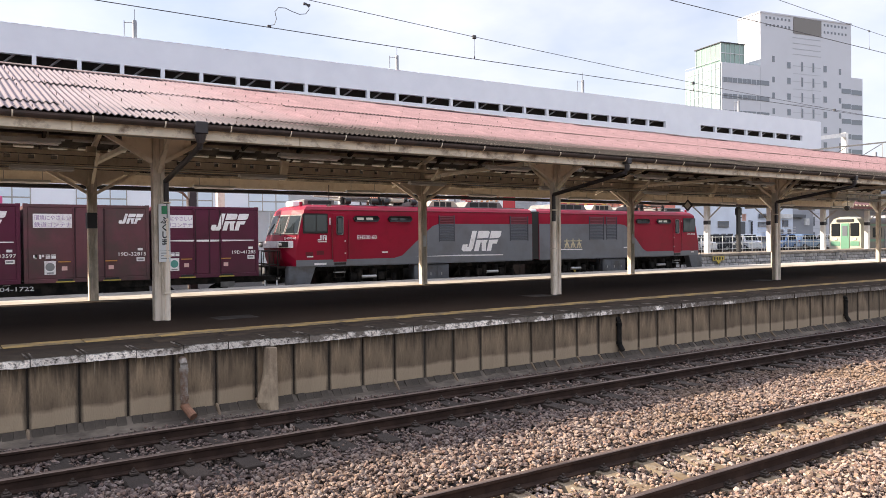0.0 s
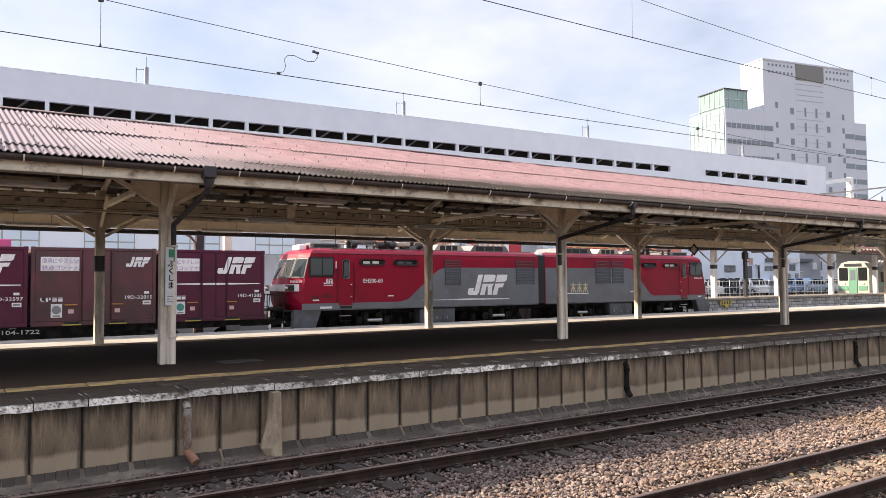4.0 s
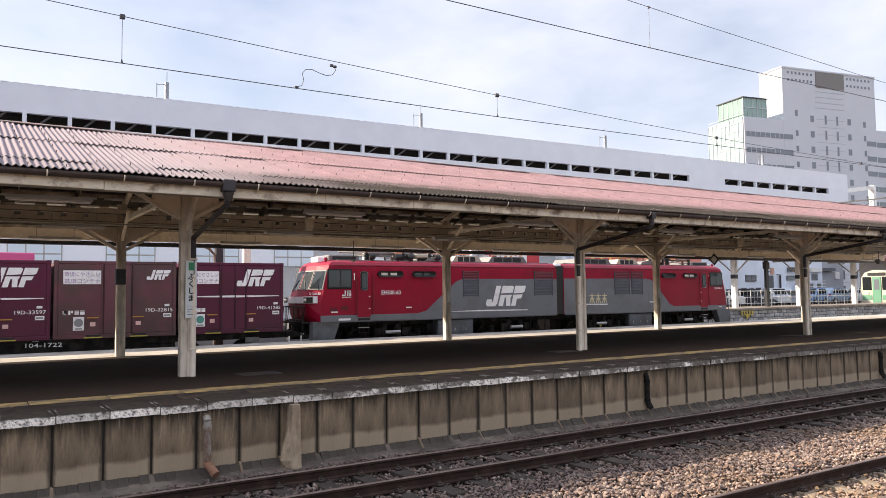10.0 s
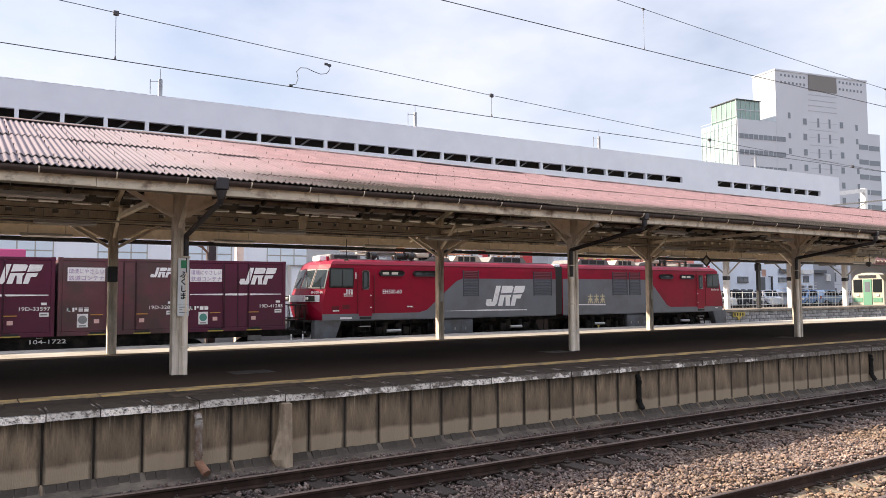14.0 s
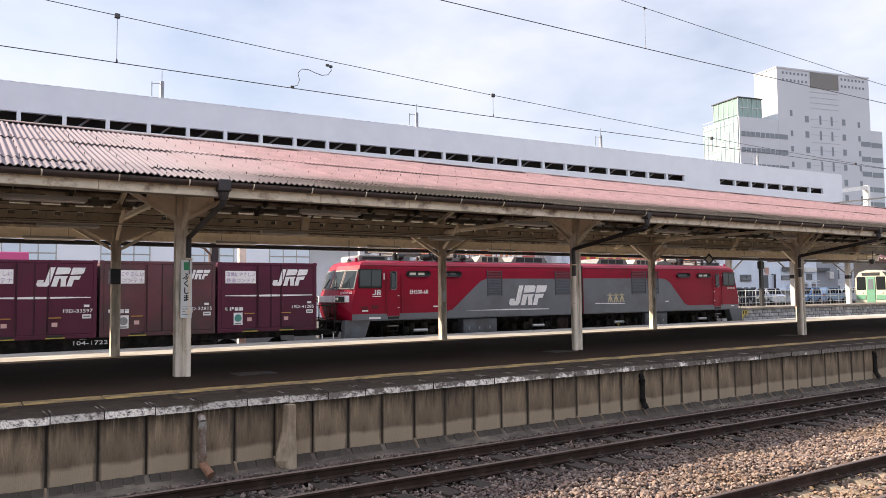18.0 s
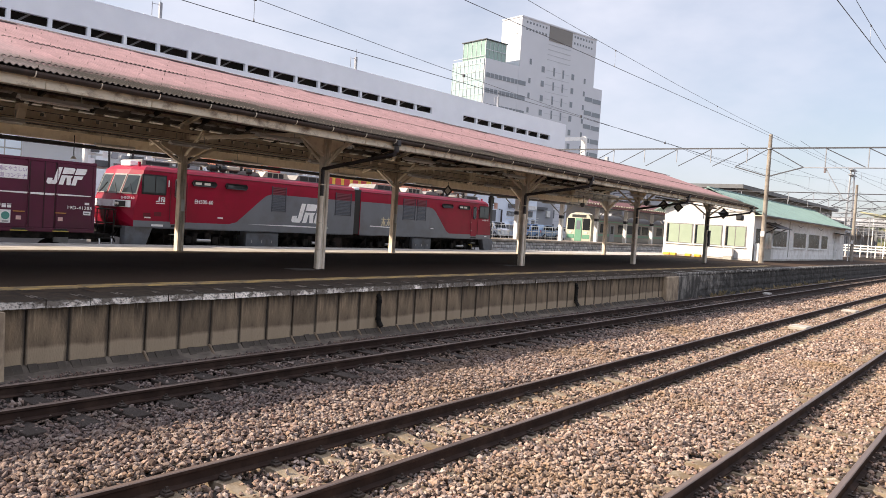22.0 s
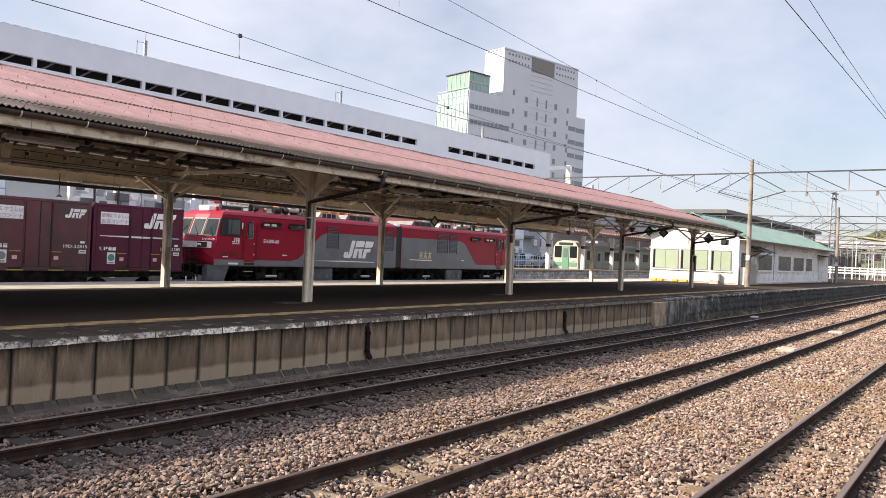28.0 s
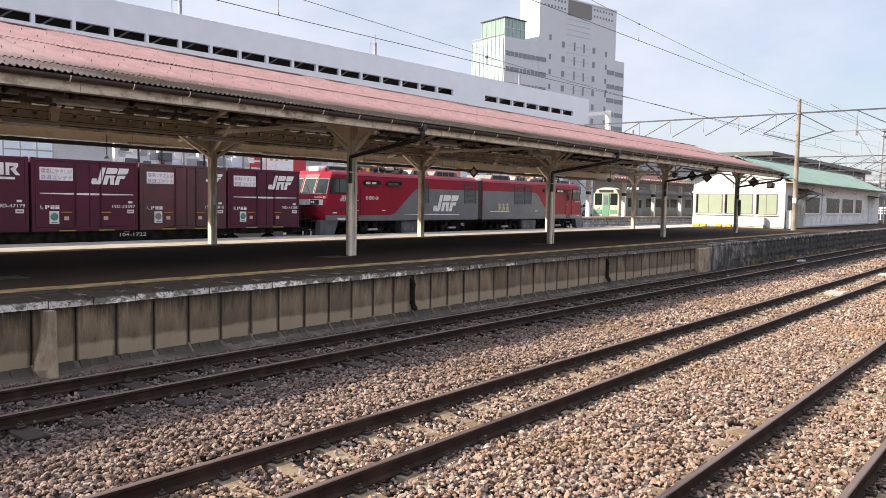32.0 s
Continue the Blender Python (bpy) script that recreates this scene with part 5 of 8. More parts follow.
def container(x0, old, stripe, small, number, big_mark=False):
    """A twelve-foot freight container whose near side faces -y."""
    x1 = x0 + 3.715
    y0, y1, z0, z1 = CONT_S, CONT_S + 2.45, 0.235, 2.72
    paint = M_MAROONOLD if old else M_MAROON
    t = thing("freight_container", ("faded brownish maroon" if old else "glossy maroon") + " steel container " + ("with a white stripe" if stripe else "with white markings") + " on a wagon", "container", ((x0 + x1) / 2, TRAIN_Y, z0), "containers on the wagon")
    part("body", B(x0 + 0.03, x1 - 0.03, y0 + 0.02, y1 - 0.02, z0 + 0.03, z1 - 0.03, 0.015), paint, t)
    for a, b in ((x0, x0 + 0.11), (x1 - 0.11, x1)):
        part("corner_post", B(a, b, y0 - 0.002, y0 + 0.1, z0, z1, 0.012), paint, t)
    part("top_rail", B(x0 + 0.1, x1 - 0.1, y0 - 0.002, y0 + 0.08, z1 - 0.10, z1 - 0.005, 0.01), paint, t)
    part("bottom_rail", B(x0 + 0.1, x1 - 0.1, y0 - 0.002, y0 + 0.08, z0, z0 + 0.13, 0.01), paint, t)
    # two side doors with hinges, seal and lock bars
    d0, dm, d1 = x0 + 0.39 * 3.715, x0 + 0.52 * 3.715, x0 + 0.62 * 3.715
    for a, b in ((x0 + 0.12, d0 - 0.01), (d0 + 0.01, dm - 0.01), (dm + 0.01, d1 - 0.01), (d1 + 0.01, x1 - 0.12)):
        part("side_panel", B(a, b, y0 + 0.004, y0 + 0.03, z0 + 0.14, z1 - 0.11, 0.012), paint, t)
    for x in (d0, dm, d1):
        part("door_seal", B(x - 0.012, x + 0.012, y0 - 0.006, y0 + 0.015, z0 + 0.13, z1 - 0.1), M_MAROONDARK, t)
    for x in (d0 - 0.05, d1 + 0.05):
        part("lock_bar", TU((x, y0 - 0.015, z0 + 0.1), (x, y0 - 0.015, z1 - 0.04), 0.014, 6), paint, t)
        for z in (z0 + 0.2, (z0 + z1) / 2, z1 - 0.12):
            part("bar_guide", B(x - 0.035, x + 0.035, y0 - 0.034, y0 + 0.01, z - 0.03, z + 0.03), paint, t)
    for i, x in enumerate((x0 + 0.31 * 3.715, x0 + 0.68 * 3.715)):
        part("lock_lever", B(x - 0.2, x + 0.16, y0 - 0.03, y0 - 0.005, 0.88, 0.912), M_ORANGE, t, "orange lock lever")
        part("label_plate", B(x - 0.1, x + 0.06, y0 - 0.006, y0 + 0.005, 0.62, 0.75), M_PINKISH, t)
        part("fork_guard", B(x - 0.27, x + 0.27, y0 - 0.035, y0 - 0.003, z0 + 0.01, z0 + 0.045), M_YELLOWBAR, t, "yellow edging of the fork pocket")
        part("fork_pocket", B(x - 0.22, x + 0.22, y0 - 0.006, y0 + 0.02, z0 + 0.05, z0 + 0.115), M_INK, t)
    for xx in (x0 + 0.06, x1 - 0.06):
        part("corner_casting", B(xx - 0.07, xx + 0.07, y0 - 0.008, y0 + 0.1, z1 - 0.12, z1 + 0.008, 0.012), paint, t)
    # markings
    yy = y0 - 0.004
    lx = x0 + 0.26
    if big_mark:
        mx = x0 + 2.60
        for sh in ([(mx, 2.1), (mx + .36, 2.1), (mx + .36, 2.5), (mx + .25, 2.5), (mx + .25, 2.21), (mx, 2.21)], [(mx + .42, 2.1), (mx + .53, 2.1), (mx + .53, 2.39), (mx + .80, 2.39), (mx + .80, 2.5), (mx + .42, 2.5)], [(mx + .56, 2.30), (mx + .72, 2.1), (mx + .86, 2.1), (mx + .72, 2.28), (mx + .80, 2.39), (mx + .68, 2.39)], [(mx + .18, 1.96), (mx + .70, 1.96), (mx + .70, 2.04), (mx + .18, 2.04)]):
            part("mark", plate(sh, yy), M_LOGO, t)
    else:
        part("slogan_board", plate(rect(lx, lx + 1.1, 1.97, 2.41), yy), M_LOGO, t, "white slogan board")
        text("slogan", "環境にやさしい", 0.165, lx + 0.03, yy - 0.007, 2.225, M_LILAC, t, width=1.04)
        text("slogan", "鉄道コンテナ", 0.165, lx + 0.03, yy - 0.007, 2.01, M_LILAC, t, width=1.04)
        w, h = (1.38, 0.60) if not small else (0.78, 0.33)
        gx = x0 + 1.98 if not small else x0 + 2.75
        for sh in logo_shapes(gx, 2.48 - h - (0 if not small else 0.04), w, h):
            part("mark", plate(sh, yy - 0.012), M_LOGO, t, "slanting white company mark")
    if stripe:
        for a, b in ((lx, d0 - 0.03), (d0 + 0.03, dm - 0.02), (dm + 0.02, d1 - 0.03), (d1 + 0.03, x1 - 0.18)):
            f = [1 - abs((q - (lx + x1 - 0.18) / 2) / ((x1 - 0.18 - lx) / 2)) for q in (a, b)]
            pts = [(a, 1.53 - 0.012 - 0.03 * f[0]), (b, 1.53 - 0.012 - 0.03 * f[1]), (b, 1.545 + 0.018 * f[1]), (a, 1.545 + 0.018 * f[0])]
            part("stripe", plate(pts, yy), M_LOGO, t, "white tapering stripe")
    for i, (a, b, c0, c1) in enumerate(((0, 0.10, 0.2, 1), (0.04, 0.10, 0, 1), (0.16, 0.22, 0, 1), (0.24, 0.30, 0.4, 1), (0.34, 0.47, 0.0, 0.75), (0.34, 0.47, 0.82, 1), (0.50, 0.63, 0, 0.7), (0.50, 0.63, 0.8, 1))):
        part("company_lettering", plate(rect(lx + a, lx + b, 1.0 + 0.13 * c0, 1.0 + 0.13 * c1), yy), M_LOGO, t, "small white company marking")
    part("emblem_board", plate(rect(lx + 0.3, lx + 0.62, 0.50, 0.93), yy), M_LOGO, t)
    bm = bmesh.new()
    bmesh.ops.create_cone(bm, cap_ends=True, segments=20, radius1=0.13, radius2=0.13, depth=0.006, matrix=pose(lx + 0.46, yy - 0.006, 0.74, 90))
    part("emblem", bm, M_SEALGREEN if not old else M_INKGREY, t, "round emblem")
    part("emblem_line", plate(rect(lx + 0.36, lx + 0.56, 0.53, 0.57), yy - 0.005), M_INKGREY, t)
    text("number", number, 0.165, x0 + 2.70, yy - 0.002, 1.05, M_LOGO, t, "white stencilled number", width=0.86)
    part("weight_plate", plate(rect(x1 - 0.42, x1 - 0.16, 0.86, 0.99), yy), M_LOGO, t)
    part("weight_print", plate(rect(x1 - 0.39, x1 - 0.2, 0.90, 0.95), yy - 0.005), M_INKGREY, t)
    part("tag", plate(rect(x1 - 0.38, x1 - 0.22, 1.22, 1.30), yy), M_LOGO, t)
    MOVERS.append(t)
    return t


def wheelset(parent, x, y, z, r):
    w = part("wheel", bmesh.new(), M_BOGIE, parent)
    bm = bmesh.new()
    bmesh.ops.create_cone(bm, cap_ends=True, segments=28, radius1=r, radius2=r, depth=0.13, matrix=pose(0, 0, 0, 90))
    bmesh.ops.create_cone(bm, cap_ends=True, segments=28, radius1=r + 0.03, radius2=r + 0.03, depth=0.03, matrix=pose(0, 0.07, 0, 90))
    bmesh.ops.create_cone(bm, cap_ends=True, segments=12, radius1=0.14, radius2=0.12, depth=0.1, matrix=pose(0, -0.10, 0, 90))
    for k in range(6):
        tube(bm, (r * 0.6 * math.cos(k * 1.047), -0.075, r * 0.6 * math.sin(k * 1.047)), (r * 0.6 * math.cos(k * 1.047), -0.06, r * 0.6 * math.sin(k * 1.047)), 0.05, 8)
    bm.to_mesh(w.data); bm.free()
    w.location = Vector((x, y, z)) - parent.location
    part("tyre_rim", TU((0, -0.068, 0), (0, -0.064, 0), r * 0.97, 28), M_BOGIE, w)
    WHEELS.append((w, Vector(w.location), r))
    return w


def wagon(x0, x1, label):
    t = thing("flat_wagon", label, "railway wagon", ((x0 + x1) / 2, TRAIN_Y, RAIL_Z))
    y = CONT_S + 0.03
    bm = bmesh.new()
    # a fish-bellied side sill
    prism(bm, [(x0 + 0.5, 0.22), (x1 - 0.5, 0.22), (x1 - 0.5, 0.02), (x1 - 5.6, 0.0), (x1 - 6.4, -0.22), (x0 + 6.4, -0.22), (x0 + 5.6, 0.0), (x0 + 0.5, 0.02)], "y", y + 0.06, y + 0.16)
    part("side_sill", bm, M_BOGIE, t, "deep dark side sill")
    part("deck_frame", B(x0 + 0.1, x1 - 0.1, y + 0.16, y + 2.3, 0.0, 0.21), M_BOGIE, t)
    part("top_flange", B(x0 + 0.5, x1 - 0.5, y, y + 0.2, 0.205, 0.232), M_BOGIE, t)
    n = 0
    for xc in (x0 + 3.1, x1 - 3.1):
        b = part("bogie", B(xc - 1.25, xc + 1.25, y + 0.2, y + 0.3, -0.42, -0.2, 0.03), M_BOGIE, t, "dark steel bogie")
        for s in (-0.95, 0.95):
            wheelset(t, xc + s, y + 0.42, RAIL_Z + 0.43, 0.43)
            part("axle_box", B(xc + s - 0.15, xc + s + 0.15, y + 0.12, y + 0.3, -0.62, -0.3, 0.03), M_BOGIE, b)
        part("spring", TU((xc, y + 0.2, -0.5), (xc, y + 0.2, -0.22), 0.11, 10), M_BOGIE, b)
    part("brake_gear", B(x1 - 6.0, x1 - 4.6, y + 0.1, y + 0.5, -0.25, 0.0, 0.02), M_BOGIE, t)
    part("equipment_plate", B(x1 - 2.2, x1 - 1.7, y + 0.02, y + 0.06, -0.12, 0.06), M_ROOFGEAR, t)
    # end platform with handrails and steps
    part("end_platform", B(x1 - 0.75, x1, y + 0.02, y + 2.3, 0.02, 0.08), M_BOGIE, t)
    for s in (0.05, 0.38, 0.68):
        part("handrail_post", TU((x1 - s, y + 0.06, 0.08), (x1 - s, y + 0.06, 1.12), 0.02, 6), M_BOGIE, t)
        part("far_handrail_post", TU((x1 - s, y + 2.2, 0.08), (x1 - s, y + 2.2, 1.12), 0.02, 6), M_BOGIE, t)
    for z in (0.62, 1.12):
        part("handrail", TU((x1 - 0.7, y + 0.06, z), (x1 - 0.02, y + 0.06, z), 0.018, 6), M_BOGIE, t)
        part("end_handrail", TU((x1 - 0.03, y + 0.06, z), (x1 - 0.03, y + 2.2, z), 0.018, 6), M_BOGIE, t)
    for s in (0.12, 0.58):
        part("step_hanger", B(x1 - s - 0.02, x1 - s + 0.02, y - 0.02, y + 0.02, -0.35, 0.05), M_LOGO, t, "white-painted step hanger")
    part("step", B(x1 - 0.62, x1 - 0.08, y - 0.06, y + 0.1, -0.36, -0.33), M_BOGIE, t)
    part("coupler", B(x1, x1 + 0.5, TRAIN_Y - 0.12, TRAIN_Y + 0.12, -0.15, 0.12, 0.04), M_BOGIE, t)
    MOVERS.append(t)
    return t


def rolling_stock():
    w = wagon(-9.55, 10.75, "dark container flat wagon behind the locomotive")
    text("number", "104-1722", 0.185, 1.62, CONT_S + 0.082, 0.015, M_LOGO, w, "white stencilled number", width=1.02)
    part("small_print", plate(rect(1.85, 2.05, 0.19, 0.21), CONT_S + 0.088), M_LOGO, w)
    container(6.22, False, True, False, "19D-41285")
    container(2.42, True, False, True, "19D-32815")
    container(-1.38, False, True, False, "19D-33597")
    container(-5.18, False, False, False, "19D-47179", big_mark=True)
    container(-8.98, True, False, True, "19D")
    wagon(-31.0, -10.7, "dark container flat wagon at the rear")
    for i in range(5):
        container(-15.2 - 3.8 * i, i % 2 == 1, i % 2 == 0, i % 2 == 1, "19D")


def louvre(parent, x0, x1, z0, z1, split, red_top):
    y = LOCO_S
    f = part("louvre", B(x0, x1, y - 0.006, y + 0.02, z0, z1), M_LOUVRE_G, parent, "ventilation louvre")
    if red_top:
        part("upper_backing", B(x0, x1, y - 0.01, y - 0.006, split, z1), M_LOUVRE_R, f)
    n = 15
    for i in range(n):
        z = z0 + (z1 - z0) * (i + 0.5) / n
        red = red_top and z > split
        part("slat", PR([(y - 0.008, z - 0.026), (y - 0.026, z - 0.016), (y - 0.008, z + 0.026)], "x", x0 + 0.03, x1 - 0.03), M_LOUVRE_R if red else M_LOUVRE_G, f)
    for a, b in ((x0 - 0.02, x0 + 0.02), (x1 - 0.02, x1 + 0.02)):
        part("edge", B(a, b, y - 0.024, y, z0 - 0.02, z1 + 0.02), M_LOUVRE_G, f)


def locomotive():
    t = thing("electric_locomotive", "red and grey electric freight locomotive in two coupled halves", "locomotive", (23.1, TRAIN_Y, RAIL_Z))
    S, half = LOCO_S, 1.40
    # each half: horizontal outlines stacked from the sill to the roof
    levels = [(0.53, 11.34, 11.06, 1.40), (0.78, 11.30, 10.95, 1.40), (1.25, 11.34, 10.86, 1.40), (1.72, 11.46, 11.02, 1.40), (2.50, 11.64, 11.30, 1.39), (2.66, 11.68, 11.38, 1.38), (2.78, 11.80, 11.52, 1.28), (2.86, 11.98, 11.74, 1.12)]
    def shell(inner, flip):
        bm = bmesh.new()
        rings = []
        for z, xc, xn, hw in levels:
            pl = [(inner, -hw), (xc, -hw), (xn + 0.06, -hw * 0.62), (xn, 0), (xn + 0.06, hw * 0.62), (xc, hw), (inner, hw)]
            if flip:
                pl = [(46.27 - x, -y) for x, y in pl]
            rings.append([bm.verts.new((x, TRAIN_Y + y, z)) for x, y in pl])
        for a, b in zip(rings, rings[1:]):
            for i in range(7):
                bm.faces.new((a[i], a[(i + 1) % 7], b[(i + 1) % 7], b[i]))
        bm.faces.new(rings[0]); bm.faces.new(rings[-1][::-1])
        bmesh.ops.recalc_face_normals(bm, faces=bm.faces[:])
        return bm
    part("body_section", shell(22.93, False), M_LOCORED, t, "red rear body section")
    part("body_section", shell(22.93, True), M_LOCORED, t, "red front body section")
    part("gangway", B(22.9, 23.37, S + 0.02, S + 2.76, 0.55, 2.74), M_INK, t, "black bellows between the halves")
    part("bellows_cap", B(22.95, 23.32, S + 0.1, S + 0.6, 2.55, 2.86, 0.04), M_LOGO, t, "pale cap over the bellows")
    # roof edge: a pale line along the cant rail
    for a, b in ((11.9, 22.9), (23.37, 34.3)):
        part("cant_rail", B(a, b, S + 0.0, S + 0.05, 2.64, 2.67), M_LOUVRE_R, t)
        part("roof_walk", B(a + 0.3, b - 0.1, S + 0.4, S + 2.4, 2.86, 2.90), M_ROOFGEAR, t, "dark roof deck")
    # grey flanks
    y = S - 0.004
    part("flank_panel", plate([(12.0, 0.53), (22.92, 0.53), (22.92, 2.15), (17.75, 2.15), (17.45, 2.06), (17.2, 1.88), (15.95, 0.86), (15.55, 0.76), (12.0, 0.76)], y), M_LOCOGREY, t, "grey flank")
    part("flank_panel", plate([(23.36, 0.53), (34.2, 0.53), (34.2, 0.77), (30.75, 0.77), (30.45, 0.9), (29.4, 1.95), (29.1, 2.12), (28.8, 2.17), (23.36, 2.17)], y), M_LOCOGREY, t, "grey flank")
    for sg in ((11.32, 12.0), (34.2, 34.92)):
        part("corner_sill", plate(rect(sg[0], sg[1], 0.53, 0.76), y), M_LOCOGREY, t)
    # solebar line under the body
    for a, b in ((12.1, 22.9), (23.37, 34.1)):
        part("sill_edge", B(a, b, S - 0.012, S + 0.06, 0.49, 0.535), M_LOCOSKIRT, t)
    # front ends
    for e, (sgn, xa) in enumerate(((1, 0.0), (-1, 46.27))):
        X = lambda v: v if e == 0 else xa - v
        def fb(v0, v1, y0, y1, z0, z1, bev=0.0):
            a, b = sorted((X(v0), X(v1)))
            return B(a, b, y0, y1, z0, z1, bev)
        sk = bmesh.new()
        prism(sk, [(X(11.02), 0.53), (X(12.12), 0.53), (X(11.85), -0.22), (X(11.02), -0.22)], "y", S + 0.01, S + 0.35)
        part("snow_skirt", sk, M_LOCOSKIRT, t, "grey corner skirt")
        sk = bmesh.new()
        prism(sk, [(X(11.02), 0.53), (X(12.12), 0.53), (X(11.85), -0.22), (X(11.02), -0.22)], "y", S + 2.45, S + 2.79)
        part("snow_skirt", sk, M_LOCOSKIRT, t)
        part("pilot_beam", fb(11.1, 11.5, S + 0.35, S + 2.45, 0.1, 0.52), M_BOGIE, t)
        part("coupler", fb(10.55, 11.1, TRAIN_Y - 0.14, TRAIN_Y + 0.14, -0.05, 0.25, 0.05), M_BOGIE, t)
        part("front_step", fb(10.72, 11.1, S + 0.25, S + 2.5, 0.47, 0.53), M_BOGIE, t)
        for yy in (S + 0.3, S + 0.85, S + 1.9, S + 2.45):
            part("handrail", TU((X(10.75), yy, 0.53), (X(10.80), yy, 1.12), 0.016, 6), M_BOGIE, t)
        part("handrail", TU((X(10.80), S + 0.3, 1.12), (X(10.80), S + 0.85, 1.12), 0.016, 6), M_BOGIE, t)
        # brake hoses, with a white tag
        for k, yy in enumerate((S + 0.55, S + 0.75, S + 2.0)):
            bm = bmesh.new()
            tube(bm, (X(11.05), yy, 0.35), (X(10.85), yy, 0.1), 0.03, 6)
            tube(bm, (X(10.85), yy, 0.1), (X(10.95), yy, -0.1), 0.03, 6)
            part("hose", bm, M_INK, t)
        part("hose_tag", B(min(X(10.8), X(10.84)), max(X(10.8), X(10.84)), S + 0.45, S + 0.68, 0.02, 0.12), M_LOGO, t)
        # windscreen: two panes in dark frames, following the raked front
        lo, hi = (1.72, 11.46, 11.02), (2.50, 11.64, 11.30)
        def front_pt(f, g, out):
            # f: 0 at the near corner .. 1 at the centre line; g: height between the two levels
            cor = [Vector((lo[1] + (hi[1] - lo[1]) * g, -1.395, lo[0] + (hi[0] - lo[0]) * g)), Vector((lo[2] + 0.06 + (hi[2] - lo[2]) * g, -0.865, lo[0] + (hi[0] - lo[0]) * g)), Vector((lo[2] + (hi[2] - lo[2]) * g, 0, lo[0] + (hi[0] - lo[0]) * g))]
            p = cor[0].lerp(cor[1], f * 2) if f < 0.5 else cor[1].lerp(cor[2], f * 2 - 1)
            return Vector((X(p.x - out), TRAIN_Y + p.y, p.z))
        for mirror in (0, 1):
            for f0, f1, g0, g1, out, m, nm in ((0.03, 0.49, 0.02, 0.98, 0.012, M_ROOFGEAR, "windscreen_frame"), (0.07, 0.47, 0.08, 0.92, 0.02, M_GLASSCAB, "windscreen"), (0.52, 0.97, 0.02, 0.98, 0.012, M_ROOFGEAR, "windscreen_frame"), (0.55, 0.95, 0.08, 0.92, 0.02, M_GLASSCAB, "windscreen")):
                q = [front_pt(f0, g0, out), front_pt(f1, g0, out), front_pt(f1, g1, out), front_pt(f0, g1, out)]
                if mirror:
                    q = [Vector((v.x, 2 * TRAIN_Y - v.y, v.z)) for v in q]
                n = (q[1] - q[0]).cross(q[3] - q[0]).normalized() * 0.01
                vs = [tuple(v + n) for v in q] + [tuple(v - n) for v in q]
                raw(nm, vs, [(0, 1, 2, 3), (7, 6, 5, 4), (0, 4, 5, 1), (1, 5, 6, 2), (2, 6, 7, 3), (3, 7, 4, 0)], m, t)
            for f0, f1 in ((0.12, 0.3), (0.6, 0.85)):
                a, b = front_pt(f0, -0.05, 0.05), front_pt(f1, 0.55, 0.045)
                if mirror:
                    a.y, b.y = 2 * TRAIN_Y - a.y, 2 * TRAIN_Y - b.y
                part("wiper", TU(a, b, 0.012, 5), M_INK, t)
        # pale band with headlamps and tail lamps
        for s in (-1, 1):
            bm = bmesh.new()
            pts = [Vector((X(11.24), TRAIN_Y + s * 1.30, 0)), Vector((X(10.89), TRAIN_Y + s * 0.80, 0)), Vector((X(10.83), TRAIN_Y, 0))]
            for a, b in zip(pts, pts[1:]):
                bar(bm, a + Vector((0, 0, 1.36)), b + Vector((0, 0, 1.36)), 0.05, 0.26)
            part("lamp_band", bm, M_LOGO, t, "white band")
            part("lamp_case", fb(10.86, 11.1, TRAIN_Y + s * 1.02 - 0.16, TRAIN_Y + s * 1.02 + 0.16, 1.25, 1.46), M_INK, t)
            for k in (-0.07, 0.07):
                bm = bmesh.new()
                bmesh.ops.create_uvsphere(bm, u_segments=12, v_segments=6, radius=0.062, matrix=Matrix.Translation((X(10.87), TRAIN_Y + s * 1.02 + k, 1.355)))
                part("headlamp", bm, M_LAMP, t)
        # number on the near front facet, above the lamps
        ob = text("number", "EH500-60", 0.13, 0, 0, 0, M_LOGO, t, "small white number", width=0.5, side=1)
        p0, p1 = (Vector((11.05, TRAIN_Y - 0.93, 1.545)), Vector((11.352, TRAIN_Y - 1.34, 1.545))) if e == 0 else (Vector((46.27 - 11.352, TRAIN_Y - 1.34, 1.545)), Vector((46.27 - 11.05, TRAIN_Y - 0.93, 1.545)))
        ob.matrix_basis = Matrix.Translation(-t.location) @ pose(p0.x, p0.y, p0.z, 90, 0, math.degrees(math.atan2(p1.y - p0.y, p1.x - p0.x)))
        # side window of the cab, door, grab rails
        y = S - 0.004
        def rx(a, b):
            return tuple(sorted((X(a), X(b))))
        a, b = rx(11.60, 12.62)
        w = part("cab_side_window", B(a, b, y - 0.012, y + 0.01, 1.76, 2.52, 0.02), M_INK, t, "black-framed sliding cab window")
        for p0, p1 in ((11.66, 12.12), (12.16, 12.57)):
            a, b = rx(p0, p1)
            part("pane", B(a, b, y - 0.018, y - 0.008, 1.84, 2.46), M_GLASSCAB, w)
        a, b = rx(12.84, 13.42)
        d = part("cab_door", B(a, b, y - 0.006, y + 0.01, 0.66, 2.54, 0.008), M_LOCORED, t, "red cab door")
        a, b = rx(12.98, 13.28)
        part("door_window", B(a, b, y - 0.016, y, 1.70, 2.44, 0.05), M_STEEL, d)
        a, b = rx(13.01, 13.25)
        part("pane", B(a, b, y - 0.02, y - 0.014, 1.74, 2.40, 0.04), M_GLASSCAB, d)
        a, b = rx(12.88, 13.38)
        part("door_sill", B(a, b, y - 0.03, y + 0.01, 0.55, 0.64), M_INK, d)
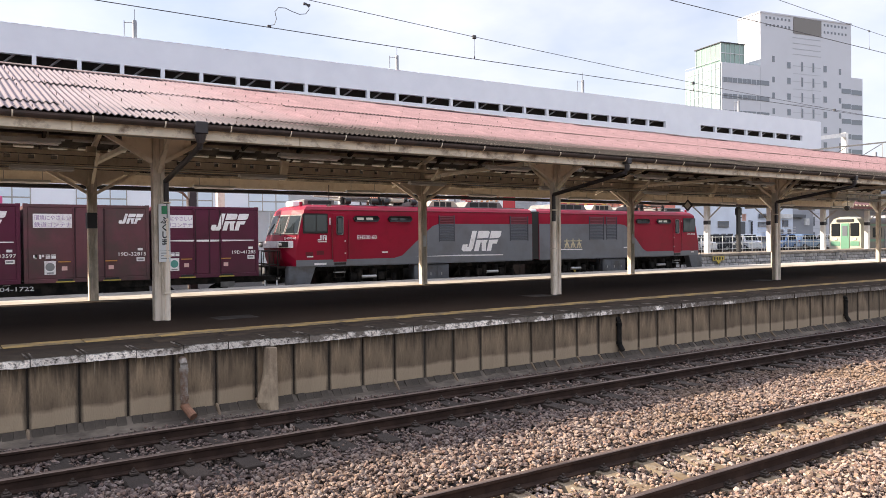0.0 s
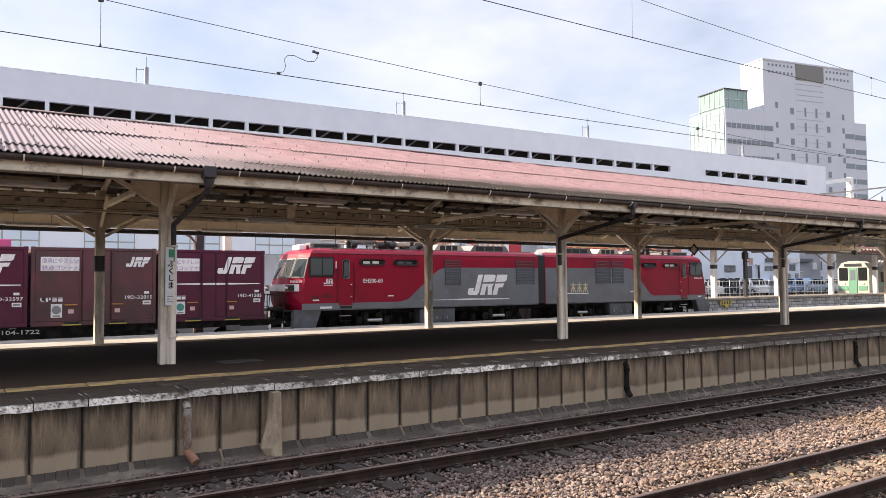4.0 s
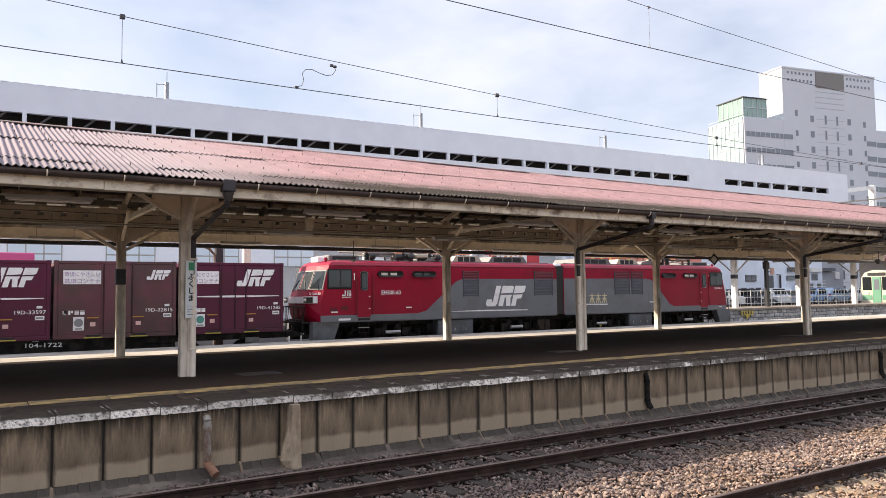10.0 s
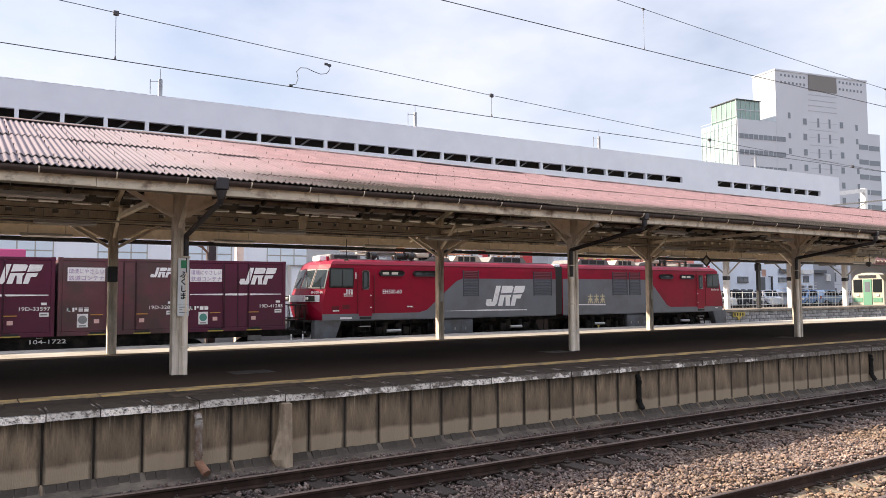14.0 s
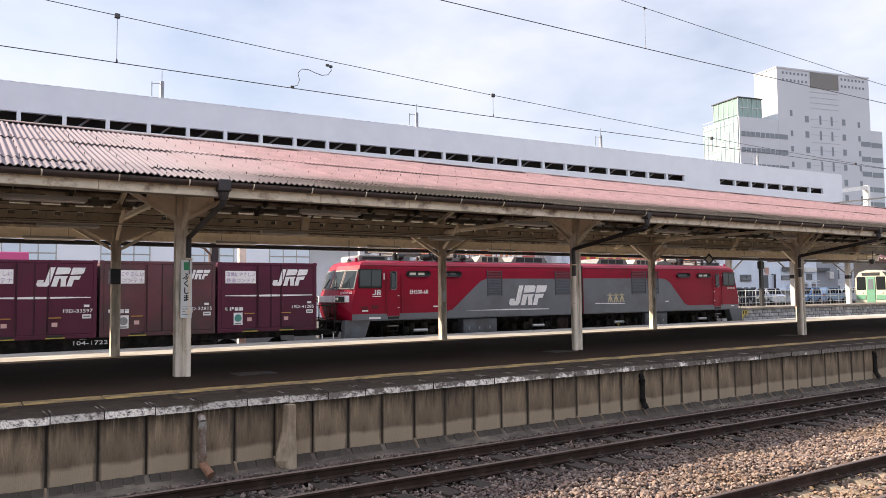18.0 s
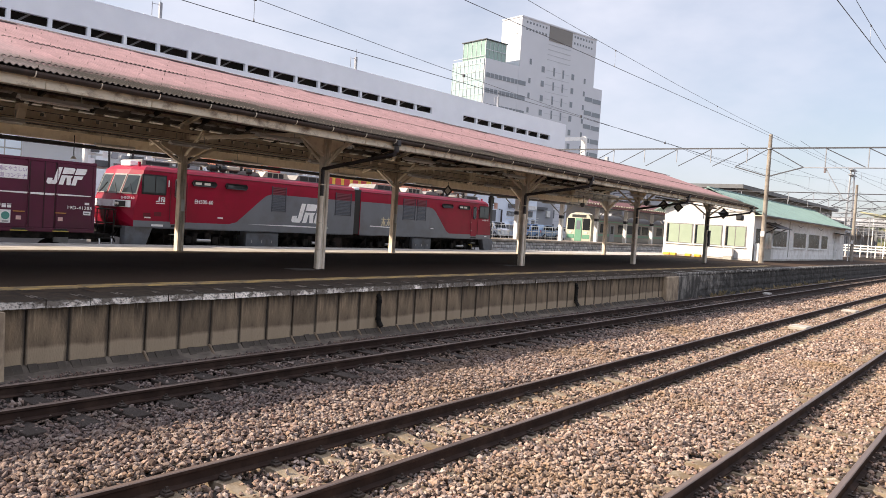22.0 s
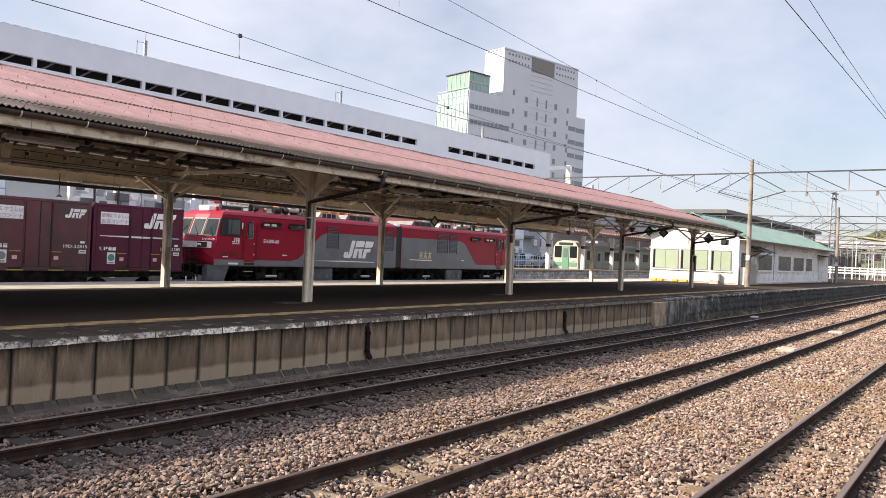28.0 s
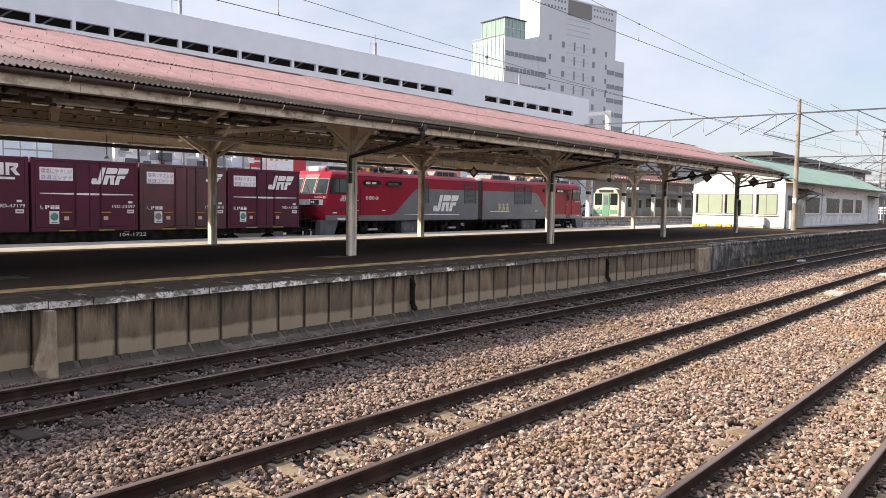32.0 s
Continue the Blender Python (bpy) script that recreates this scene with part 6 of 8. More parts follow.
        for xx in (12.78, 13.50):
            part("grab_rail", TU((X(xx), S - 0.05, 0.75), (X(xx), S - 0.05, 2.3), 0.016, 6), M_LOUVRE_R, t)
        part("white_bar", plate(rect(*rx(12.70, 12.74), 2.1, 2.36), y), M_LOGO, t)
        for z in (0.98, 1.45):
            part("door_tag", plate(rect(*rx(13.33, 13.40), z, z + 0.03), y - 0.004), M_LOGO, t)
        # ladder below the door
        for z in (0.05, 0.25):
            a, b = rx(12.9, 13.35)
            part("step", B(a, b, S - 0.02, S + 0.14, z, z + 0.03), M_STEEL if z > 0.2 else M_BOGIE, t)
        for xx in (12.92, 13.33):
            part("step_hanger", TU((X(xx), S + 0.02, 0.03), (X(xx), S + 0.02, 0.53), 0.018, 6), M_BOGIE, t)
        # pair of ventilator windows
        for p0, p1 in ((13.72, 14.86), (15.28, 16.40)) if e == 0 else ((13.68, 14.76), (15.35, 16.36)):
            a, b = rx(p0, p1)
            v = part("vent_window", B(a, b, y - 0.010, y + 0.01, 2.22, 2.45, 0.09), M_INK, t, "dark rounded ventilator window")
            for q in (0.26, 0.62):
                a2 = a + (b - a) * q
                part("pane", B(a2 - 0.13, a2 + 0.16, y - 0.014, y - 0.008, 2.27, 2.40), M_LAMP if p0 < 14 else M_GLASSCAB, v)
        # boxes on the cab roof
        a, b = rx(11.95, 13.25)
        ac = part("roof_unit", B(a, b, TRAIN_Y - 0.75, TRAIN_Y + 0.75, 2.86, 3.09, 0.03), M_ROOFGEAR, t, "grey air-conditioning unit")
        a, b = rx(12.1, 13.1)
        part("grille", B(a, b, TRAIN_Y - 0.765, TRAIN_Y - 0.74, 2.92, 3.04), M_INK, ac)
        a, b = rx(11.55, 11.95)
        part("horn_cover", B(a, b, TRAIN_Y - 0.6, TRAIN_Y + 0.1, 2.80, 3.02, 0.03), M_LOGO, t, "white roof box")
        part("beacon", TU((X(11.75), S + 0.5, 2.8), (X(11.75), S + 0.5, 2.98), 0.06, 8), M_LOCORED, t)
        # folded pantograph: base frame, insulators, arms and head
        px = 14.6
        pg = part("pantograph", B(*rx(px - 0.9, px + 0.9), TRAIN_Y - 0.6, TRAIN_Y - 0.52, 3.12, 3.18), M_ROOFGEAR, t, "folded pantograph")
        part("base_bar", B(*rx(px - 0.9, px + 0.9), TRAIN_Y + 0.52, TRAIN_Y + 0.6, 3.12, 3.18), M_ROOFGEAR, pg)
        for xx in (px - 0.85, px + 0.85):
            part("base_bar", B(*rx(xx - 0.04, xx + 0.04), TRAIN_Y - 0.6, TRAIN_Y + 0.6, 3.12, 3.18), M_ROOFGEAR, pg)
            for yy in (-0.56, 0.56):
                bm = bmesh.new()
                for q in range(4):
                    tube(bm, (X(xx), TRAIN_Y + yy, 2.90 + q * 0.055), (X(xx), TRAIN_Y + yy, 2.93 + q * 0.055), 0.075, 10)
                tube(bm, (X(xx), TRAIN_Y + yy, 2.88), (X(xx), TRAIN_Y + yy, 3.12), 0.045, 8)
                part("insulator", bm, M_CERAMIC, pg)
        for a, b, r in (((px + 0.8, -0.3, 3.2), (px - 0.9, -0.2, 3.36), 0.035), ((px + 0.8, 0.3, 3.2), (px - 0.9, 0.2, 3.36), 0.035), ((px - 0.9, -0.35, 3.36), (px + 0.9, -0.35, 3.44), 0.025), ((px - 0.9, 0.35, 3.36), (px + 0.9, 0.35, 3.44), 0.025), ((px - 0.95, -0.4, 3.36), (px - 0.95, 0.4, 3.36), 0.03)):
            part("arm", TU((X(a[0]), TRAIN_Y + a[1], a[2]), (X(b[0]), TRAIN_Y + b[1], b[2]), r, 8), M_COPPER if r < 0.03 else M_ROOFGEAR, pg)
        for xx in (px + 0.75, px + 1.05):
            bm = bmesh.new()
            tube(bm, (X(xx), TRAIN_Y - 0.55, 3.47), (X(xx), TRAIN_Y + 0.55, 3.47), 0.028, 8)
            for s in (-1, 1):
                tube(bm, (X(xx), TRAIN_Y + s * 0.55, 3.47), (X(xx), TRAIN_Y + s * 0.85, 3.30), 0.024, 8)
            part("contact_strip", bm, M_ROOFGEAR, pg)
        for q in range(3):
            part("spring", TU((X(px - 0.4 + 0.4 * q), TRAIN_Y - 0.25, 3.2), (X(px + 0.1 + 0.4 * q), TRAIN_Y - 0.25, 3.24), 0.05, 8), M_ROOFGEAR, pg)
        # heavier gear round the pantograph: breaker drum, surge arresters, cross bars, dome
        part("breaker_case", B(*rx(15.75, 16.35), TRAIN_Y - 0.95, TRAIN_Y - 0.35, 3.02, 3.2, 0.04), M_TAN, t, "cream circuit breaker case")
        for xx in (13.55, 15.2, 15.6, 16.0, 16.5):
            bm = bmesh.new()
            for q in range(5):
                tube(bm, (X(xx), TRAIN_Y - 0.8, 2.90 + q * 0.06), (X(xx), TRAIN_Y - 0.8, 2.935 + q * 0.06), 0.105, 10)
            tube(bm, (X(xx), TRAIN_Y - 0.8, 2.86), (X(xx), TRAIN_Y - 0.8, 3.24), 0.06, 8)
            part("surge_arrester", bm, M_INK, t, "black ribbed insulator")
        for k, (x0, x1, zz, m, r) in enumerate(((13.4, 15.3, 3.24, M_TAN, 0.035), (13.7, 15.9, 3.16, M_ROOFGEAR, 0.05), (14.9, 16.7, 3.28, M_LOGO, 0.02), (14.3, 16.4, 3.2, M_COPPER, 0.03))):
            part("cross_bar", TU((X(x0), TRAIN_Y - 0.9 + 0.1 * k, zz), (X(x1), TRAIN_Y - 0.7 + 0.1 * k, zz + 0.05), r, 8), m, t)
        for k in range(4):
            part("cross_bar", TU((X(14.75 + 0.1 * k), TRAIN_Y - 1.0, 3.18), (X(14.9 + 0.1 * k), TRAIN_Y - 0.5, 3.34), 0.018, 6), M_COPPER, t)
        # linkages and drums packed round the pantograph
        lr = random.Random(31 + e)
        for k in range(26 if e == 0 else 8):
            x0 = lr.uniform(13.3, 16.6)
            y0, z0 = TRAIN_Y + lr.uniform(-1.0, -0.1), lr.uniform(3.04, 3.42)
            x1 = x0 + lr.uniform(0.25, 1.3) * lr.choice((-1, 1))
            part("linkage", TU((X(x0), y0, z0), (X(x1), y0 + lr.uniform(-.2, .2), min(3.46, z0 + lr.uniform(-.08, .12))), lr.choice((0.016, 0.022, 0.03)), 6), lr.choice((M_TAN, M_TAN, M_ROOFGEAR, M_INK, M_CERAMIC)), t)
        for xx, w in ((13.7, 0.24), (14.9, 0.3), (15.45, 0.22), (16.75, 0.26)) if e == 0 else ():
            bm = bmesh.new()
            tube(bm, (X(xx - w / 2), TRAIN_Y - 0.95, 3.05), (X(xx + w / 2), TRAIN_Y - 0.95, 3.05), 0.13, 12)
            tube(bm, (X(xx), TRAIN_Y - 0.95, 2.86), (X(xx), TRAIN_Y - 0.95, 3.0), 0.07, 8)
            part("motor_drum", bm, M_INK, t, "black drum on the roof")
        a, b = rx(16.2, 17.4)
        bm = bmesh.new()
        prism(bm, [(a, 2.88), (b, 2.88), (b - 0.1, 3.02), ((a + b) / 2, 3.1), (a + 0.1, 3.02)], "y", TRAIN_Y - 1.0, TRAIN_Y + 0.6)
        part("dome", bm, M_ROOFGEAR, t, "low grey roof dome")
        # bus bars on standing insulators
        for k in range(7):
            xx = 15.9 + 0.45 * k
            bm = bmesh.new()
            tube(bm, (X(xx), TRAIN_Y - 0.2, 2.9), (X(xx), TRAIN_Y - 0.2, 3.22), 0.03, 8)
            for q in range(4):
                tube(bm, (X(xx), TRAIN_Y - 0.2, 2.93 + q * 0.06), (X(xx), TRAIN_Y - 0.2, 2.955 + q * 0.06), 0.06, 10)
            part("standing_insulator", bm, M_CERAMIC, t)
        part("bus_bar", TU((X(15.6), TRAIN_Y - 0.2, 3.25), (X(19.0), TRAIN_Y - 0.2, 3.25), 0.02, 6), M_COPPER, t, "copper bus bar")
        bm = bmesh.new()
        for q in range(6):
            tube(bm, (X(16.2 + 0.3 * q), TRAIN_Y - 0.5 + 0.1 * q, 3.24), (X(16.6 + 0.3 * q), TRAIN_Y - 0.2, 3.38 - 0.03 * q), 0.016, 5)
        part("jumper_leads", bm, M_WIRE, t)
        # roof hatches
        for k, (p0, p1, m) in enumerate(((17.5, 19.1, M_TAN), (19.4, 21.6, M_ROOFGEAR))):
            a, b = rx(p0, p1)
            bm = bmesh.new()
            prism(bm, [(a, 2.86), (b, 2.86), (b - 0.22, 3.14), (a + 0.22, 3.14)], "y", S + 0.45, S + 2.35)
            h = part("roof_hatch", bm, m, t, "pitched roof hatch")
            for q in range(3):
                a3 = a + 0.32 + (b - a - 0.64) * q / 3
                part("hatch_grille", PR([(S + 0.44, 2.9), (S + 0.44, 3.1), (S + 0.452, 3.1), (S + 0.452, 2.9)], "x", a3, a3 + (b - a - 0.64) / 3 - 0.06), M_INK, h)
        a, b = rx(19.6, 21.4)
        part("roof_rail", TU((a, S + 0.5, 3.2), (b, S + 0.5, 3.2), 0.015, 6), M_TAN, t)
    # louvres
    louvre(t, 17.77, 18.54, 1.42, 2.49, 2.15, True)
    louvre(t, 21.62, 22.66, 1.42, 2.49, 2.15, True)
    louvre(t, 26.60, 27.58, 1.42, 2.53, 2.17, True)
    louvre(t, 27.76, 28.50, 1.42, 2.53, 2.17, True)
    # markings on the flank
    y = S - 0.009
    for sh in logo_shapes(18.93, 0.97, 2.2, 0.88):
        part("mark", plate(sh, y), M_LOGO, t, "slanting white company mark")
    part("stripe", plate([(16.55, 0.795), (18.9, 0.77), (21.2, 0.765), (21.2, 0.80), (18.9, 0.83)], y), M_LOGO, t, "white tapering stripe")
    text("number", "EH500-60", 0.23, 13.88, y, 1.53, M_LOGO, t, "white number", width=0.86)
    text("number", "EH500-60", 0.13, 34.02, y, 1.62, M_LOGO, t, "small white number", width=0.62)
    for a, b, c0, c1 in ((0, 0.16, 0, 0.2), (0.11, 0.16, 0, 1), (0.2, 0.26, 0, 1), (0.2, 0.38, 0.82, 1), (0.32, 0.38, 0.4, 1), (0.2, 0.38, 0.4, 0.55), (0.3, 0.38, 0, 0.4)):
        part("mark", plate(rect(12.2 + a, 12.2 + b, 1.5 + 0.2 * c0, 1.5 + 0.2 * c1), y), M_LOGO, t)
    part("mark_underline", plate(rect(12.2, 12.58, 1.43, 1.46), y), M_LOGO, t)
    # gilt nickname marking as plain strokes over a bar
    for k in range(3):
        x = 24.92 + 0.40 * k
        for q, sh in enumerate((rect(x, x + 0.34, 1.34, 1.385), rect(x + 0.145, x + 0.195, 1.02, 1.47), rect(x + 0.03, x + 0.31, 1.19, 1.235), [(x - 0.01, 1.01), (x + 0.05, 1.01), (x + 0.20, 1.33), (x + 0.14, 1.33)], [(x + 0.35, 1.01), (x + 0.29, 1.01), (x + 0.14, 1.33), (x + 0.20, 1.33)])):
            part("gilt_mark", plate(sh, y - 0.001 * q), M_GOLD, t, "gilt marking")
    part("gilt_underline", plate([(24.1, 0.95), (26.1, 0.92), (26.12, 0.97), (24.1, 1.0)], y), M_LOGO, t)
    part("small_plate", plate(rect(12.05, 12.55, 0.56, 0.64), y), M_LOGO, t)
    for x, z in ((11.75, 0.86), (15.0, 0.98), (29.0, 0.98), (34.3, 0.66)):
        part("small_print", plate(rect(x, x + 0.26, z, z + 0.05), y), M_LOGO, t)
    for x, z in ((21.5, 0.62), (11.7, 0.9), (12.15, 0.95)):
        part("hatch_line", plate(rect(x, x + 0.3, z, z + 0.16), y + 0.003), M_LOCOGREY if x > 20 else M_LOUVRE_R, t)
    # bogies and underfloor gear
    for xc in (14.4, 20.6, 25.7, 31.9):
        b = part("bogie", PR([(xc - 1.95, -0.18), (xc - 1.1, -0.05), (xc - 0.5, -0.2), (xc + 0.5, -0.2), (xc + 1.1, -0.05), (xc + 1.95, -0.18), (xc + 1.95, -0.36), (xc - 1.95, -0.36)], "y", S + 0.18, S + 0.32), M_BOGIE, t, "black bogie side frame")
        for s in (-1.25, 1.25):
            wheelset(t, xc + s, S + 0.62, RAIL_Z + 0.56, 0.56)
            part("axle_box", B(xc + s - 0.2, xc + s + 0.2, S + 0.06, S + 0.3, -0.5, -0.16, 0.04), M_BOGIE, b)
            part("axle_spring", TU((xc + s, S + 0.2, -0.15), (xc + s, S + 0.2, 0.14), 0.10, 12), M_BOGIE, b)
            part("brake_unit", B(xc + s * 0.5 - 0.14, xc + s * 0.5 + 0.14, S + 0.1, S + 0.3, -0.1, 0.22, 0.03), M_BOGIE, b)
        for s in (-0.32, 0.32):
            part("bolster_spring", TU((xc + s, S + 0.24, -0.18), (xc + s, S + 0.24, 0.36), 0.15, 12), M_BOGIE, b)
        part("brake_cylinder", TU((xc - 0.3, S + 0.08, 0.05), (xc + 0.35, S + 0.08, 0.05), 0.07, 10), M_STEEL, b)
        for s in (-1.75, -0.75, 0.85, 1.7):
            part("sand_pipe", TU((xc + s, S + 0.12, 0.5), (xc + s * 0.97, S + 0.12, -0.35), 0.022, 6), M_BOGIE, b)
    for x0, x1 in ((16.55, 18.3), (27.6, 29.2)):
        u = part("underfloor_box", B(x0, x1, S + 0.05, S + 2.6, -0.38, 0.46, 0.03), M_LOCOSKIRT, t, "grey underfloor equipment box")
        n = 3
        for k in range(n):
            a = x0 + 0.06 + (x1 - x0 - 0.12) * k / n
            part("access_door", B(a, a + (x1 - x0) / n - 0.1, S + 0.035, S + 0.055, -0.3, 0.38, 0.01), M_LOCOSKIRT, u)
            part("catch", B(a + 0.18, a + 0.22, S + 0.02, S + 0.04, 0.0, 0.12), M_STEEL, u)
    part("underframe", B(12.0, 34.2, S + 0.5, S + 2.4, 0.30, 0.52), M_BOGIE, t)
    for x0, x1 in ((12.6, 22.6), (24.0, 33.6)):
        part("motor_case", B(x0, x1, TRAIN_Y - 0.45, TRAIN_Y + 0.45, -0.66, 0.32, 0.05), M_BOGIE, t, "black traction motors and gear")
    part("yellow_marker", plate([(25.55, -0.02), (25.65, -0.16), (25.75, -0.02)], S + 0.05), M_YELLOWBAR, t)
    MOVERS.append(t)


rolling_stock()
locomotive()


# ---- the platform building, masts and wires ----
HX0, HX1, HY0, HY1 = 56.2, 90.6, 15.55, 22.1


def window_unit(parent, x0, x1, z0, z1, y, panes, glassm, depth=0.05):
    """A framed window in a wall that faces -y."""
    w = part("window", B(x0 - 0.06, x1 + 0.06, y - 0.03, y + 0.03, z0 - 0.06, z1 + 0.06), M_WHITE, parent)
    n = panes
    for i in range(n):
        a = x0 + (x1 - x0) * i / n + 0.03
        b = x0 + (x1 - x0) * (i + 1) / n - 0.03
        part("pane", B(a, b, y - 0.04, y - 0.02, z0 + 0.03, z1 - 0.03), glassm, w)
    part("sill", B(x0 - 0.1, x1 + 0.1, y - 0.10, y, z0 - 0.11, z0 - 0.06), M_WHITE, w)


def hut():
    h = thing("platform_building", "long white weatherboarded building with a pale green metal roof", "building", (HX0, 19, 0))
    part("wall_core", B(HX0 + 0.03, HX1 - 0.03, HY0 + 0.03, HY1 - 0.03, 0, 3.35), M_SIDING, h)
    rng = random.Random(8)
    z = 0.12
    sm = None
    while z < 3.45:
        part("weatherboard", PR([(HY0 + 0.03, z + 0.19), (HY0 + 0.016, z + 0.19), (HY0 - 0.004, z), (HY0 + 0.03, z)], "x", HX0, HX1), M_SIDING, h)
        z += 0.19
    part("plinth", B(HX0 - 0.02, HX1, HY0 - 0.02, HY1 + 0.02, 0, 0.12), M_PALECONC, h)
    # front gable, facing along the platform
    yc = (HY0 + HY1) / 2
    part("front_wall", PR([(HY0, 0.1), (HY1, 0.1), (HY1, 3.5), (yc, 5.05), (HY0, 3.5)], "x", HX0 - 0.02, HX0 + 0.12), M_SIDINGFRONT, h, "plain white front wall")
    for y in (HY0 + 0.03, HY1 - 0.03, 18.9, 17.5 - 0.2):
        part("cover_strip", B(HX0 - 0.035, HX0 - 0.018, y - 0.03, y + 0.03, 0.1, 3.4), M_WHITE, h)
    for y0, y1 in ((19.93, 21.85), (17.75, 19.68), (16.05, 17.42)):
        w = part("window", B(HX0 - 0.05, HX0 + 0.02, y0 - 0.06, y1 + 0.06, 0.96, 2.46), M_ROOFGEAR, h, "sliding window with pale green blinds")
        ym = (y0 + y1) / 2
        part("pane", B(HX0 - 0.062, HX0 - 0.045, y0, ym - 0.03, 1.02, 2.40), M_BLIND, w)
        part("pane", B(HX0 - 0.062, HX0 - 0.045, ym + 0.03, y1 - 0.16, 1.02, 2.40), M_BLIND, w)
        part("unshaded_strip", B(HX0 - 0.060, HX0 - 0.046, y1 - 0.15, y1, 1.02, 2.40), M_GLASSDARK, w)
        part("sill", B(HX0 - 0.12, HX0 - 0.02, y0 - 0.1, y1 + 0.1, 0.89, 0.96), M_WHITE, w)
    part("vent_pipe", TU((HX0 - 0.06, 19.2, 2.9), (HX0 - 0.06, 19.2, 3.3), 0.04, 8), M_WHITE, h)
    part("corner_downpipe", TU((HX0 - 0.05, HY0 - 0.05, 0.05), (HX0 - 0.05, HY0 - 0.05, 3.35), 0.05, 8), M_WHITE, h)
    # pitched roof of ribbed metal
    for s in (0, 1):
        y0, y1 = (HY0 - 0.75, yc) if not s else (HY1 + 0.75, yc)
        z0, z1 = 3.30, 5.15
        part("roof_slope", PR([(y0, z0), (y1, z1), (y1, z1 + 0.06), (y0, z0 + 0.06)], "x", HX0 - 0.5, HX1 + 0.6), M_GREENROOF, h, "pale green metal roof")
        if not s:
            x = HX0 - 0.5
            while x < HX1 + 0.6:
                part("roof_seam", BA((x, y0, z0 + 0.075), (x, y1, z1 + 0.075), 0.025, 0.03), M_GREENROOF, h)
                x += 0.9
    part("ridge", B(HX0 - 0.5, HX1 + 0.6, yc - 0.12, yc + 0.12, 5.17, 5.25, 0.03), M_GREENROOF, h)
    part("eaves_gutter", B(HX0 - 0.5, HX1 + 0.6, HY0 - 0.85, HY0 - 0.74, 3.24, 3.33), M_GUTTER, h)
    part("eaves_board", B(HX0 - 0.4, HX1 + 0.5, HY0 - 0.7, HY0 - 0.02, 3.26, 3.30), M_CREAM, h)
    # side windows, porch and doors
    for x0, x1, n in ((61.7, 65.9, 4), (68.2, 72.7, 4), (73.8, 78.1, 4), (79.2, 81.9, 3)):
        window_unit(h, x0, x1, 1.1, 2.38, HY0, n, M_GLASSDARK)
    window_unit(h, 56.9, 58.4, 1.0, 2.4, HY0, 2, M_GLASSDARK)
    d = part("entrance_door", B(59.3, 61.3, HY0 - 0.04, HY0 + 0.02, 0.05, 2.3), M_GREYPAINT, h, "grey glazed sliding door")
    part("pane", B(59.45, 60.25, HY0 - 0.05, HY0 - 0.035, 0.9, 2.15), M_WINGREY, d)
    part("pane", B(60.4, 61.15, HY0 - 0.05, HY0 - 0.035, 0.9, 2.15), M_WINGREY, d)
    p = part("porch_roof", PR([(HY0 - 0.02, 2.85), (HY0 - 1.25, 2.45), (HY0 - 1.25, 2.52), (HY0 - 0.02, 2.95)], "x", 58.6, 62.1), M_DARKBROWN, h, "small dark porch roof on brackets")
    for x in (58.9, 61.8):
        part("bracket", BA((x, HY0, 2.0), (x, HY0 - 1.0, 2.55), 0.06, 0.06), M_DARKBROWN, p)
        part("bracket_tie", BA((x, HY0 - 0.02, 2.55), (x, HY0 - 1.15, 2.5), 0.05, 0.05), M_DARKBROWN, p)
    d = part("side_door", B(85.3, 86.9, HY0 - 0.04, HY0 + 0.02, 0.05, 2.2), M_WHITE, h, "white side door")
    part("handle", B(86.6, 86.7, HY0 - 0.08, HY0 - 0.03, 1.0, 1.1), M_STEEL, d)
    part("canopy_flap", PR([(HY0, 2.75), (HY0 - 1.0, 2.6), (HY0 - 1.0, 2.66), (HY0, 2.82)], "x", 84.6, 88.6), M_DARKBROWN, h)
    part("canopy_post", TU((88.3, HY0 - 0.85, 0), (88.3, HY0 - 0.85, 2.62), 0.05, 8), M_WHITE, h)
    for x in (63.0, 70.5, 78.6):
        bm = bmesh.new()
        tube(bm, (x - 1.2, HY0 - 0.03, 3.0), (x, HY0 - 0.03, 2.85), 0.02, 6)
        tube(bm, (x, HY0 - 0.03, 2.85), (x + 0.9, HY0 - 0.03, 3.05), 0.02, 6)
        part("service_cable", bm, M_WIRE, h)
    part("conduit", TU((66.6, HY0 - 0.03, 0.3), (66.6, HY0 - 0.03, 3.2), 0.03, 6), M_GREYPAINT, h)
    # things along the front wall
    for i, (y, w) in enumerate(((21.63, 0.5), (21.09, 0.44), (19.96, 0.46), (19.24, 0.46))):
        t = thing("yellow_wheel_stop", "yellow plastic block at the foot of the building", "block", (HX0 - 0.4, y, 0), "yellow blocks")
        part("block", B(HX0 - 0.55, HX0 - 0.25, y - w / 2, y + w / 2, 0, 0.2, 0.04), M_YELLOWBLOCK, t)
    t = thing("air_conditioner", "white outdoor air-conditioning unit by the wall", "air conditioner", (HX0 - 0.3, 17.1, 0.3))
    part("case", B(HX0 - 0.42, HX0 - 0.06, 16.75, 17.45, 0.22, 0.8, 0.03), M_WHITE, t)
    part("stand", B(HX0 - 0.4, HX0 - 0.1, 16.8, 17.4, 0, 0.22), M_GREYPAINT, t)
    t = thing("fire_hydrant_cabinet", "white cabinet beside the corner of the building", "cabinet", (HX0 - 0.3, HY0 - 0.3, 0))
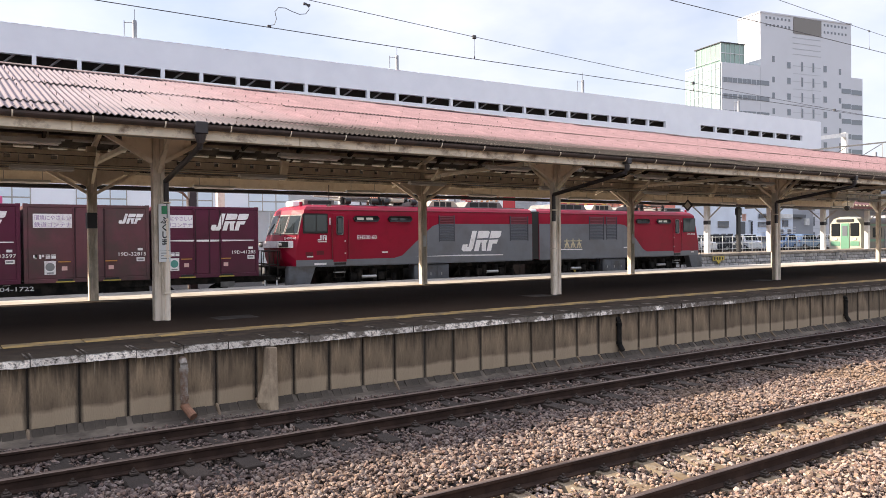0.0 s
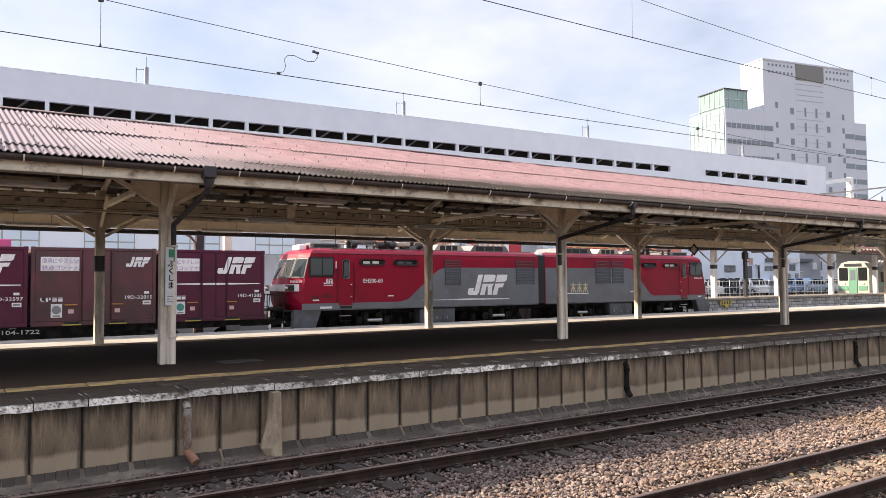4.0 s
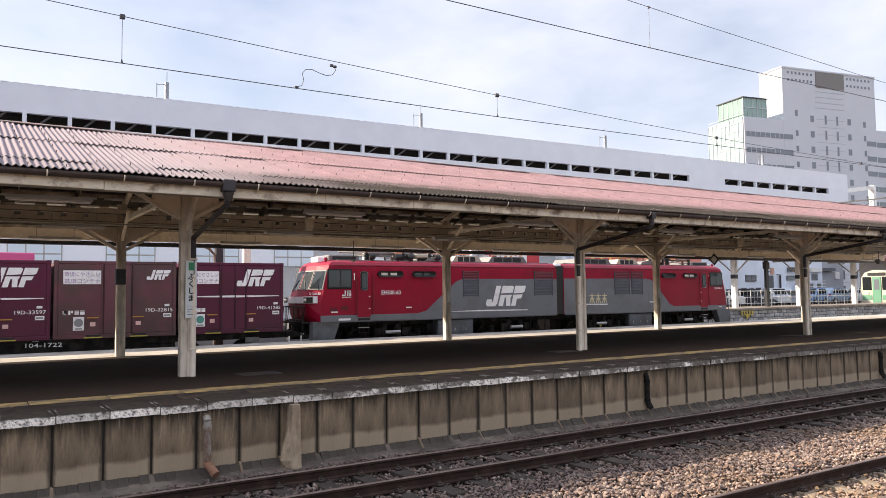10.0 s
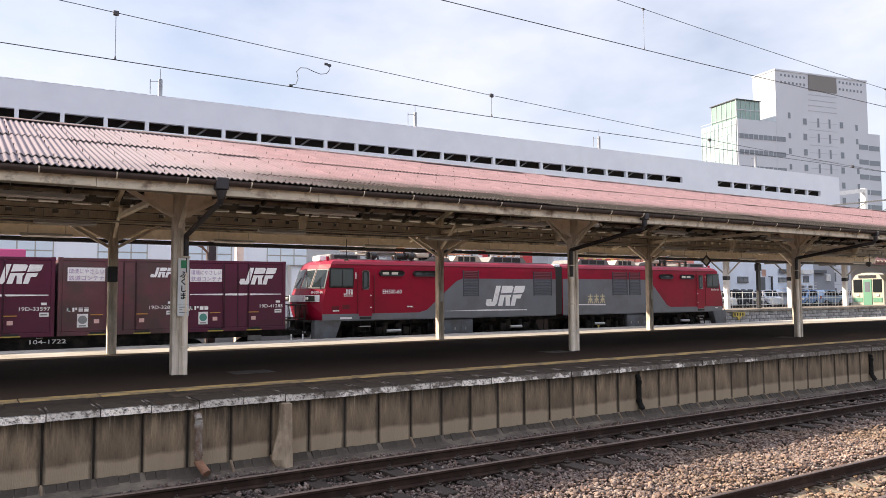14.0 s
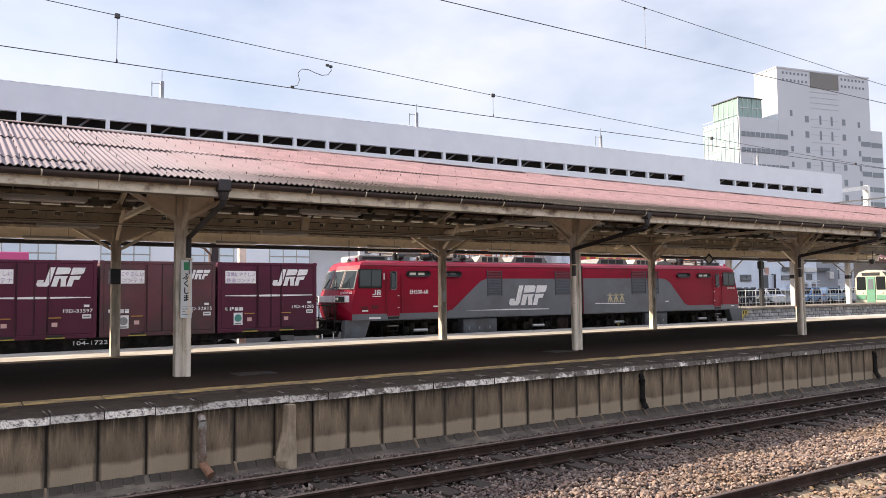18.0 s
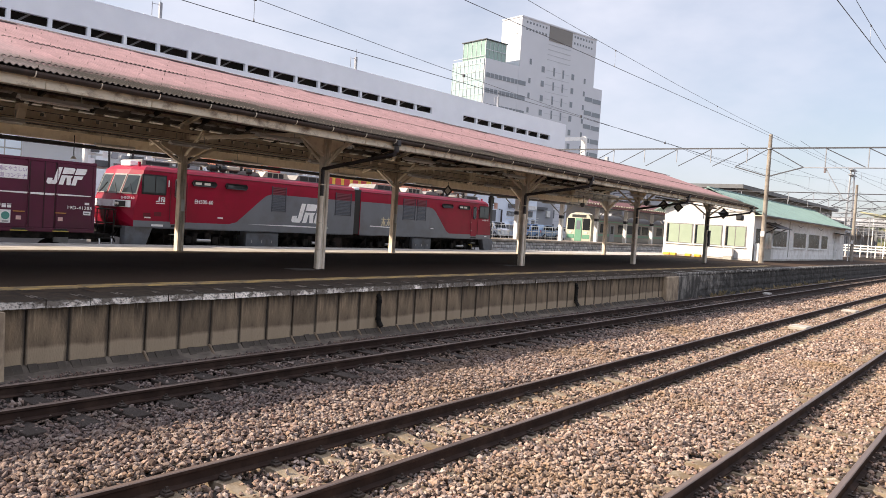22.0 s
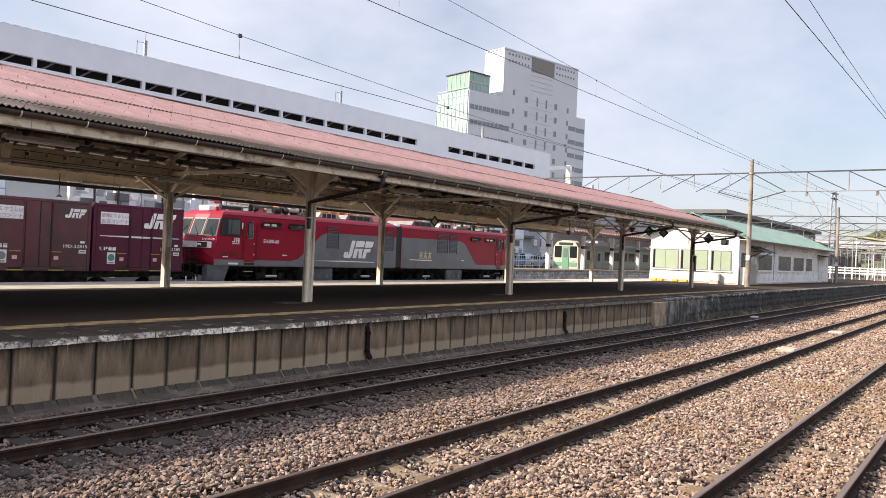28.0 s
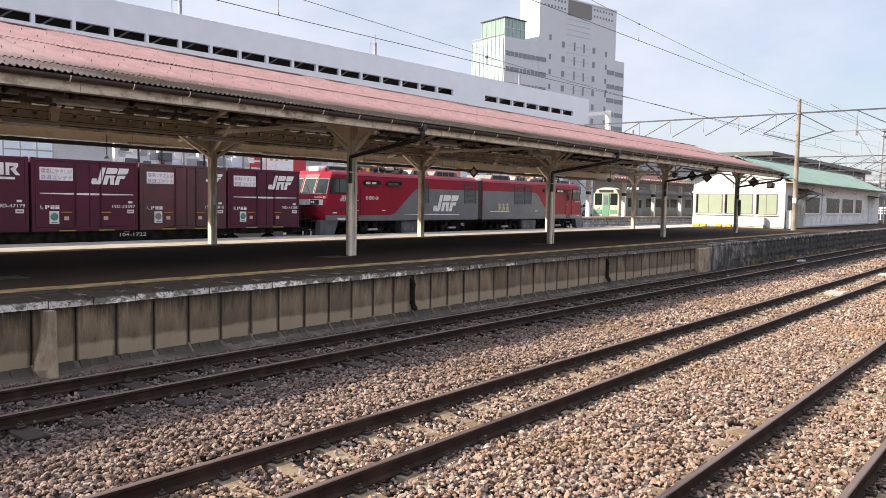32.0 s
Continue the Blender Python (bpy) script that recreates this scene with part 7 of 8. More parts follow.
    part("case", B(HX0 + 0.2, HX0 + 0.7, HY0 - 0.45, HY0 - 0.1, 0, 1.3, 0.03), M_WHITE, t)
    part("door", B(HX0 + 0.24, HX0 + 0.66, HY0 - 0.47, HY0 - 0.445, 0.1, 1.2), M_WHITE, t)


def gantry(x, y0, y1, masts, top, label, lat=True):
    g = thing("catenary_gantry", label, "gantry", (x, masts[0], -0.9), "overhead line gantries")
    for m in masts:
        part("mast", TU((x, m, -1.127 if m < EDGE or m > FAR_EDGE else 0.0), (x, m, top), 0.17, 12, 0.12), M_POLE, g, "weathered concrete pole")
        part("band", TU((x, m, top - 1.0), (x, m, top - 0.9), 0.17, 12), M_GALV, g)
        for z in (1.2, 1.8):
            part("plate", B(x - 0.18, x - 0.12, m - 0.12, m + 0.12, z, z + 0.35), M_WHITE, g) if z > 1.5 else None
    zt, zb = top - 0.92, top - 2.2
    part("top_chord", BA((x, y0, zt - 0.04), (x, y1, zt + 0.04), 0.09, 0.09), M_GALVDARK, g)
    part("lower_rail", TU((x, y0, zb), (x, masts[0] - 2.2, zb), 0.035, 6), M_GALV, g)
    y = y0
    k = 0
    while y < y1:
        if abs(y - masts[0]) > 1.2:
            part("dropper", TU((x, y, zt - 0.05), (x, y, zb if y < masts[0] - 2 else zb + 0.3), 0.035, 6), M_GALV, g)
            s = 1 if y < masts[0] else -1
            if lat:
                part("diagonal", TU((x, y, zt - 0.05), (x, y - s * 2.3, zb + 0.05), 0.028, 6), M_GALVDARK, g)
        y += 2.45
        k += 1
    for m in masts:
        for s in (-1, 1):
            part("raker", BA((x, m, zt - 1.9), (x, m + s * 2.2, zb + 0.02), 0.07, 0.07), M_GALVDARK, g)
            part("raker", TU((x, m, zt), (x, m + s * 2.2, zb), 0.03, 6), M_GALVDARK, g)
    for ty in (TRACKS[0], TRACKS[1], TRACKS[2], TRAIN_Y, 32.6):
        if y0 < ty < y1:
            part("registration_arm", TU((x, ty + 1.3, zb), (x, ty + 0.1, 4.42), 0.03, 6), M_GALV, g)
            part("steady_arm", TU((x, ty + 0.9, 4.75), (x, ty - 0.3, 4.35), 0.02, 6), M_GALV, g)
            bm = bmesh.new()
            for q in range(5):
                tube(bm, (x, ty + 1.3, zb - 0.05 - q * 0.06), (x, ty + 1.3, zb - 0.08 - q * 0.06), 0.08, 8)
            part("insulator", bm, M_CERAMIC, g)
    return g


def wires():
    # contact and messenger wires in each track, joined by droppers
    # (line of the track, contact height and its gentle rise, carrier's lowest height, its sag and where it is lowest, dropper places)
    for y, zc, rise, low, sag, x_low, xs in ((TRACKS[0], 4.215, 0.011, 4.36, 0.0012, 20.0, (-3.8, 1.51, 6.95, 12.2, 17.3, 23.0)), (5.283, 3.985, 0.009, 4.17, 0.00125, 20.0, (5.93, 10.75, 15.65, 20.5)),
                                             (1.735, 3.93, 0.015, 4.14, 0.0018, 16.0, (10.4, 15.7, 21.0)), (TRAIN_Y + 0.1, 4.2, 0.0, 4.63, 0.0012, 20.0, (-3.0, 4.0, 11.0, 18.0, 26.0)), (32.6, 4.2, 0.0, 4.63, 0.0012, 20.0, (12.0, 30.0))):
        w = thing("overhead_line", "dark overhead contact wire with its carrier wire and droppers", "overhead wire", (0, y, zc), "overhead lines")
        def contact(x):
            return zc + rise * min(max(x - 6.0, 0.0), 16.0)
        def carrier(x):
            if x < 53.2:
                return low + sag * (x - x_low) ** 2
            f = ((x - 53.2) % 36.4) / 36.4
            return low + sag * (53.2 - x_low) ** 2 - 3.8 * f * (1 - f)
        xs_all = [-46 + 3.3 * k for k in range(105)]
        for nm, pts, r in (("contact_wire", [(x, y, contact(x)) for x in xs_all], 0.0056 if y > 8 else 0.0044), ("carrier_wire", [(x, y, carrier(x)) for x in xs_all], 0.0046 if y > 8 else 0.0034)):
            part(nm, hose(pts, r), M_WIRE, w)
        g = 1.0 if y > 8 else 0.4
        for x in xs:
            d = part("dropper", TU((x, y, contact(x)), (x, y, carrier(x)), 0.004 if y > 8 else 0.0022, 5), M_GALV, w)
            part("clamp", B(x - 0.03 * g, x + 0.03 * g, y - 0.02 * g, y + 0.02 * g, carrier(x) - 0.03 * g, carrier(x) + 0.025 * g, 0.006 * g), M_WIRE, d)
            part("clamp", TU((x, y, contact(x)), (x, y, contact(x) + 0.05), 0.016 * g, 6, 0.005 * g), M_WIRE, d)
        x = 28.0
        bm = bmesh.new()
        while x < 300:
            tube(bm, (x, y, contact(x)), (x, y, carrier(x)), 0.006, 4)
            x += 5.0
        tagged(part("far_droppers", bm, M_GALV, w), kind="stuff")
    # a looped jumper lead on the nearest line
    t = thing("jumper_lead", "thin looped jumper lead between the two overhead wires", "cable", (4.2, TRACKS[0], 4.3))
    y = TRACKS[0]
    pts = [(3.66, 4.24), (3.73, 4.26), (3.76, 4.34), (3.74, 4.43), (3.79, 4.49), (3.88, 4.50), (3.98, 4.47), (4.08, 4.45), (4.17, 4.47), (4.22, 4.54), (4.20, 4.60)]
    part("lead", hose([(a, y, b) for a, b in pts], 0.0048), M_WIRE, t)
    for x, z in ((3.66, 4.23), (4.21, 4.59), (4.16, 4.60)):
        part("clamp", B(x - 0.024, x + 0.024, y - 0.015, y + 0.015, z - 0.016, z + 0.016, 0.005), M_WIRE, t)
    # feeder wires high over the yard
    f = thing("feeder_wires", "thin dark feeder wires strung between the gantries", "overhead wire", (0, 12, 7))
    for y, z in ((12.2, 8.2), (16.0, 8.1), (20.5, 7.9), (3.5, 7.9)):
        pts = [(53.2 + 9.1 * k, y, z - 1.2 * (k % 4 / 4) * (1 - k % 4 / 4)) for k in range(25)]
        part("wire", hose(pts, 0.012), M_WIRE, f)


hut()
gantry(53.2, -9.0, 40.0, (14.06,), 8.65, "overhead line gantry on a weathered concrete pole")
gantry(86.0, -9.0, 40.0, (14.0,), 7.8, "overhead line gantry beyond the platform building")
for gx in (106.0, 126.0, 148.0, 170.0, 192.0, 215.0, 238.0, 262.0, 290.0):
    gantry(gx, -14.0, 60.0, (-6.5, 46.0), 8.2, "far overhead line gantry over the yard")
wires()


# ---- the station building and what lies behind ----
def face_y(x):
    return 61.4 - 0.0536 * x


ST_ROT = math.degrees(math.atan(-0.0536))


def station():
    t = thing("station_building", "long pale grey elevated station hall with a strip of dark windows", "station", (0, face_y(0), -1.1))
    # built straight along local x, then turned to its line
    def add(nm, bm, m, lb=""):
        ob = part(nm, bm, m, None, lb)
        ob.parent = t
        ob.matrix_basis = pose(0, 0, 1.1, 0, 0, ST_ROT)
        return ob
    z0, z1, zr = 14.26, 14.96, 17.1
    X0, X1 = -70, 101
    add("upper_wall", B(X0, X1, 0, 0.4, z1, zr), M_CLAD, "pale grey metal cladding")
    bm = bmesh.new()
    x = X0
    while x < X1:
        box(bm, x, min(x + 0.5, X1), -0.02, 0.05, zr - 0.02, zr + 0.018)
        x += 0.75
    tagged(add("roof_edge_ribs", bm, M_CLAD), kind="stuff")
    add("roof", B(X0, X1, 0.4, 24, zr - 0.5, zr - 0.1), M_CLAD)
    add("lower_wall", B(X0, 22, 0, 0.4, -0.5, z0), M_FACADE, "pale blue-white facade panels")
    add("middle_wall", B(22, X1, 0, 0.4, 7.0, z0), M_CLAD)
    add("window_back", B(X0, X1, 1.6, 1.7, z0 - 0.3, z1 + 0.3), M_VOID)
    add("window_floor", B(X0, X1, 0.4, 1.6, z0 - 0.3, z0), M_VOID)
    # mullions of the window strip
    x = 70.9
    me = None
    while x > X0:
        if me is None:
            ob = add("mullion", B(-0.14, 0.14, -0.02, 0.3, z0, z1), M_CLAD)
            me = ob.data
        else:
            ob = put("mullion", me, t)
        ob.matrix_basis = pose(0, 0, 1.1, 0, 0, ST_ROT) @ pose(x, 0, 0)
        x -= 2.93
    add("blank_wall", B(70.9, 76.6, 0.004, 0.39, z0, z1), M_CLAD)
    x = 76.6
    for k in range(8):
        ob = put("mullion", me, t)
        ob.matrix_basis = pose(0, 0, 1.1, 0, 0, ST_ROT) @ pose(x, 0, 0)
        x += 2.9
    add("blank_wall", B(97.0, X1, 0.004, 0.39, z0, z1), M_CLAD)
    # struts seen in the strip
    bm = bmesh.new()
    x = X0 + 1
    while x < X1:
        bar(bm, (x, 1.4, z0), (x + 1.0, 0.8, z1 + 0.1), 0.12, 0.12)
        x += 2.93
    tagged(add("inner_bracing", bm, M_GREYBLDG), kind="stuff")
    # facade windows low down
    for k in range(-9, 4):
        x = 2.6 + 6.4 * k
        w = add("facade_window", B(x, x + 3.5, -0.05, 0.05, 4.0, 5.6), M_GREYPAINT, "wide office window")
        for i in range(3):
            for z in (4.06, 4.86):
                p = part("pane", B(x + 0.06 + 1.15 * i, x + 1.12 + 1.15 * i, -0.07, -0.045, z, z + 0.7), M_GLASSPALE, w)
    for k in range(-9, 4):
        add("facade_joint", B(2.6 + 6.4 * k - 1.6, 2.6 + 6.4 * k - 1.5, -0.03, 0.02, -0.4, 14.0), M_FACADE)
    # columns of the open ground storey
    for k in range(11):
        add("column", B(24 + 7 * k, 25.0 + 7 * k, 0.2, 1.2, -0.5, 7.0), M_FACADE)
    add("inner_wall", B(22, X1, 3, 3.3, -0.5, 7), M_FACADE)
    # masts on the roof
    for x in (13.3, 36.0, 58.6, -11.6, 84.4):
        r = add("roof_mast", TU((x, 0.5, zr), (x, 0.5, zr + 1.45), 0.17, 8), M_GALV)
        part("rod", TU((x - 0.75, 0.5, zr + 0.2), (x - 0.75, 0.5, zr + 1.35), 0.035, 5), M_GALV, r)
        part("arm", TU((x - 0.75, 0.5, zr + 1.2), (x, 0.5, zr + 1.3), 0.03, 5), M_GALV, r)
        part("tip", TU((x, 0.5, zr + 1.45), (x, 0.5, zr + 2.3), 0.025, 5), M_GALV, r)


HOTEL = Matrix.Translation((159.7, 102.9, 0)) @ Matrix.Rotation(-math.asin(0.208), 4, "Z")


def hotel():
    t = thing("hotel_tower", "pale grey hotel tower with a green glass wing", "building", (159.7, 102.9, -1.1))
    def add(nm, bm, m, lb="", parent=None):
        ob = part(nm, bm, m, None, lb)
        ob.parent = t if parent is None else parent
        if parent is None:
            ob.matrix_basis = Matrix.Translation((0, 0, 1.1)) @ Matrix.Rotation(-math.asin(0.208), 4, "Z")
        return ob
    T = 53.4
    add("tower", B(0, 29.2, 0, 7.0, -1, T), M_HOTEL, "plain grey tower slab")
    add("parapet", B(-0.15, 29.3, -0.15, 7.1, T, T + 0.35), M_HOTEL)
    add("sign_panel", B(10.2, 19.1, -0.15, 0.02, 49.6, T - 0.1), M_TAUPE, "taupe crown panel")
    for x0 in (1.6, 20.0):
        for r in range(2):
            for k in range(7):
                x = x0 + 1.18 * k
                add("crown_opening", B(x, x + 0.5, -0.06, 0.05, 50.5 + 1.7 * r, 51.05 + 1.7 * r), M_WINGREY)
    # storeys of small windows
    for r in range(12):
        z = 41.9 - 3.68 * r
        for x, w, h in ((8.1, 1.2, 1.6), (12.6, 0.65, 2.3), (16.2, 0.65, 2.3), (19.8, 1.15, 1.6)):
            f = add("window", B(x, x + w, -0.05, 0.06, z - h / 2, z + h / 2), M_HOTELSEAM)
            part("pane", B(x + 0.1, x + w - 0.1, -0.08, -0.04, z - h / 2 + 0.1, z + h / 2 - 0.1), M_WINGREY, f)
        if r:
            for x, w, h in ((3.6, 0.7, 1.3), (25.0, 0.7, 1.3)):
                add("window", B(x, x + w, -0.06, 0.06, z - h / 2, z + h / 2), M_WINGREY)
        else:
            add("window", B(3.6, 4.3, -0.06, 0.06, z + 0.4, z + 1.8), M_WINGREY)
            add("window", B(25.0, 25.7, -0.06, 0.06, z - 1, z + 0.4), M_WINGREY)
        for q in range(2):
            add("seam", B(10.0, 19.0, -0.04, 0.02, z - 1.84 + 1.84 * q, z - 1.72 + 1.84 * q), M_HOTELSEAM)
    for q in range(4):
        add("seam", B(10.0, 19.0, -0.05, 0.02, 44.6 + 1.3 * q, 44.75 + 1.3 * q), M_HOTELSEAM)
    add("stair_slot", B(-0.05, 0.1, 1.0, 1.9, 49.4, 53.0), M_HOTELSEAM)
    add("stair_slot", B(-0.05, 0.1, 2.6, 3.5, 33.0, 38.5), M_HOTELSEAM)
    # annex on the far side
    add("annex", B(29.2, 33.7, 0.5, 8, -1, 40.6), M_HOTEL)
    for r in range(10):
        z = 37.0 - 3.68 * r
        add("band_window", B(25.9, 29.0, -0.05, 0.05, z - 0.6, z + 0.6), M_WINGREY)
        add("band_window", B(29.5, 33.4, 0.44, 0.56, z - 0.6, z + 0.6), M_WINGREY)
    # wing with banded windows and a glass end
    add("wing", B(-11.5, -0.02, 0.02, 12, -1, 41.1), M_HOTEL)
    for r in range(9):
        z = 37.2 - 3.68 * r
        f = add("band_window", B(-11.2, -0.3, -0.06, 0.05, z - 0.55, z + 0.55), M_WINGREY)
        for k in range(8):
            part("mullion", B(-11.2 + 1.4 * k, -11.1 + 1.4 * k, -0.09, -0.05, z - 0.55, z + 0.55), M_HOTEL, f)
        add("band_window", B(-0.1, 2.6, -0.06, 0.05, z - 0.55, z + 0.55), M_WINGREY)
    g = add("glass_end", B(-11.62, -11.48, 0.3, 11.9, 2, 41.0), M_GLASSEND, "pale curtain wall of glass")
    for k in range(9):
        part("mullion", B(-11.72, -11.6, 0.3 + 1.42 * k, 0.38 + 1.42 * k, 2, 41.0), M_GRID, g)
    for k in range(22):
        part("transom", B(-11.72, -11.6, 0.3, 11.9, 3.0 + 1.84 * k, 3.09 + 1.84 * k), M_GRID, g)
    pv = add("roof_pavilion", B(-11.4, -4.6, 0.3, 8.5, 41.1, 45.5), M_GLASSGREEN, "green glass roof pavilion")
    for k in range(6):
        part("mullion", B(-11.5 + 1.36 * k, -11.4 + 1.36 * k, 0.2, 0.3, 41.1, 45.5), M_GRID, pv)
        part("mullion", B(-11.5, -11.4, 0.3 + 1.6 * k, 0.4 + 1.6 * k, 41.1, 45.5), M_GRID, pv)
    part("rail", B(-11.52, -4.6, 0.18, 0.28, 43.2, 43.35), M_HOTEL, pv)
    part("pavilion_roof", B(-11.7, -4.4, 0.0, 8.8, 45.5, 45.7), M_GALVDARK, pv)
    add("dish", TU((12.0, 2, T), (12.0, 2, T + 0.8), 0.6, 10, 0.1), M_HOTEL)


def car(x, y, z, k, turn):
    t = thing("parked_car", ["white small hatchback", "blue small hatchback", "silver hatchback", "black hatchback", "pale blue hatchback"][k] + " in the car park", "car", (x, y, z), "parked cars")
    paint = CAR_PAINT[k]
    obs = []
    body = [(-1.75, 0.28), (-1.7, 0.75), (-1.55, 0.88), (-0.95, 0.98), (-0.45, 1.58), (1.25, 1.62), (1.66, 1.1), (1.72, 0.85), (1.76, 0.28)]
    bm = bmesh.new()
    prism(bm, body, "y", -0.74, 0.74)
    bmesh.ops.bevel(bm, geom=[e for e in bm.edges if abs(e.verts[0].co.y - e.verts[1].co.y) < 0.01], offset=0.09, segments=2, affect="EDGES")
    obs.append(part("body", bm, paint, None))
    for s in (-1, 1):
        bm = bmesh.new()
        prism(bm, [(-0.75, 1.0), (-0.36, 1.48), (0.25, 1.51), (0.25, 1.0)], "y", s * 0.735 - 0.012, s * 0.735 + 0.012)
        obs.append(part("side_window", bm, M_GLASSDARK, None))
        bm = bmesh.new()
        prism(bm, [(0.33, 1.0), (0.33, 1.51), (1.15, 1.51), (1.42, 1.06)], "y", s * 0.735 - 0.012, s * 0.735 + 0.012)
        obs.append(part("side_window", bm, M_GLASSDARK, None))
    bm = bmesh.new()
    prism(bm, [(-0.93, 1.0), (-0.48, 1.54), (-0.50, 1.56), (-0.96, 1.01)], "y", -0.6, 0.6)
    obs.append(part("windscreen", bm, M_GLASSDARK, None))
    for xx in (-1.1, 1.1):
        for s in (-1, 1):
            bm = bmesh.new()
            bmesh.ops.create_cone(bm, cap_ends=True, segments=16, radius1=0.29, radius2=0.29, depth=0.18, matrix=pose(xx, s * 0.68, 0.29, 90))
            w = part("wheel", bm, M_TYRE, None)
            bm = bmesh.new()
            bmesh.ops.create_cone(bm, cap_ends=True, segments=12, radius1=0.18, radius2=0.18, depth=0.02, matrix=pose(xx, s * 0.775, 0.29, 90))
            part("hubcap", bm, M_STEEL, w)
            obs.append(w)
    for s in (-1, 1):
        obs.append(part("headlamp", B(-1.745, -1.68, s * 0.55 - 0.14, s * 0.55 + 0.14, 0.62, 0.76, 0.02), M_LAMP, None))
        obs.append(part("tail_lamp", B(1.68, 1.765, s * 0.6 - 0.09, s * 0.6 + 0.09, 0.7, 0.95, 0.02), M_REDLENS, None))
    for o in obs:
        o.parent = t
    t.matrix_basis = pose(x, y, z, 0, 0, turn)
    return t


def behind():
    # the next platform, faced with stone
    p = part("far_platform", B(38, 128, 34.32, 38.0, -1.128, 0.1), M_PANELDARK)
    tagged(p, "next platform with a stone-block face", "platform", kind="structure")
    part("far_coping", B(38, 128, 34.1, 38.0, 0.1, 0.27, 0.02), M_POLE, p, "weathered stone coping")
    rng = random.Random(6)
    sm = []
    for r in range(4):
        x = 38.2 + 0.25 * (r % 2)
        while x < 88:
            if len(sm) < 4:
                ob = part("wall_stone", B(-0.26, 0.26, 0, 0.14, -0.125, 0.125, 0.025), M_FARSTONE, p)
                sm.append(ob.data)
            else:
                ob = put("wall_stone", sm[rng.randrange(4)], p)
            ob.matrix_basis = pose(x + 0.27, 34.2 + rng.uniform(-.02, .02), -0.035 - 0.27 * r, 0, rng.uniform(-1.5, 1.5))
            x += 0.57
    t = thing("distance_marker", "yellow marker hung on the far platform wall", "sign", (47.6, 34.1, -0.3))
    part("plate", B(46.9, 48.2, 34.04, 34.1, -0.22, 0.08), M_YELLOWBAR, t)
    for k in range(4):
        part("bar", B(47.0 + 0.3 * k, 47.12 + 0.3 * k, 34.02, 34.045, -0.16, 0.04), M_INK, t)
    part("point", PR([(47.3, -0.22), (47.8, -0.22), (47.55, -0.5)], "y", 34.04, 34.09), M_YELLOWBAR, t)
    # its canopy: white posts under a dark red roof
    c = thing("far_canopy", "white posts under a dark red canopy roof on the next platform", "canopy", (80, 36.2, 0))
    Z = 0.62
    for x in (49.1, 57.3, 65.45, 73.1, 80.4, 88.0, 95.6, 103.2, 110.8):
        part("post", B(x - 0.17, x + 0.17, 36.0, 36.35, 0.27, 3.5 + Z), M_WHITE, c)
        part("cross_beam", B(x - 0.1, x + 0.1, 34.3, 38.4, 3.25 + Z, 3.45 + Z), M_GREYPAINT, c)
        part("band", B(x - 0.18, x + 0.18, 35.98, 36.37, 2.45, 2.75), M_DARK, c)
        for q in (-1, 1):
            part("strut", BA((x, 36.17 + q * 0.15, 2.9), (x, 36.17 + q * 1.3, 3.25 + Z), 0.08, 0.08), M_GREYPAINT, c)
    part("roof", PR([(33.9, 3.45 + Z), (36.2, 4.15 + Z), (38.6, 3.45 + Z), (38.6, 3.55 + Z), (36.2, 4.25 + Z), (33.9, 3.55 + Z)], "x", 46, 128), M_REDROOF, c, "dark red corrugated roof")
    part("fascia", B(46, 128, 33.86, 33.93, 3.22 + Z, 3.42 + Z), M_REDROOF, c)
    part("trough", B(46, 128, 34.0, 34.2, 3.10 + Z, 3.20 + Z), M_DARK, c, "dark cable trough")
    rm = None
    x = 46.2
    while x < 128:
        m = pose(x, 33.86, 3.51 + Z)
        if rm is None:
            ob = part("rafter_end", B(-0.11, 0.11, -0.03, 0.12, -0.07, 0.06, 0.02), M_SIGNCREAM, c)
            rm = ob.data
        else:
            ob = put("rafter_end", rm, c)
        ob.matrix_basis = Matrix.Translation(-c.location) @ m
        x += 0.62
    part("long_beam", B(46, 128, 36.1, 36.3, 3.4 + Z, 3.6 + Z), M_GREYPAINT, c)
    # a dark post with a small white notice on the same platform
    q = thing("dark_post", "dark steel post with a small pale notice on the next platform", "post", (52.8, 36.0, 0.27))
    part("shaft", B(52.65, 52.95, 35.9, 36.1, 0.27, 4.1), M_DARK, q)
    part("head", B(52.55, 53.05, 35.85, 36.15, 3.2, 3.75, 0.03), M_DARK, q)
    part("notice", B(53.1, 53.6, 35.85, 35.9, 2.75, 3.3), M_PINKISH, q)
    part("notice_arm", B(52.95, 53.15, 35.86, 35.9, 3.0, 3.05), M_DARK, q)
    # waiting local train
    v = thing("local_train", "cream and green local train with stainless steel cars", "train", (76, 39.7, RAIL_Z))
    yc = 39.75
    part("front", PR([(38.2, -0.3), (41.3, -0.3), (41.3, 2.6), (40.9, 3.2), (40.2, 3.4), (39.3, 3.4), (38.6, 3.2), (38.2, 2.6)], "x", 76.0, 77.6), M_TRAINCREAM, v, "cream front with a green door")
    part("door", B(75.94, 76.02, 39.32, 40.18, 0.0, 2.75, 0.03), M_TRAINGREEN, v, "green gangway door")
    part("door_window", B(75.92, 75.96, 39.5, 40.0, 1.5, 2.5), M_WINGREY, v)
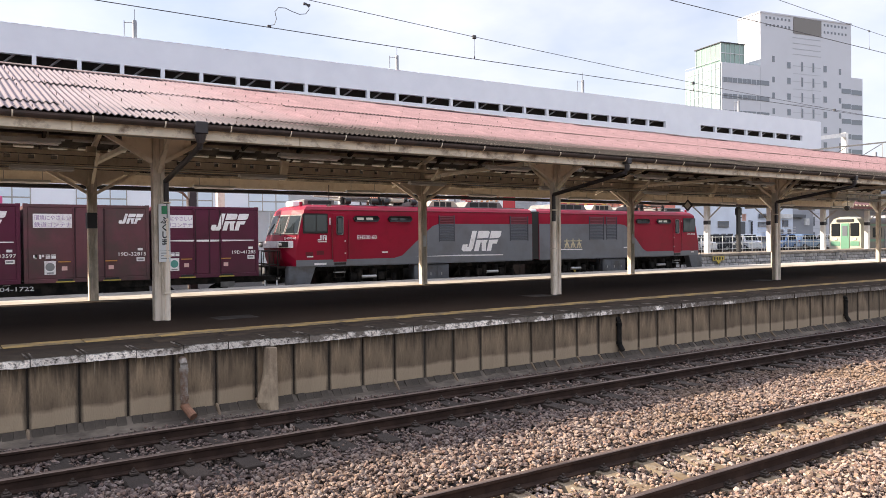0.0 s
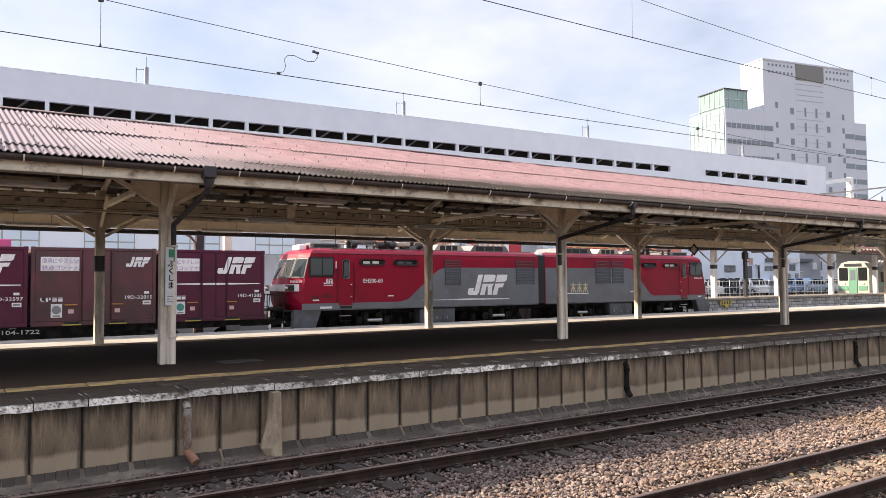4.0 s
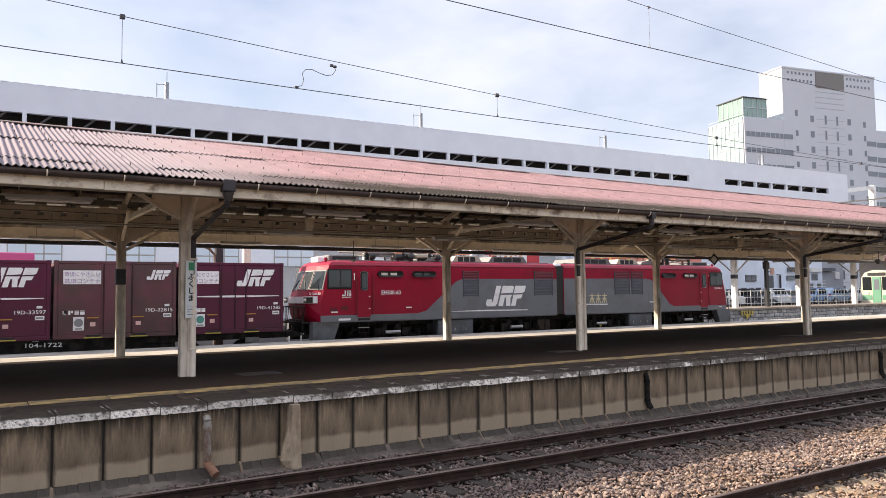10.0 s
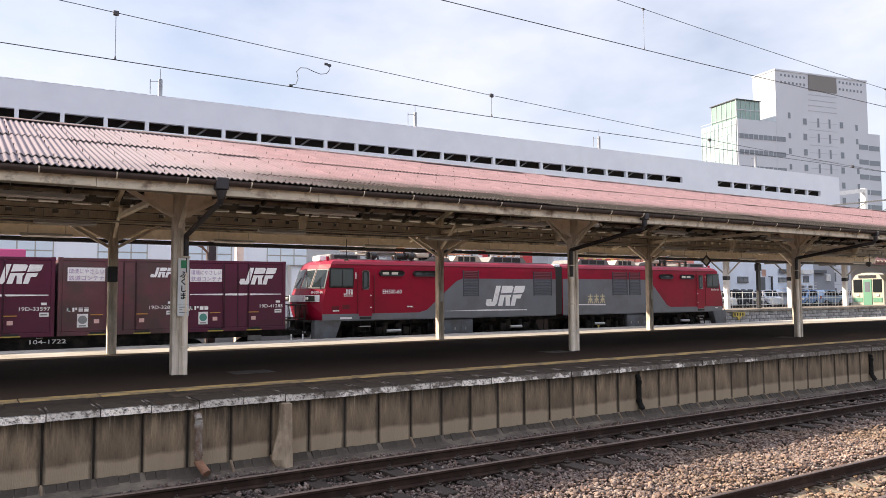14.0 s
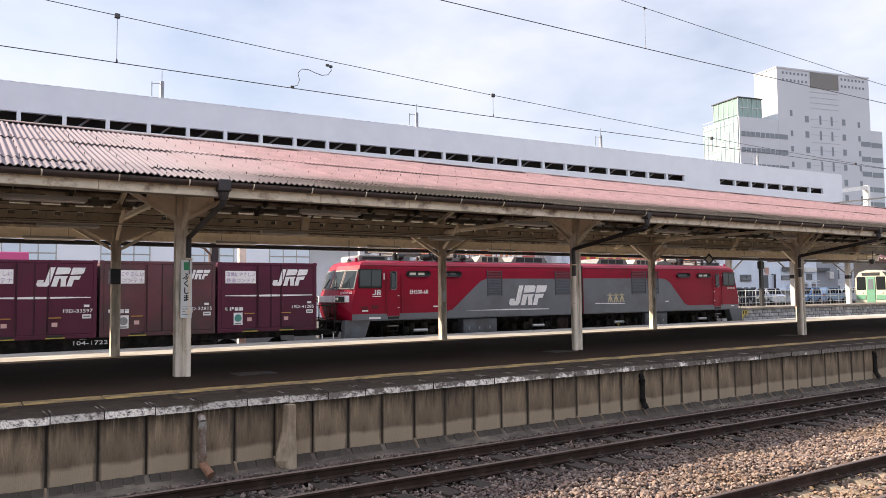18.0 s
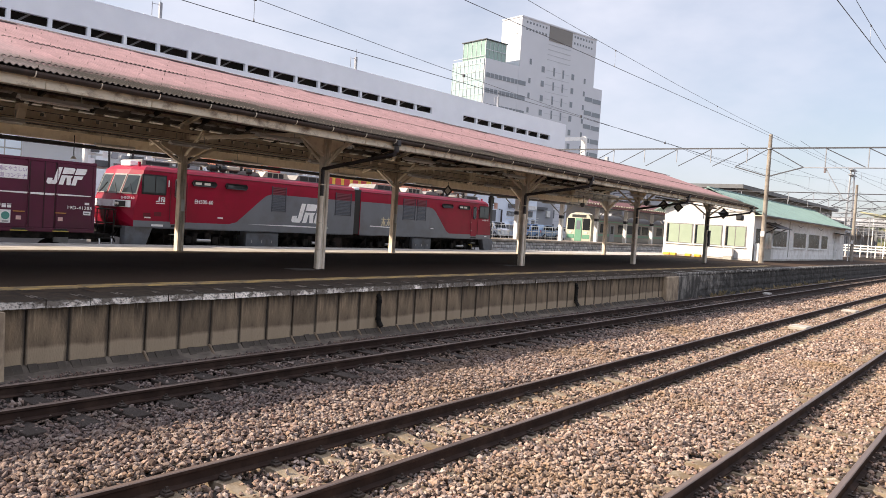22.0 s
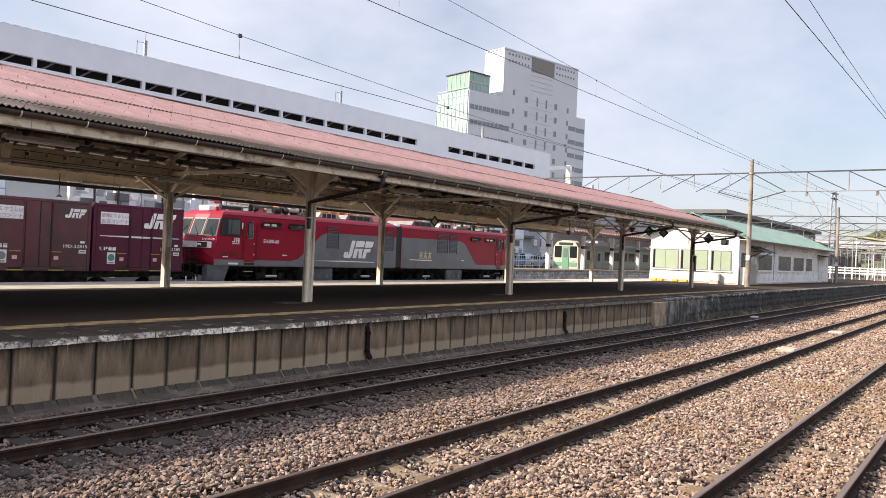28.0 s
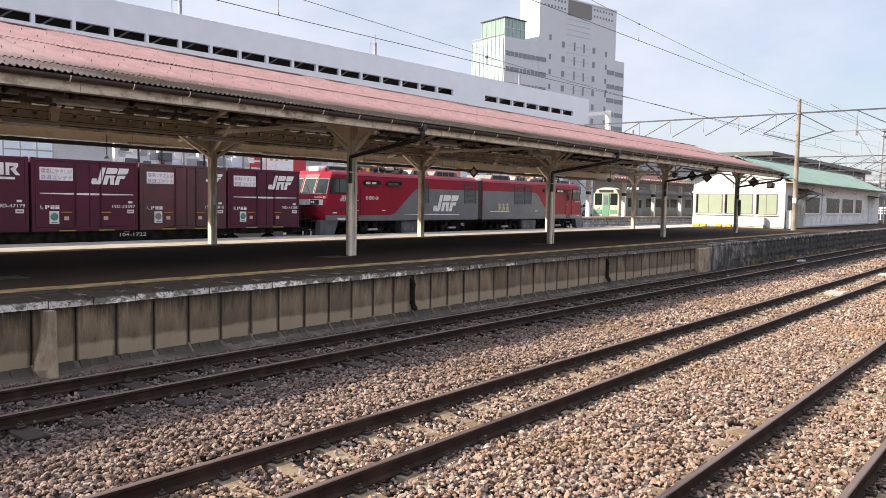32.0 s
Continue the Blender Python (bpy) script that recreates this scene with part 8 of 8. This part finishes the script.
    for a, b in ((38.36, 39.24), (40.26, 41.15)):
        part("windscreen", B(75.95, 76.03, a, b, 1.45, 2.75, 0.04), M_GLASSDARK, v)
        part("lower_panel", B(75.96, 76.02, a, b, 0.5, 0.95), M_TRAINGREEN, v)
        part("headlamp", B(75.93, 75.98, (a + b) / 2 - 0.15, (a + b) / 2 + 0.15, 1.08, 1.26), M_LAMP, v)
    part("destination_box", B(75.94, 76.0, 38.9, 40.6, 2.88, 3.16), M_DARK, v)
    for i in range(2):
        x0 = 77.6 + 20 * i
        car_ = part("car_body", PR([(38.25, -0.3), (41.25, -0.3), (41.25, 2.7), (40.6, 3.3), (38.9, 3.3), (38.25, 2.7)], "x", x0, x0 + 19.6), M_TRAINSTEEL, v, "stainless steel car")
        part("green_stripe", B(x0, x0 + 19.6, 38.235, 38.25, 0.9, 1.15), M_TRAINGREEN, car_)
        part("window_band", B(x0, x0 + 19.6, 38.232, 38.25, 2.5, 2.62), M_TRAINGREEN, car_)
        for k in range(8):
            a = x0 + 0.8 + 2.35 * k
            if k in (1, 6):
                part("door", B(a, a + 1.3, 38.22, 38.25, 0.0, 2.3), M_GALV, car_)
                part("pane", B(a + 0.3, a + 1.0, 38.21, 38.23, 1.2, 2.1), M_GLASSDARK, car_)
            else:
                part("window", B(a, a + 1.8, 38.22, 38.25, 1.3, 2.3), M_GLASSDARK, car_)
        part("roof_unit", B(x0 + 5, x0 + 9, 39, 40.5, 3.3, 3.6), M_GREYBLDG, car_)
        part("underframe", B(x0, x0 + 19.6, 38.4, 41.1, -0.8, -0.3), M_BOGIE, car_)
    # car park with its fence
    lot = part("car_park", B(36, 100, 41.8, 56, -1.128, 0.14), M_ASPHALT)
    tagged(lot, "asphalt car park behind the tracks", "car park", kind="structure")
    f = thing("white_fence", "white pipe fence along the car park", "fence", (58, 42.2, 0.14))
    x = 37
    while x < 84:
        part("fence_post", TU((x, 42.2, 0.13), (x, 42.2, 1.6), 0.04, 6), M_WHITE, f)
        x += 1.5
    for z in (0.4, 0.95, 1.5):
        part("fence_rail", TU((36.5, 42.2, z), (84, 42.2, z), 0.03, 6), M_WHITE, f)
    bm = bmesh.new()
    x = 37
    while x < 84:
        tube(bm, (x, 42.2, 0.15), (x, 42.2, 1.5), 0.010, 4)
        x += 0.5
    tagged(part("fence_bars", bm, M_WHITE, f), kind="stuff")
    for i, (x, k, r) in enumerate(((44.5, 3, 92), (50.0, 0, 85), (54.4, 2, 95), (59.6, 0, 100), (63.0, 3, 85), (67.6, 2, 60), (73.0, 1, 8), (78.2, 4, 170), (82.6, 0, 100), (86.0, 0, 80))):
        car(x, 44.6 + 0.5 * (i % 2), 0.14, k, r)
    # low buildings and an outside stair below the hall
    b = thing("low_building", "pale blue-grey low building with dark windows behind the car park", "building", (58, 57, -1.1))
    part("wall", B(50, 92.6, 55.2, 55.9, -1.1, 6.6), M_LOWBLDG, b)
    for x0, x1, z0, z1 in ((61.0, 63.2, 2.6, 3.5), (69.0, 71.0, 2.6, 3.5), (76.9, 78.9, 2.65, 3.4), (84.9, 86.8, 2.7, 3.35), (87.7, 89.2, 2.75, 3.5), (90.2, 91.4, 2.75, 3.6)):
        w = part("window", B(x0, x1, 55.08, 55.22, z0, z1), M_ROOFGEAR, b)
        part("pane", B(x0 + 0.08, (x0 + x1) / 2 - 0.04, 55.05, 55.1, z0 + 0.08, z1 - 0.08), M_WINGREY, w)
        part("pane", B((x0 + x1) / 2 + 0.04, x1 - 0.08, 55.05, 55.1, z0 + 0.08, z1 - 0.08), M_WINGREY, w)
    for x0, x1 in ((52.0, 54.2), (58.0, 60.2), (66.0, 68.0), (76.1, 77.0), (77.6, 78.3), (78.8, 79.7)):
        part("doorway", B(x0, x1, 55.1, 55.24, -1, 1.9), M_VOID, b)
    part("side_door", B(81.25, 82.2, 55.1, 55.24, 1.3, 3.35), M_DARKBLDG, b, "dark side door")
    part("dark_hoarding", B(85.0, 87.4, 54.95, 55.1, 3.83, 4.36), M_DARKBLDG, b)
    part("pale_hoarding", B(87.45, 92.3, 54.98, 55.1, 3.8, 4.36), M_WHITE, b)
    for k in range(2):
        pts = [(82.8 + 0.45 * k, 3.45 - 0.1 * k), (83.5 - 0.2 * k, 3.45 - 0.1 * k), (83.5 - 0.2 * k, 1.3)]
        part("pipe", hose([(u, 55.02, v) for u, v in pts], 0.06), M_DARKBROWN, b)
    # a gallery with white rails and a row of cooling units
    g = part("gallery", B(83.4, 91.6, 54.2, 55.2, 1.45, 1.6), M_LOWBLDG, b)
    for z in (1.95, 2.3, 2.65):
        part("gallery_rail", B(83.4, 91.6, 54.2, 54.26, z, z + 0.07), M_WHITE, g)
    for k in range(6):
        part("cooling_unit", B(86.0 + 0.9 * k, 86.65 + 0.9 * k, 54.5, 54.9, 1.6, 2.45, 0.03), M_TAUPE if k % 2 else M_LOWBLDG, g)
    part("recess", B(92.6, 99.5, 56.4, 56.6, -1.1, 6.6), M_GREYBLDG, b, "grey shaded recess")
    part("white_cabinet", B(97.3, 98.3, 56.2, 56.4, 3.0, 3.9), M_WHITE, b)
    part("recess_duct", B(93.4, 96.9, 55.9, 56.4, 4.0, 4.4), M_DARKBLDG, b)
    s = thing("outside_stair", "white steel outside stair on the building", "stair", (46, 52, -1))
    for k in range(16):
        part("tread", B(44.5 + 0.3 * k, 44.85 + 0.3 * k, 51.2, 52.4, -0.9 + 0.3 * k, -0.84 + 0.3 * k), M_WHITE, s)
    for y in (51.2, 52.4):
        part("stringer", BA((44.4, y, -1.0), (49.4, y, 4.0), 0.06, 0.25), M_WHITE, s)
        part("handrail", TU((44.4, y, 0.1), (49.4, y, 5.1), 0.03, 6), M_WHITE, s)
        for k in range(6):
            part("baluster", TU((44.5 + k, y, -0.9 + k), (44.5 + k, y, 0.2 + k), 0.025, 5), M_WHITE, s)
    part("landing_post", B(49.2, 49.5, 51.2, 52.4, -1.1, 4.0), M_WHITE, s)
    # shop signs under the hall
    g = thing("shop_sign", "red and white shop sign with an orange mark under the hall", "sign", (39, 50.5, 1.5))
    part("board", B(36.4, 42.0, 50.4, 50.6, 3.4, 5.5), M_SIGNRED, g)
    part("white_field", B(37.9, 40.6, 50.36, 50.4, 3.4, 5.5), M_LOGO, g)
    for k, (a, b0, b1) in enumerate(((38.2, 4.6, 5.3), (38.75, 4.6, 5.1), (39.2, 4.7, 5.2), (39.75, 4.65, 5.15))):
        part("mark", PR([(a, b0), (a + 0.25, b0), (a + 0.4, b1), (a + 0.15, b1)], "y", 50.33, 50.36), M_SIGNORANGE, g)
    for x in (36.6, 41.8):
        part("leg", B(x - 0.1, x + 0.1, 50.42, 50.58, -1.128, 3.4), M_GALV, g)
    g = thing("banner", "yellow and salmon banner boards under the hall", "sign", (50, 49.5, 2.0))
    part("yellow_board", B(46.0, 52.2, 49.4, 49.5, 3.7, 5.0), M_SIGNYELLOW, g)
    part("salmon_board", B(52.4, 62.0, 49.4, 49.5, 3.2, 4.9), M_SALMON, g)
    for k in range(5):
        part("mark", B(46.4 + 1.1 * k, 47.1 + 1.1 * k, 49.37, 49.4, 4.0, 4.7), M_SIGNRED, g)
    for x in (46.2, 61.8):
        part("leg", B(x - 0.1, x + 0.1, 49.5, 49.6, -1.128, 3.8), M_GALV, g)
    g = thing("pink_canopy_sign", "pink sign board with white marks before the facade", "sign", (-2, 48, 2.4))
    part("board", B(-9.0, 3.4, 48.0, 48.3, 3.0, 4.15, 0.05), M_PINK, g)
    for k, x in enumerate((-3.4, -2.2, -0.9)):
        part("mark", PR([(x, 3.55), (x + 0.8, 3.55), (x + 0.95, 4.0), (x + 0.15, 4.0)], "y", 47.97, 48.0), M_LOGO, g)
    for x in (-8.6, 3.0):
        part("leg", B(x - 0.1, x + 0.1, 48.05, 48.25, -1.128, 3.1), M_GALV, g)
    # pipes, racks and dark plant in the open ground storey
    r = thing("pipe_rack", "white steel rack with dark pipes behind the freight train", "rack", (29, 47, -1.1))
    for x in (23.5, 26.5, 29.5, 32.5, 35.0):
        part("upright", B(x - 0.12, x + 0.12, 46.8, 47.1, -1.128, 6.0), M_WHITE, r)
    for z in (3.4, 4.2, 5.0, 5.7):
        part("beam", B(23.4, 35.2, 46.9, 47.0, z, z + 0.14), M_WHITE, r)
    pr = random.Random(52)
    for k in range(26):
        x0, z0 = pr.uniform(23.3, 34.0), pr.uniform(3.1, 5.6)
        w, h = pr.uniform(0.4, 1.1), pr.uniform(0.3, 0.8)
        part("plant_box", B(x0, x0 + w, 46.5 + 0.01 * k, 46.82, z0, z0 + h, 0.02), pr.choice((M_GREYBLDG, M_DARKBLDG, M_WHITE, M_LOWBLDG, M_DARKBLDG)), r)
    for k in range(7):
        x0, z0 = 23.6 + 1.6 * k, pr.uniform(4.6, 5.8)
        part("duct_pipe", hose([(x0, 46.4, z0), (x0 + 0.9, 46.4, z0), (x0 + 1.15, 46.4, z0 - 0.2), (x0 + 1.2, 46.4, 3.0)], 0.07, 8), pr.choice((M_DARKBROWN, M_GALV, M_INK)), r)
    for k in range(12):
        part("grating", B(23.6 + 1.0 * k, 24.1 + 1.0 * k, 46.86, 46.9, 3.6 + 0.5 * (k % 3), 4.0 + 0.5 * (k % 3)), M_LOGO, r)
    # two posts of a line-side frame just beyond the freight train
    for x, m in ((8.66, M_DARKBROWN), (9.78, M_CREAM)):
        q = thing("line_side_post", "plain post standing beyond the freight track", "post", (x, 30.3, -1.1), "line-side posts")
        part("shaft", B(x - 0.14, x + 0.14, 30.16, 30.44, -1.128, 4.6), m, q)
        part("cap", B(x - 0.26, x + 0.26, 30.05, 30.55, 4.6, 4.7), m, q)
        if m == M_DARKBROWN:
            part("bent_pipe", hose([(x - 1.15, 30.2, 3.62), (x - 0.75, 30.2, 3.58), (x - 0.4, 30.2, 3.42), (x - 0.2, 30.2, 3.2), (x - 0.2, 30.2, -1.1)], 0.055), M_PIPE, q)


def distance():
    # white portal and lattice frames of the high line
    t = thing("white_portal", "white steel portal frame on the high line", "gantry", (112, 62, -1.1))
    for x in (118.5,):
        part("leg", B(x - 0.35, x + 0.35, 61.6, 62.4, -1.128, 17.6), M_WHITE, t)
    part("arm", BA((118.5, 62, 17.3), (109.0, 62.3, 16.0), 0.5, 0.6), M_WHITE, t)
    t = thing("lattice_gantry", "grey lattice gantry on the high line", "gantry", (130, 66, -1.1), "lattice gantries")
    bm = bmesh.new()
    for k in range(26):
        x = 110 + 1.0 * k
        tube(bm, (x, 66, 14.2), (x + 0.5, 66, 15.0), 0.06, 4)
        tube(bm, (x + 0.5, 66, 15.0), (x + 1.0, 66, 14.2), 0.06, 4)
    part("lattice", bm, M_GALV, t)
    for z in (14.2, 15.0):
        part("chord", B(110, 136.2, 65.9, 66.1, z - 0.08, z + 0.08), M_GALV, t)
    for x in (136, 111):
        part("leg", B(x - 0.3, x + 0.3, 65.7, 66.3, -1.128, 16.0), M_GALV, t)
    # viaduct of the high line, running on behind the canopy
    v = thing("viaduct", "grey concrete viaduct of the high line", "viaduct", (160, 62, -1.1))
    part("deck", B(103, 420, 50, 62, 6.4, 8.2), M_GREYBLDG, v)
    part("parapet", B(103, 420, 49.8, 50.1, 8.2, 9.2), M_HOTEL, v)
    for k in range(14):
        part("pier", B(112 + 20 * k, 114.2 + 20 * k, 51, 61, -1.128, 6.4), M_GREYBLDG, v)
    # office block with a flat roof behind the platform building
    o = thing("office_block", "low brown office block with balconies behind the yard", "building", (150, 40, -1.1))
    part("wall", B(139, 222, 41.5, 53, -1.1, 10.6), M_DARKBLDG, o)
    part("roof_slab", B(137.5, 223.5, 40.2, 54, 10.6, 11.3), M_DARKBLDG, o)
    for k in range(14):
        w = part("bay", B(141 + 5.6 * k, 145 + 5.6 * k, 41.2, 41.5, 7.2, 9.6), M_HOTEL, o)
        part("pane", B(141.4 + 5.6 * k, 144.6 + 5.6 * k, 41.1, 41.22, 7.5, 9.2), M_WINGREY, w)
        w = part("bay", B(141 + 5.6 * k, 145 + 5.6 * k, 41.2, 41.5, 3.0, 5.4), M_HOTEL, o)
        part("pane", B(141.4 + 5.6 * k, 144.6 + 5.6 * k, 41.1, 41.22, 3.3, 5.0), M_WINGREY, w)
    a = thing("antenna_mast", "steel lattice antenna mast", "antenna", (170, 36, -1.1))
    bm = bmesh.new()
    for s in (-0.9, 0.9):
        for u in (-0.9, 0.9):
            tube(bm, (226 + s, 38 + u, -1.12), (226 + s * 0.5, 38 + u * 0.5, 22), 0.13, 5)
    for k in range(14):
        z = 1.6 * k
        q = 0.9 - 0.45 * k / 14
        tube(bm, (226 - q, 38 - q, z), (226 + q, 38 - q, z + 1.6), 0.07, 4)
        tube(bm, (226 - q, 38 - q, z + 1.6), (226 - q, 38 + q, z), 0.07, 4)
    part("tower", bm, M_GALV, a)
    for z in (20.4, 21.8):
        part("platform", B(222.5, 229.5, 37.5, 38.5, z, z + 0.3), M_GALV, a)
    # town blocks along the yard
    rng = random.Random(21)
    for k in range(16):
        x = 215 + rng.uniform(0, 260)
        y = 34 + rng.uniform(0, 90) + (x - 215) * 0.05
        w, d, h = rng.uniform(14, 32), rng.uniform(10, 18), rng.uniform(5, 12)
        m = rng.choice([M_HOTEL, M_GREYBLDG, M_FACADE, M_DARKBLDG])
        b = thing("town_building", "plain " + {M_HOTEL: "pale", M_GREYBLDG: "grey", M_FACADE: "whitish", M_DARKBLDG: "dark"}[m] + " town building beyond the yard", "building", (x, y, -1.1), "town buildings")
        part("wall", B(x, x + w, y, y + d, -1.128, h), m, b)
        part("roof", B(x - 0.3, x + w + 0.3, y - 0.3, y + d + 0.3, h, h + 0.4), M_GREYBLDG, b)
        for r in range(int(h // 3.2)):
            for q in range(int(d // 3)):
                part("window", B(x - 0.06, x + 0.02, y + 0.8 + 3 * q, y + 2.4 + 3 * q, 0.6 + 3.1 * r, 2.0 + 3.1 * r), M_WINGREY, b)
    # long shed with a yellow-green roof, the dark bridge and its posts
    s = thing("long_shed", "long open shed with a yellow-green roof far down the line", "shed", (400, 60, -1.1))
    part("roof", PR([(34, 12.4), (52, 15.0), (52, 15.6), (34, 13.0)], "x", 332, 420), M_OCHREROOF, s)
    for k in range(8):
        part("post", B(333 + 12 * k, 333.8 + 12 * k, 34.5, 35.3, -1.128, 12.6), M_GALV, s)
    br = thing("road_bridge", "grey road bridge across the tracks in the distance", "bridge", (330, 10, -1.1))
    part("deck", B(318, 328, -60, 80, 9.6, 11.0), M_GREYBLDG, br)
    part("parapet", B(317.6, 318, -60, 80, 11.0, 12.2), M_GREYBLDG, br)
    for k in range(12):
        part("pier", B(320, 322, -55 + 11 * k, -54.2 + 11 * k, -1.128, 9.6), M_DARKBLDG, br)
    # white fence and blue board past the platform end
    f = thing("yard_fence", "white rail fence past the platform end", "fence", (170, 20, -1), "yard fences")
    for k in range(12):
        part("fence_post", B(160.0, 160.16, 14.5 + 1.25 * k, 14.66 + 1.25 * k, -1.128, 2.0), M_WHITE, f)
    for z in (0.7, 1.2, 1.7):
        part("fence_rail", B(159.94, 160.0, 14.3, 28.6, z, z + 0.22), M_WHITE, f)
    b = thing("blue_board", "blue board with white figures on posts by the track", "sign", (142, 13.2, -1))
    part("board", B(141.9, 142.0, 12.4, 15.0, 0.45, 1.7), M_BLUE, b)
    text("figures", "35", 1.2, 141.88, 13.6, 0.62, M_LOGO, b, side=2)
    for y in (12.7, 14.7):
        part("post", B(142.0, 142.1, y - 0.05, y + 0.05, -1.128, 0.6), M_GALV, b)
    q = thing("concrete_pole", "thick brown concrete pole beside the running lines", "pole", (197.3, 15.5, -1.1))
    part("shaft", TU((197.3, 15.5, -1.127), (197.3, 15.5, 10.4), 0.36, 12, 0.26), M_POLE, q)
    part("white_band", TU((197.3, 15.5, 2.3), (197.3, 15.5, 3.0), 0.36, 12, 0.35), M_WHITE, q)
    q = thing("equipment_cabin", "rust-brown equipment cabin beyond the platform end", "cabin", (190, 15.5, -1.1))
    part("body", B(188.5, 191.5, 13.7, 17.3, -1.127, 2.1, 0.05), M_RUST, q)
    part("roof", B(188.2, 191.8, 13.4, 17.6, 2.1, 2.25), M_GREYBLDG, q)
    # slender steel masts crowding the yard
    rng = random.Random(77)
    for k in range(34):
        x, y, h = rng.uniform(165, 310), rng.uniform(17, 62), rng.uniform(6.5, 10.5)
        m = thing("yard_mast", "slender pale grey steel mast with cross arms in the yard", "mast", (x, y, -1.1), "yard masts")
        part("shaft", TU((x, y, -1.127), (x, y, h), 0.13, 8, 0.09), M_GALV if k % 3 else M_WHITE, m)
        for q in range(rng.randrange(1, 4)):
            z, a, b = h - 0.4 - 1.1 * q, rng.uniform(0.8, 4.5), rng.uniform(0.5, 4.5)
            part("cross_arm", B(x - 0.06, x + 0.06, y - a, y + b, z, z + 0.13), M_GALV, m)
            part("hanger", TU((x, y - a * 0.8, z), (x, y - a * 0.8, z - rng.uniform(0.5, 1.3)), 0.05, 6), M_GALVDARK, m)
    # colour-light signals
    proto = None
    for x, y, z in ((128.0, 20.8, 2.6), (134.0, 16.0, 3.4), (134.0, 10.0, 2.9), (128.0, 8.6, 3.0)):
        s = thing("railway_signal", "black colour-light signal on a thin pole", "signal", (x, y, -1.1), "railway signals")
        part("pole", TU((x, y, -1.127), (x, y, z), 0.07, 8), M_GALV, s)
        part("head", B(x - 0.14, x - 0.02, y - 0.42, y + 0.42, z - 0.4, z + 0.7, 0.06), M_DARK, s)
        for k in range(3):
            part("lens", TU((x - 0.17, y, z - 0.2 + 0.33 * k), (x - 0.13, y, z - 0.2 + 0.33 * k), 0.11, 10), M_REDLENS if k == 0 else M_GLASSDARK, s)
    # wooded hill with an uneven crest
    n, m_ = 90, 12
    verts, faces = [], []
    for i in range(n):
        u = i / (n - 1)
        y = -500 + 800 * u
        crest = 92 * math.exp(-((u - 0.72) / 0.27) ** 2) * min(1.0, (1 - u) * 12) + 9 * noise.noise((u * 9, 1.7, 0)) + 4 * noise.noise((u * 31, 4.1, 0))
        for j in range(m_):
            v = j / (m_ - 1)
            verts.append((1250 + 420 * v, y, -1.12 + max(0, crest) * math.sin(v * math.pi * 0.5) ** 1.2 + 3 * noise.noise((u * 40, v * 20, 2))))
    for i in range(n - 1):
        for j in range(m_ - 1):
            a = i * m_ + j
            faces.append((a, a + 1, a + m_ + 1, a + m_))
    h = raw("wooded_hill", verts, faces, M_HILL, smooth=True)
    tagged(h, "wooded hill beyond the town", "hill", kind="structure")
    # tree crowns on the hill, as clumps
    rng = np.random.default_rng(9)
    bm_v, bm_f = [], []
    ico = bmesh.new()
    bmesh.ops.create_icosphere(ico, subdivisions=1, radius=1)
    iv = np.array([v.co[:] for v in ico.verts])
    jf = [tuple(v.index for v in f.verts) for f in ico.faces]
    ico.free()
    V = np.array(verts)
    k = 0
    for q in range(2600):
        a = int(rng.integers(0, len(verts)))
        p = V[a] + rng.normal(0, 6, 3) * (1, 1, 0.25)
        if p[2] < 4:
            continue
        sc = rng.uniform(3.0, 7.0) * np.array((1, 1, rng.uniform(0.7, 1.2)))
        pts = iv * sc * rng.uniform(0.7, 1.25, (len(iv), 1)) + p
        bm_v += [tuple(x) for x in pts]
        bm_f += [tuple(i + k for i in f) for f in jf]
        k += len(iv)
    w = raw("hill_woods", bm_v, bm_f, M_LEAF)
    tagged(w, "green and ochre woods on the hill", "woods", kind="stuff")


station()
hotel()
behind()
distance()


def motions():
    for t in MOVERS:
        x, y, z = t.location
        walk(t, [(s, pose(x + d, y, z)) for s, d in TRAIN])
    for w, p, r in WHEELS:
        walk(w, [(s, pose(p.x, p.y, p.z, 0, math.degrees(d / r), 0)) for s, d in TRAIN])


motions()
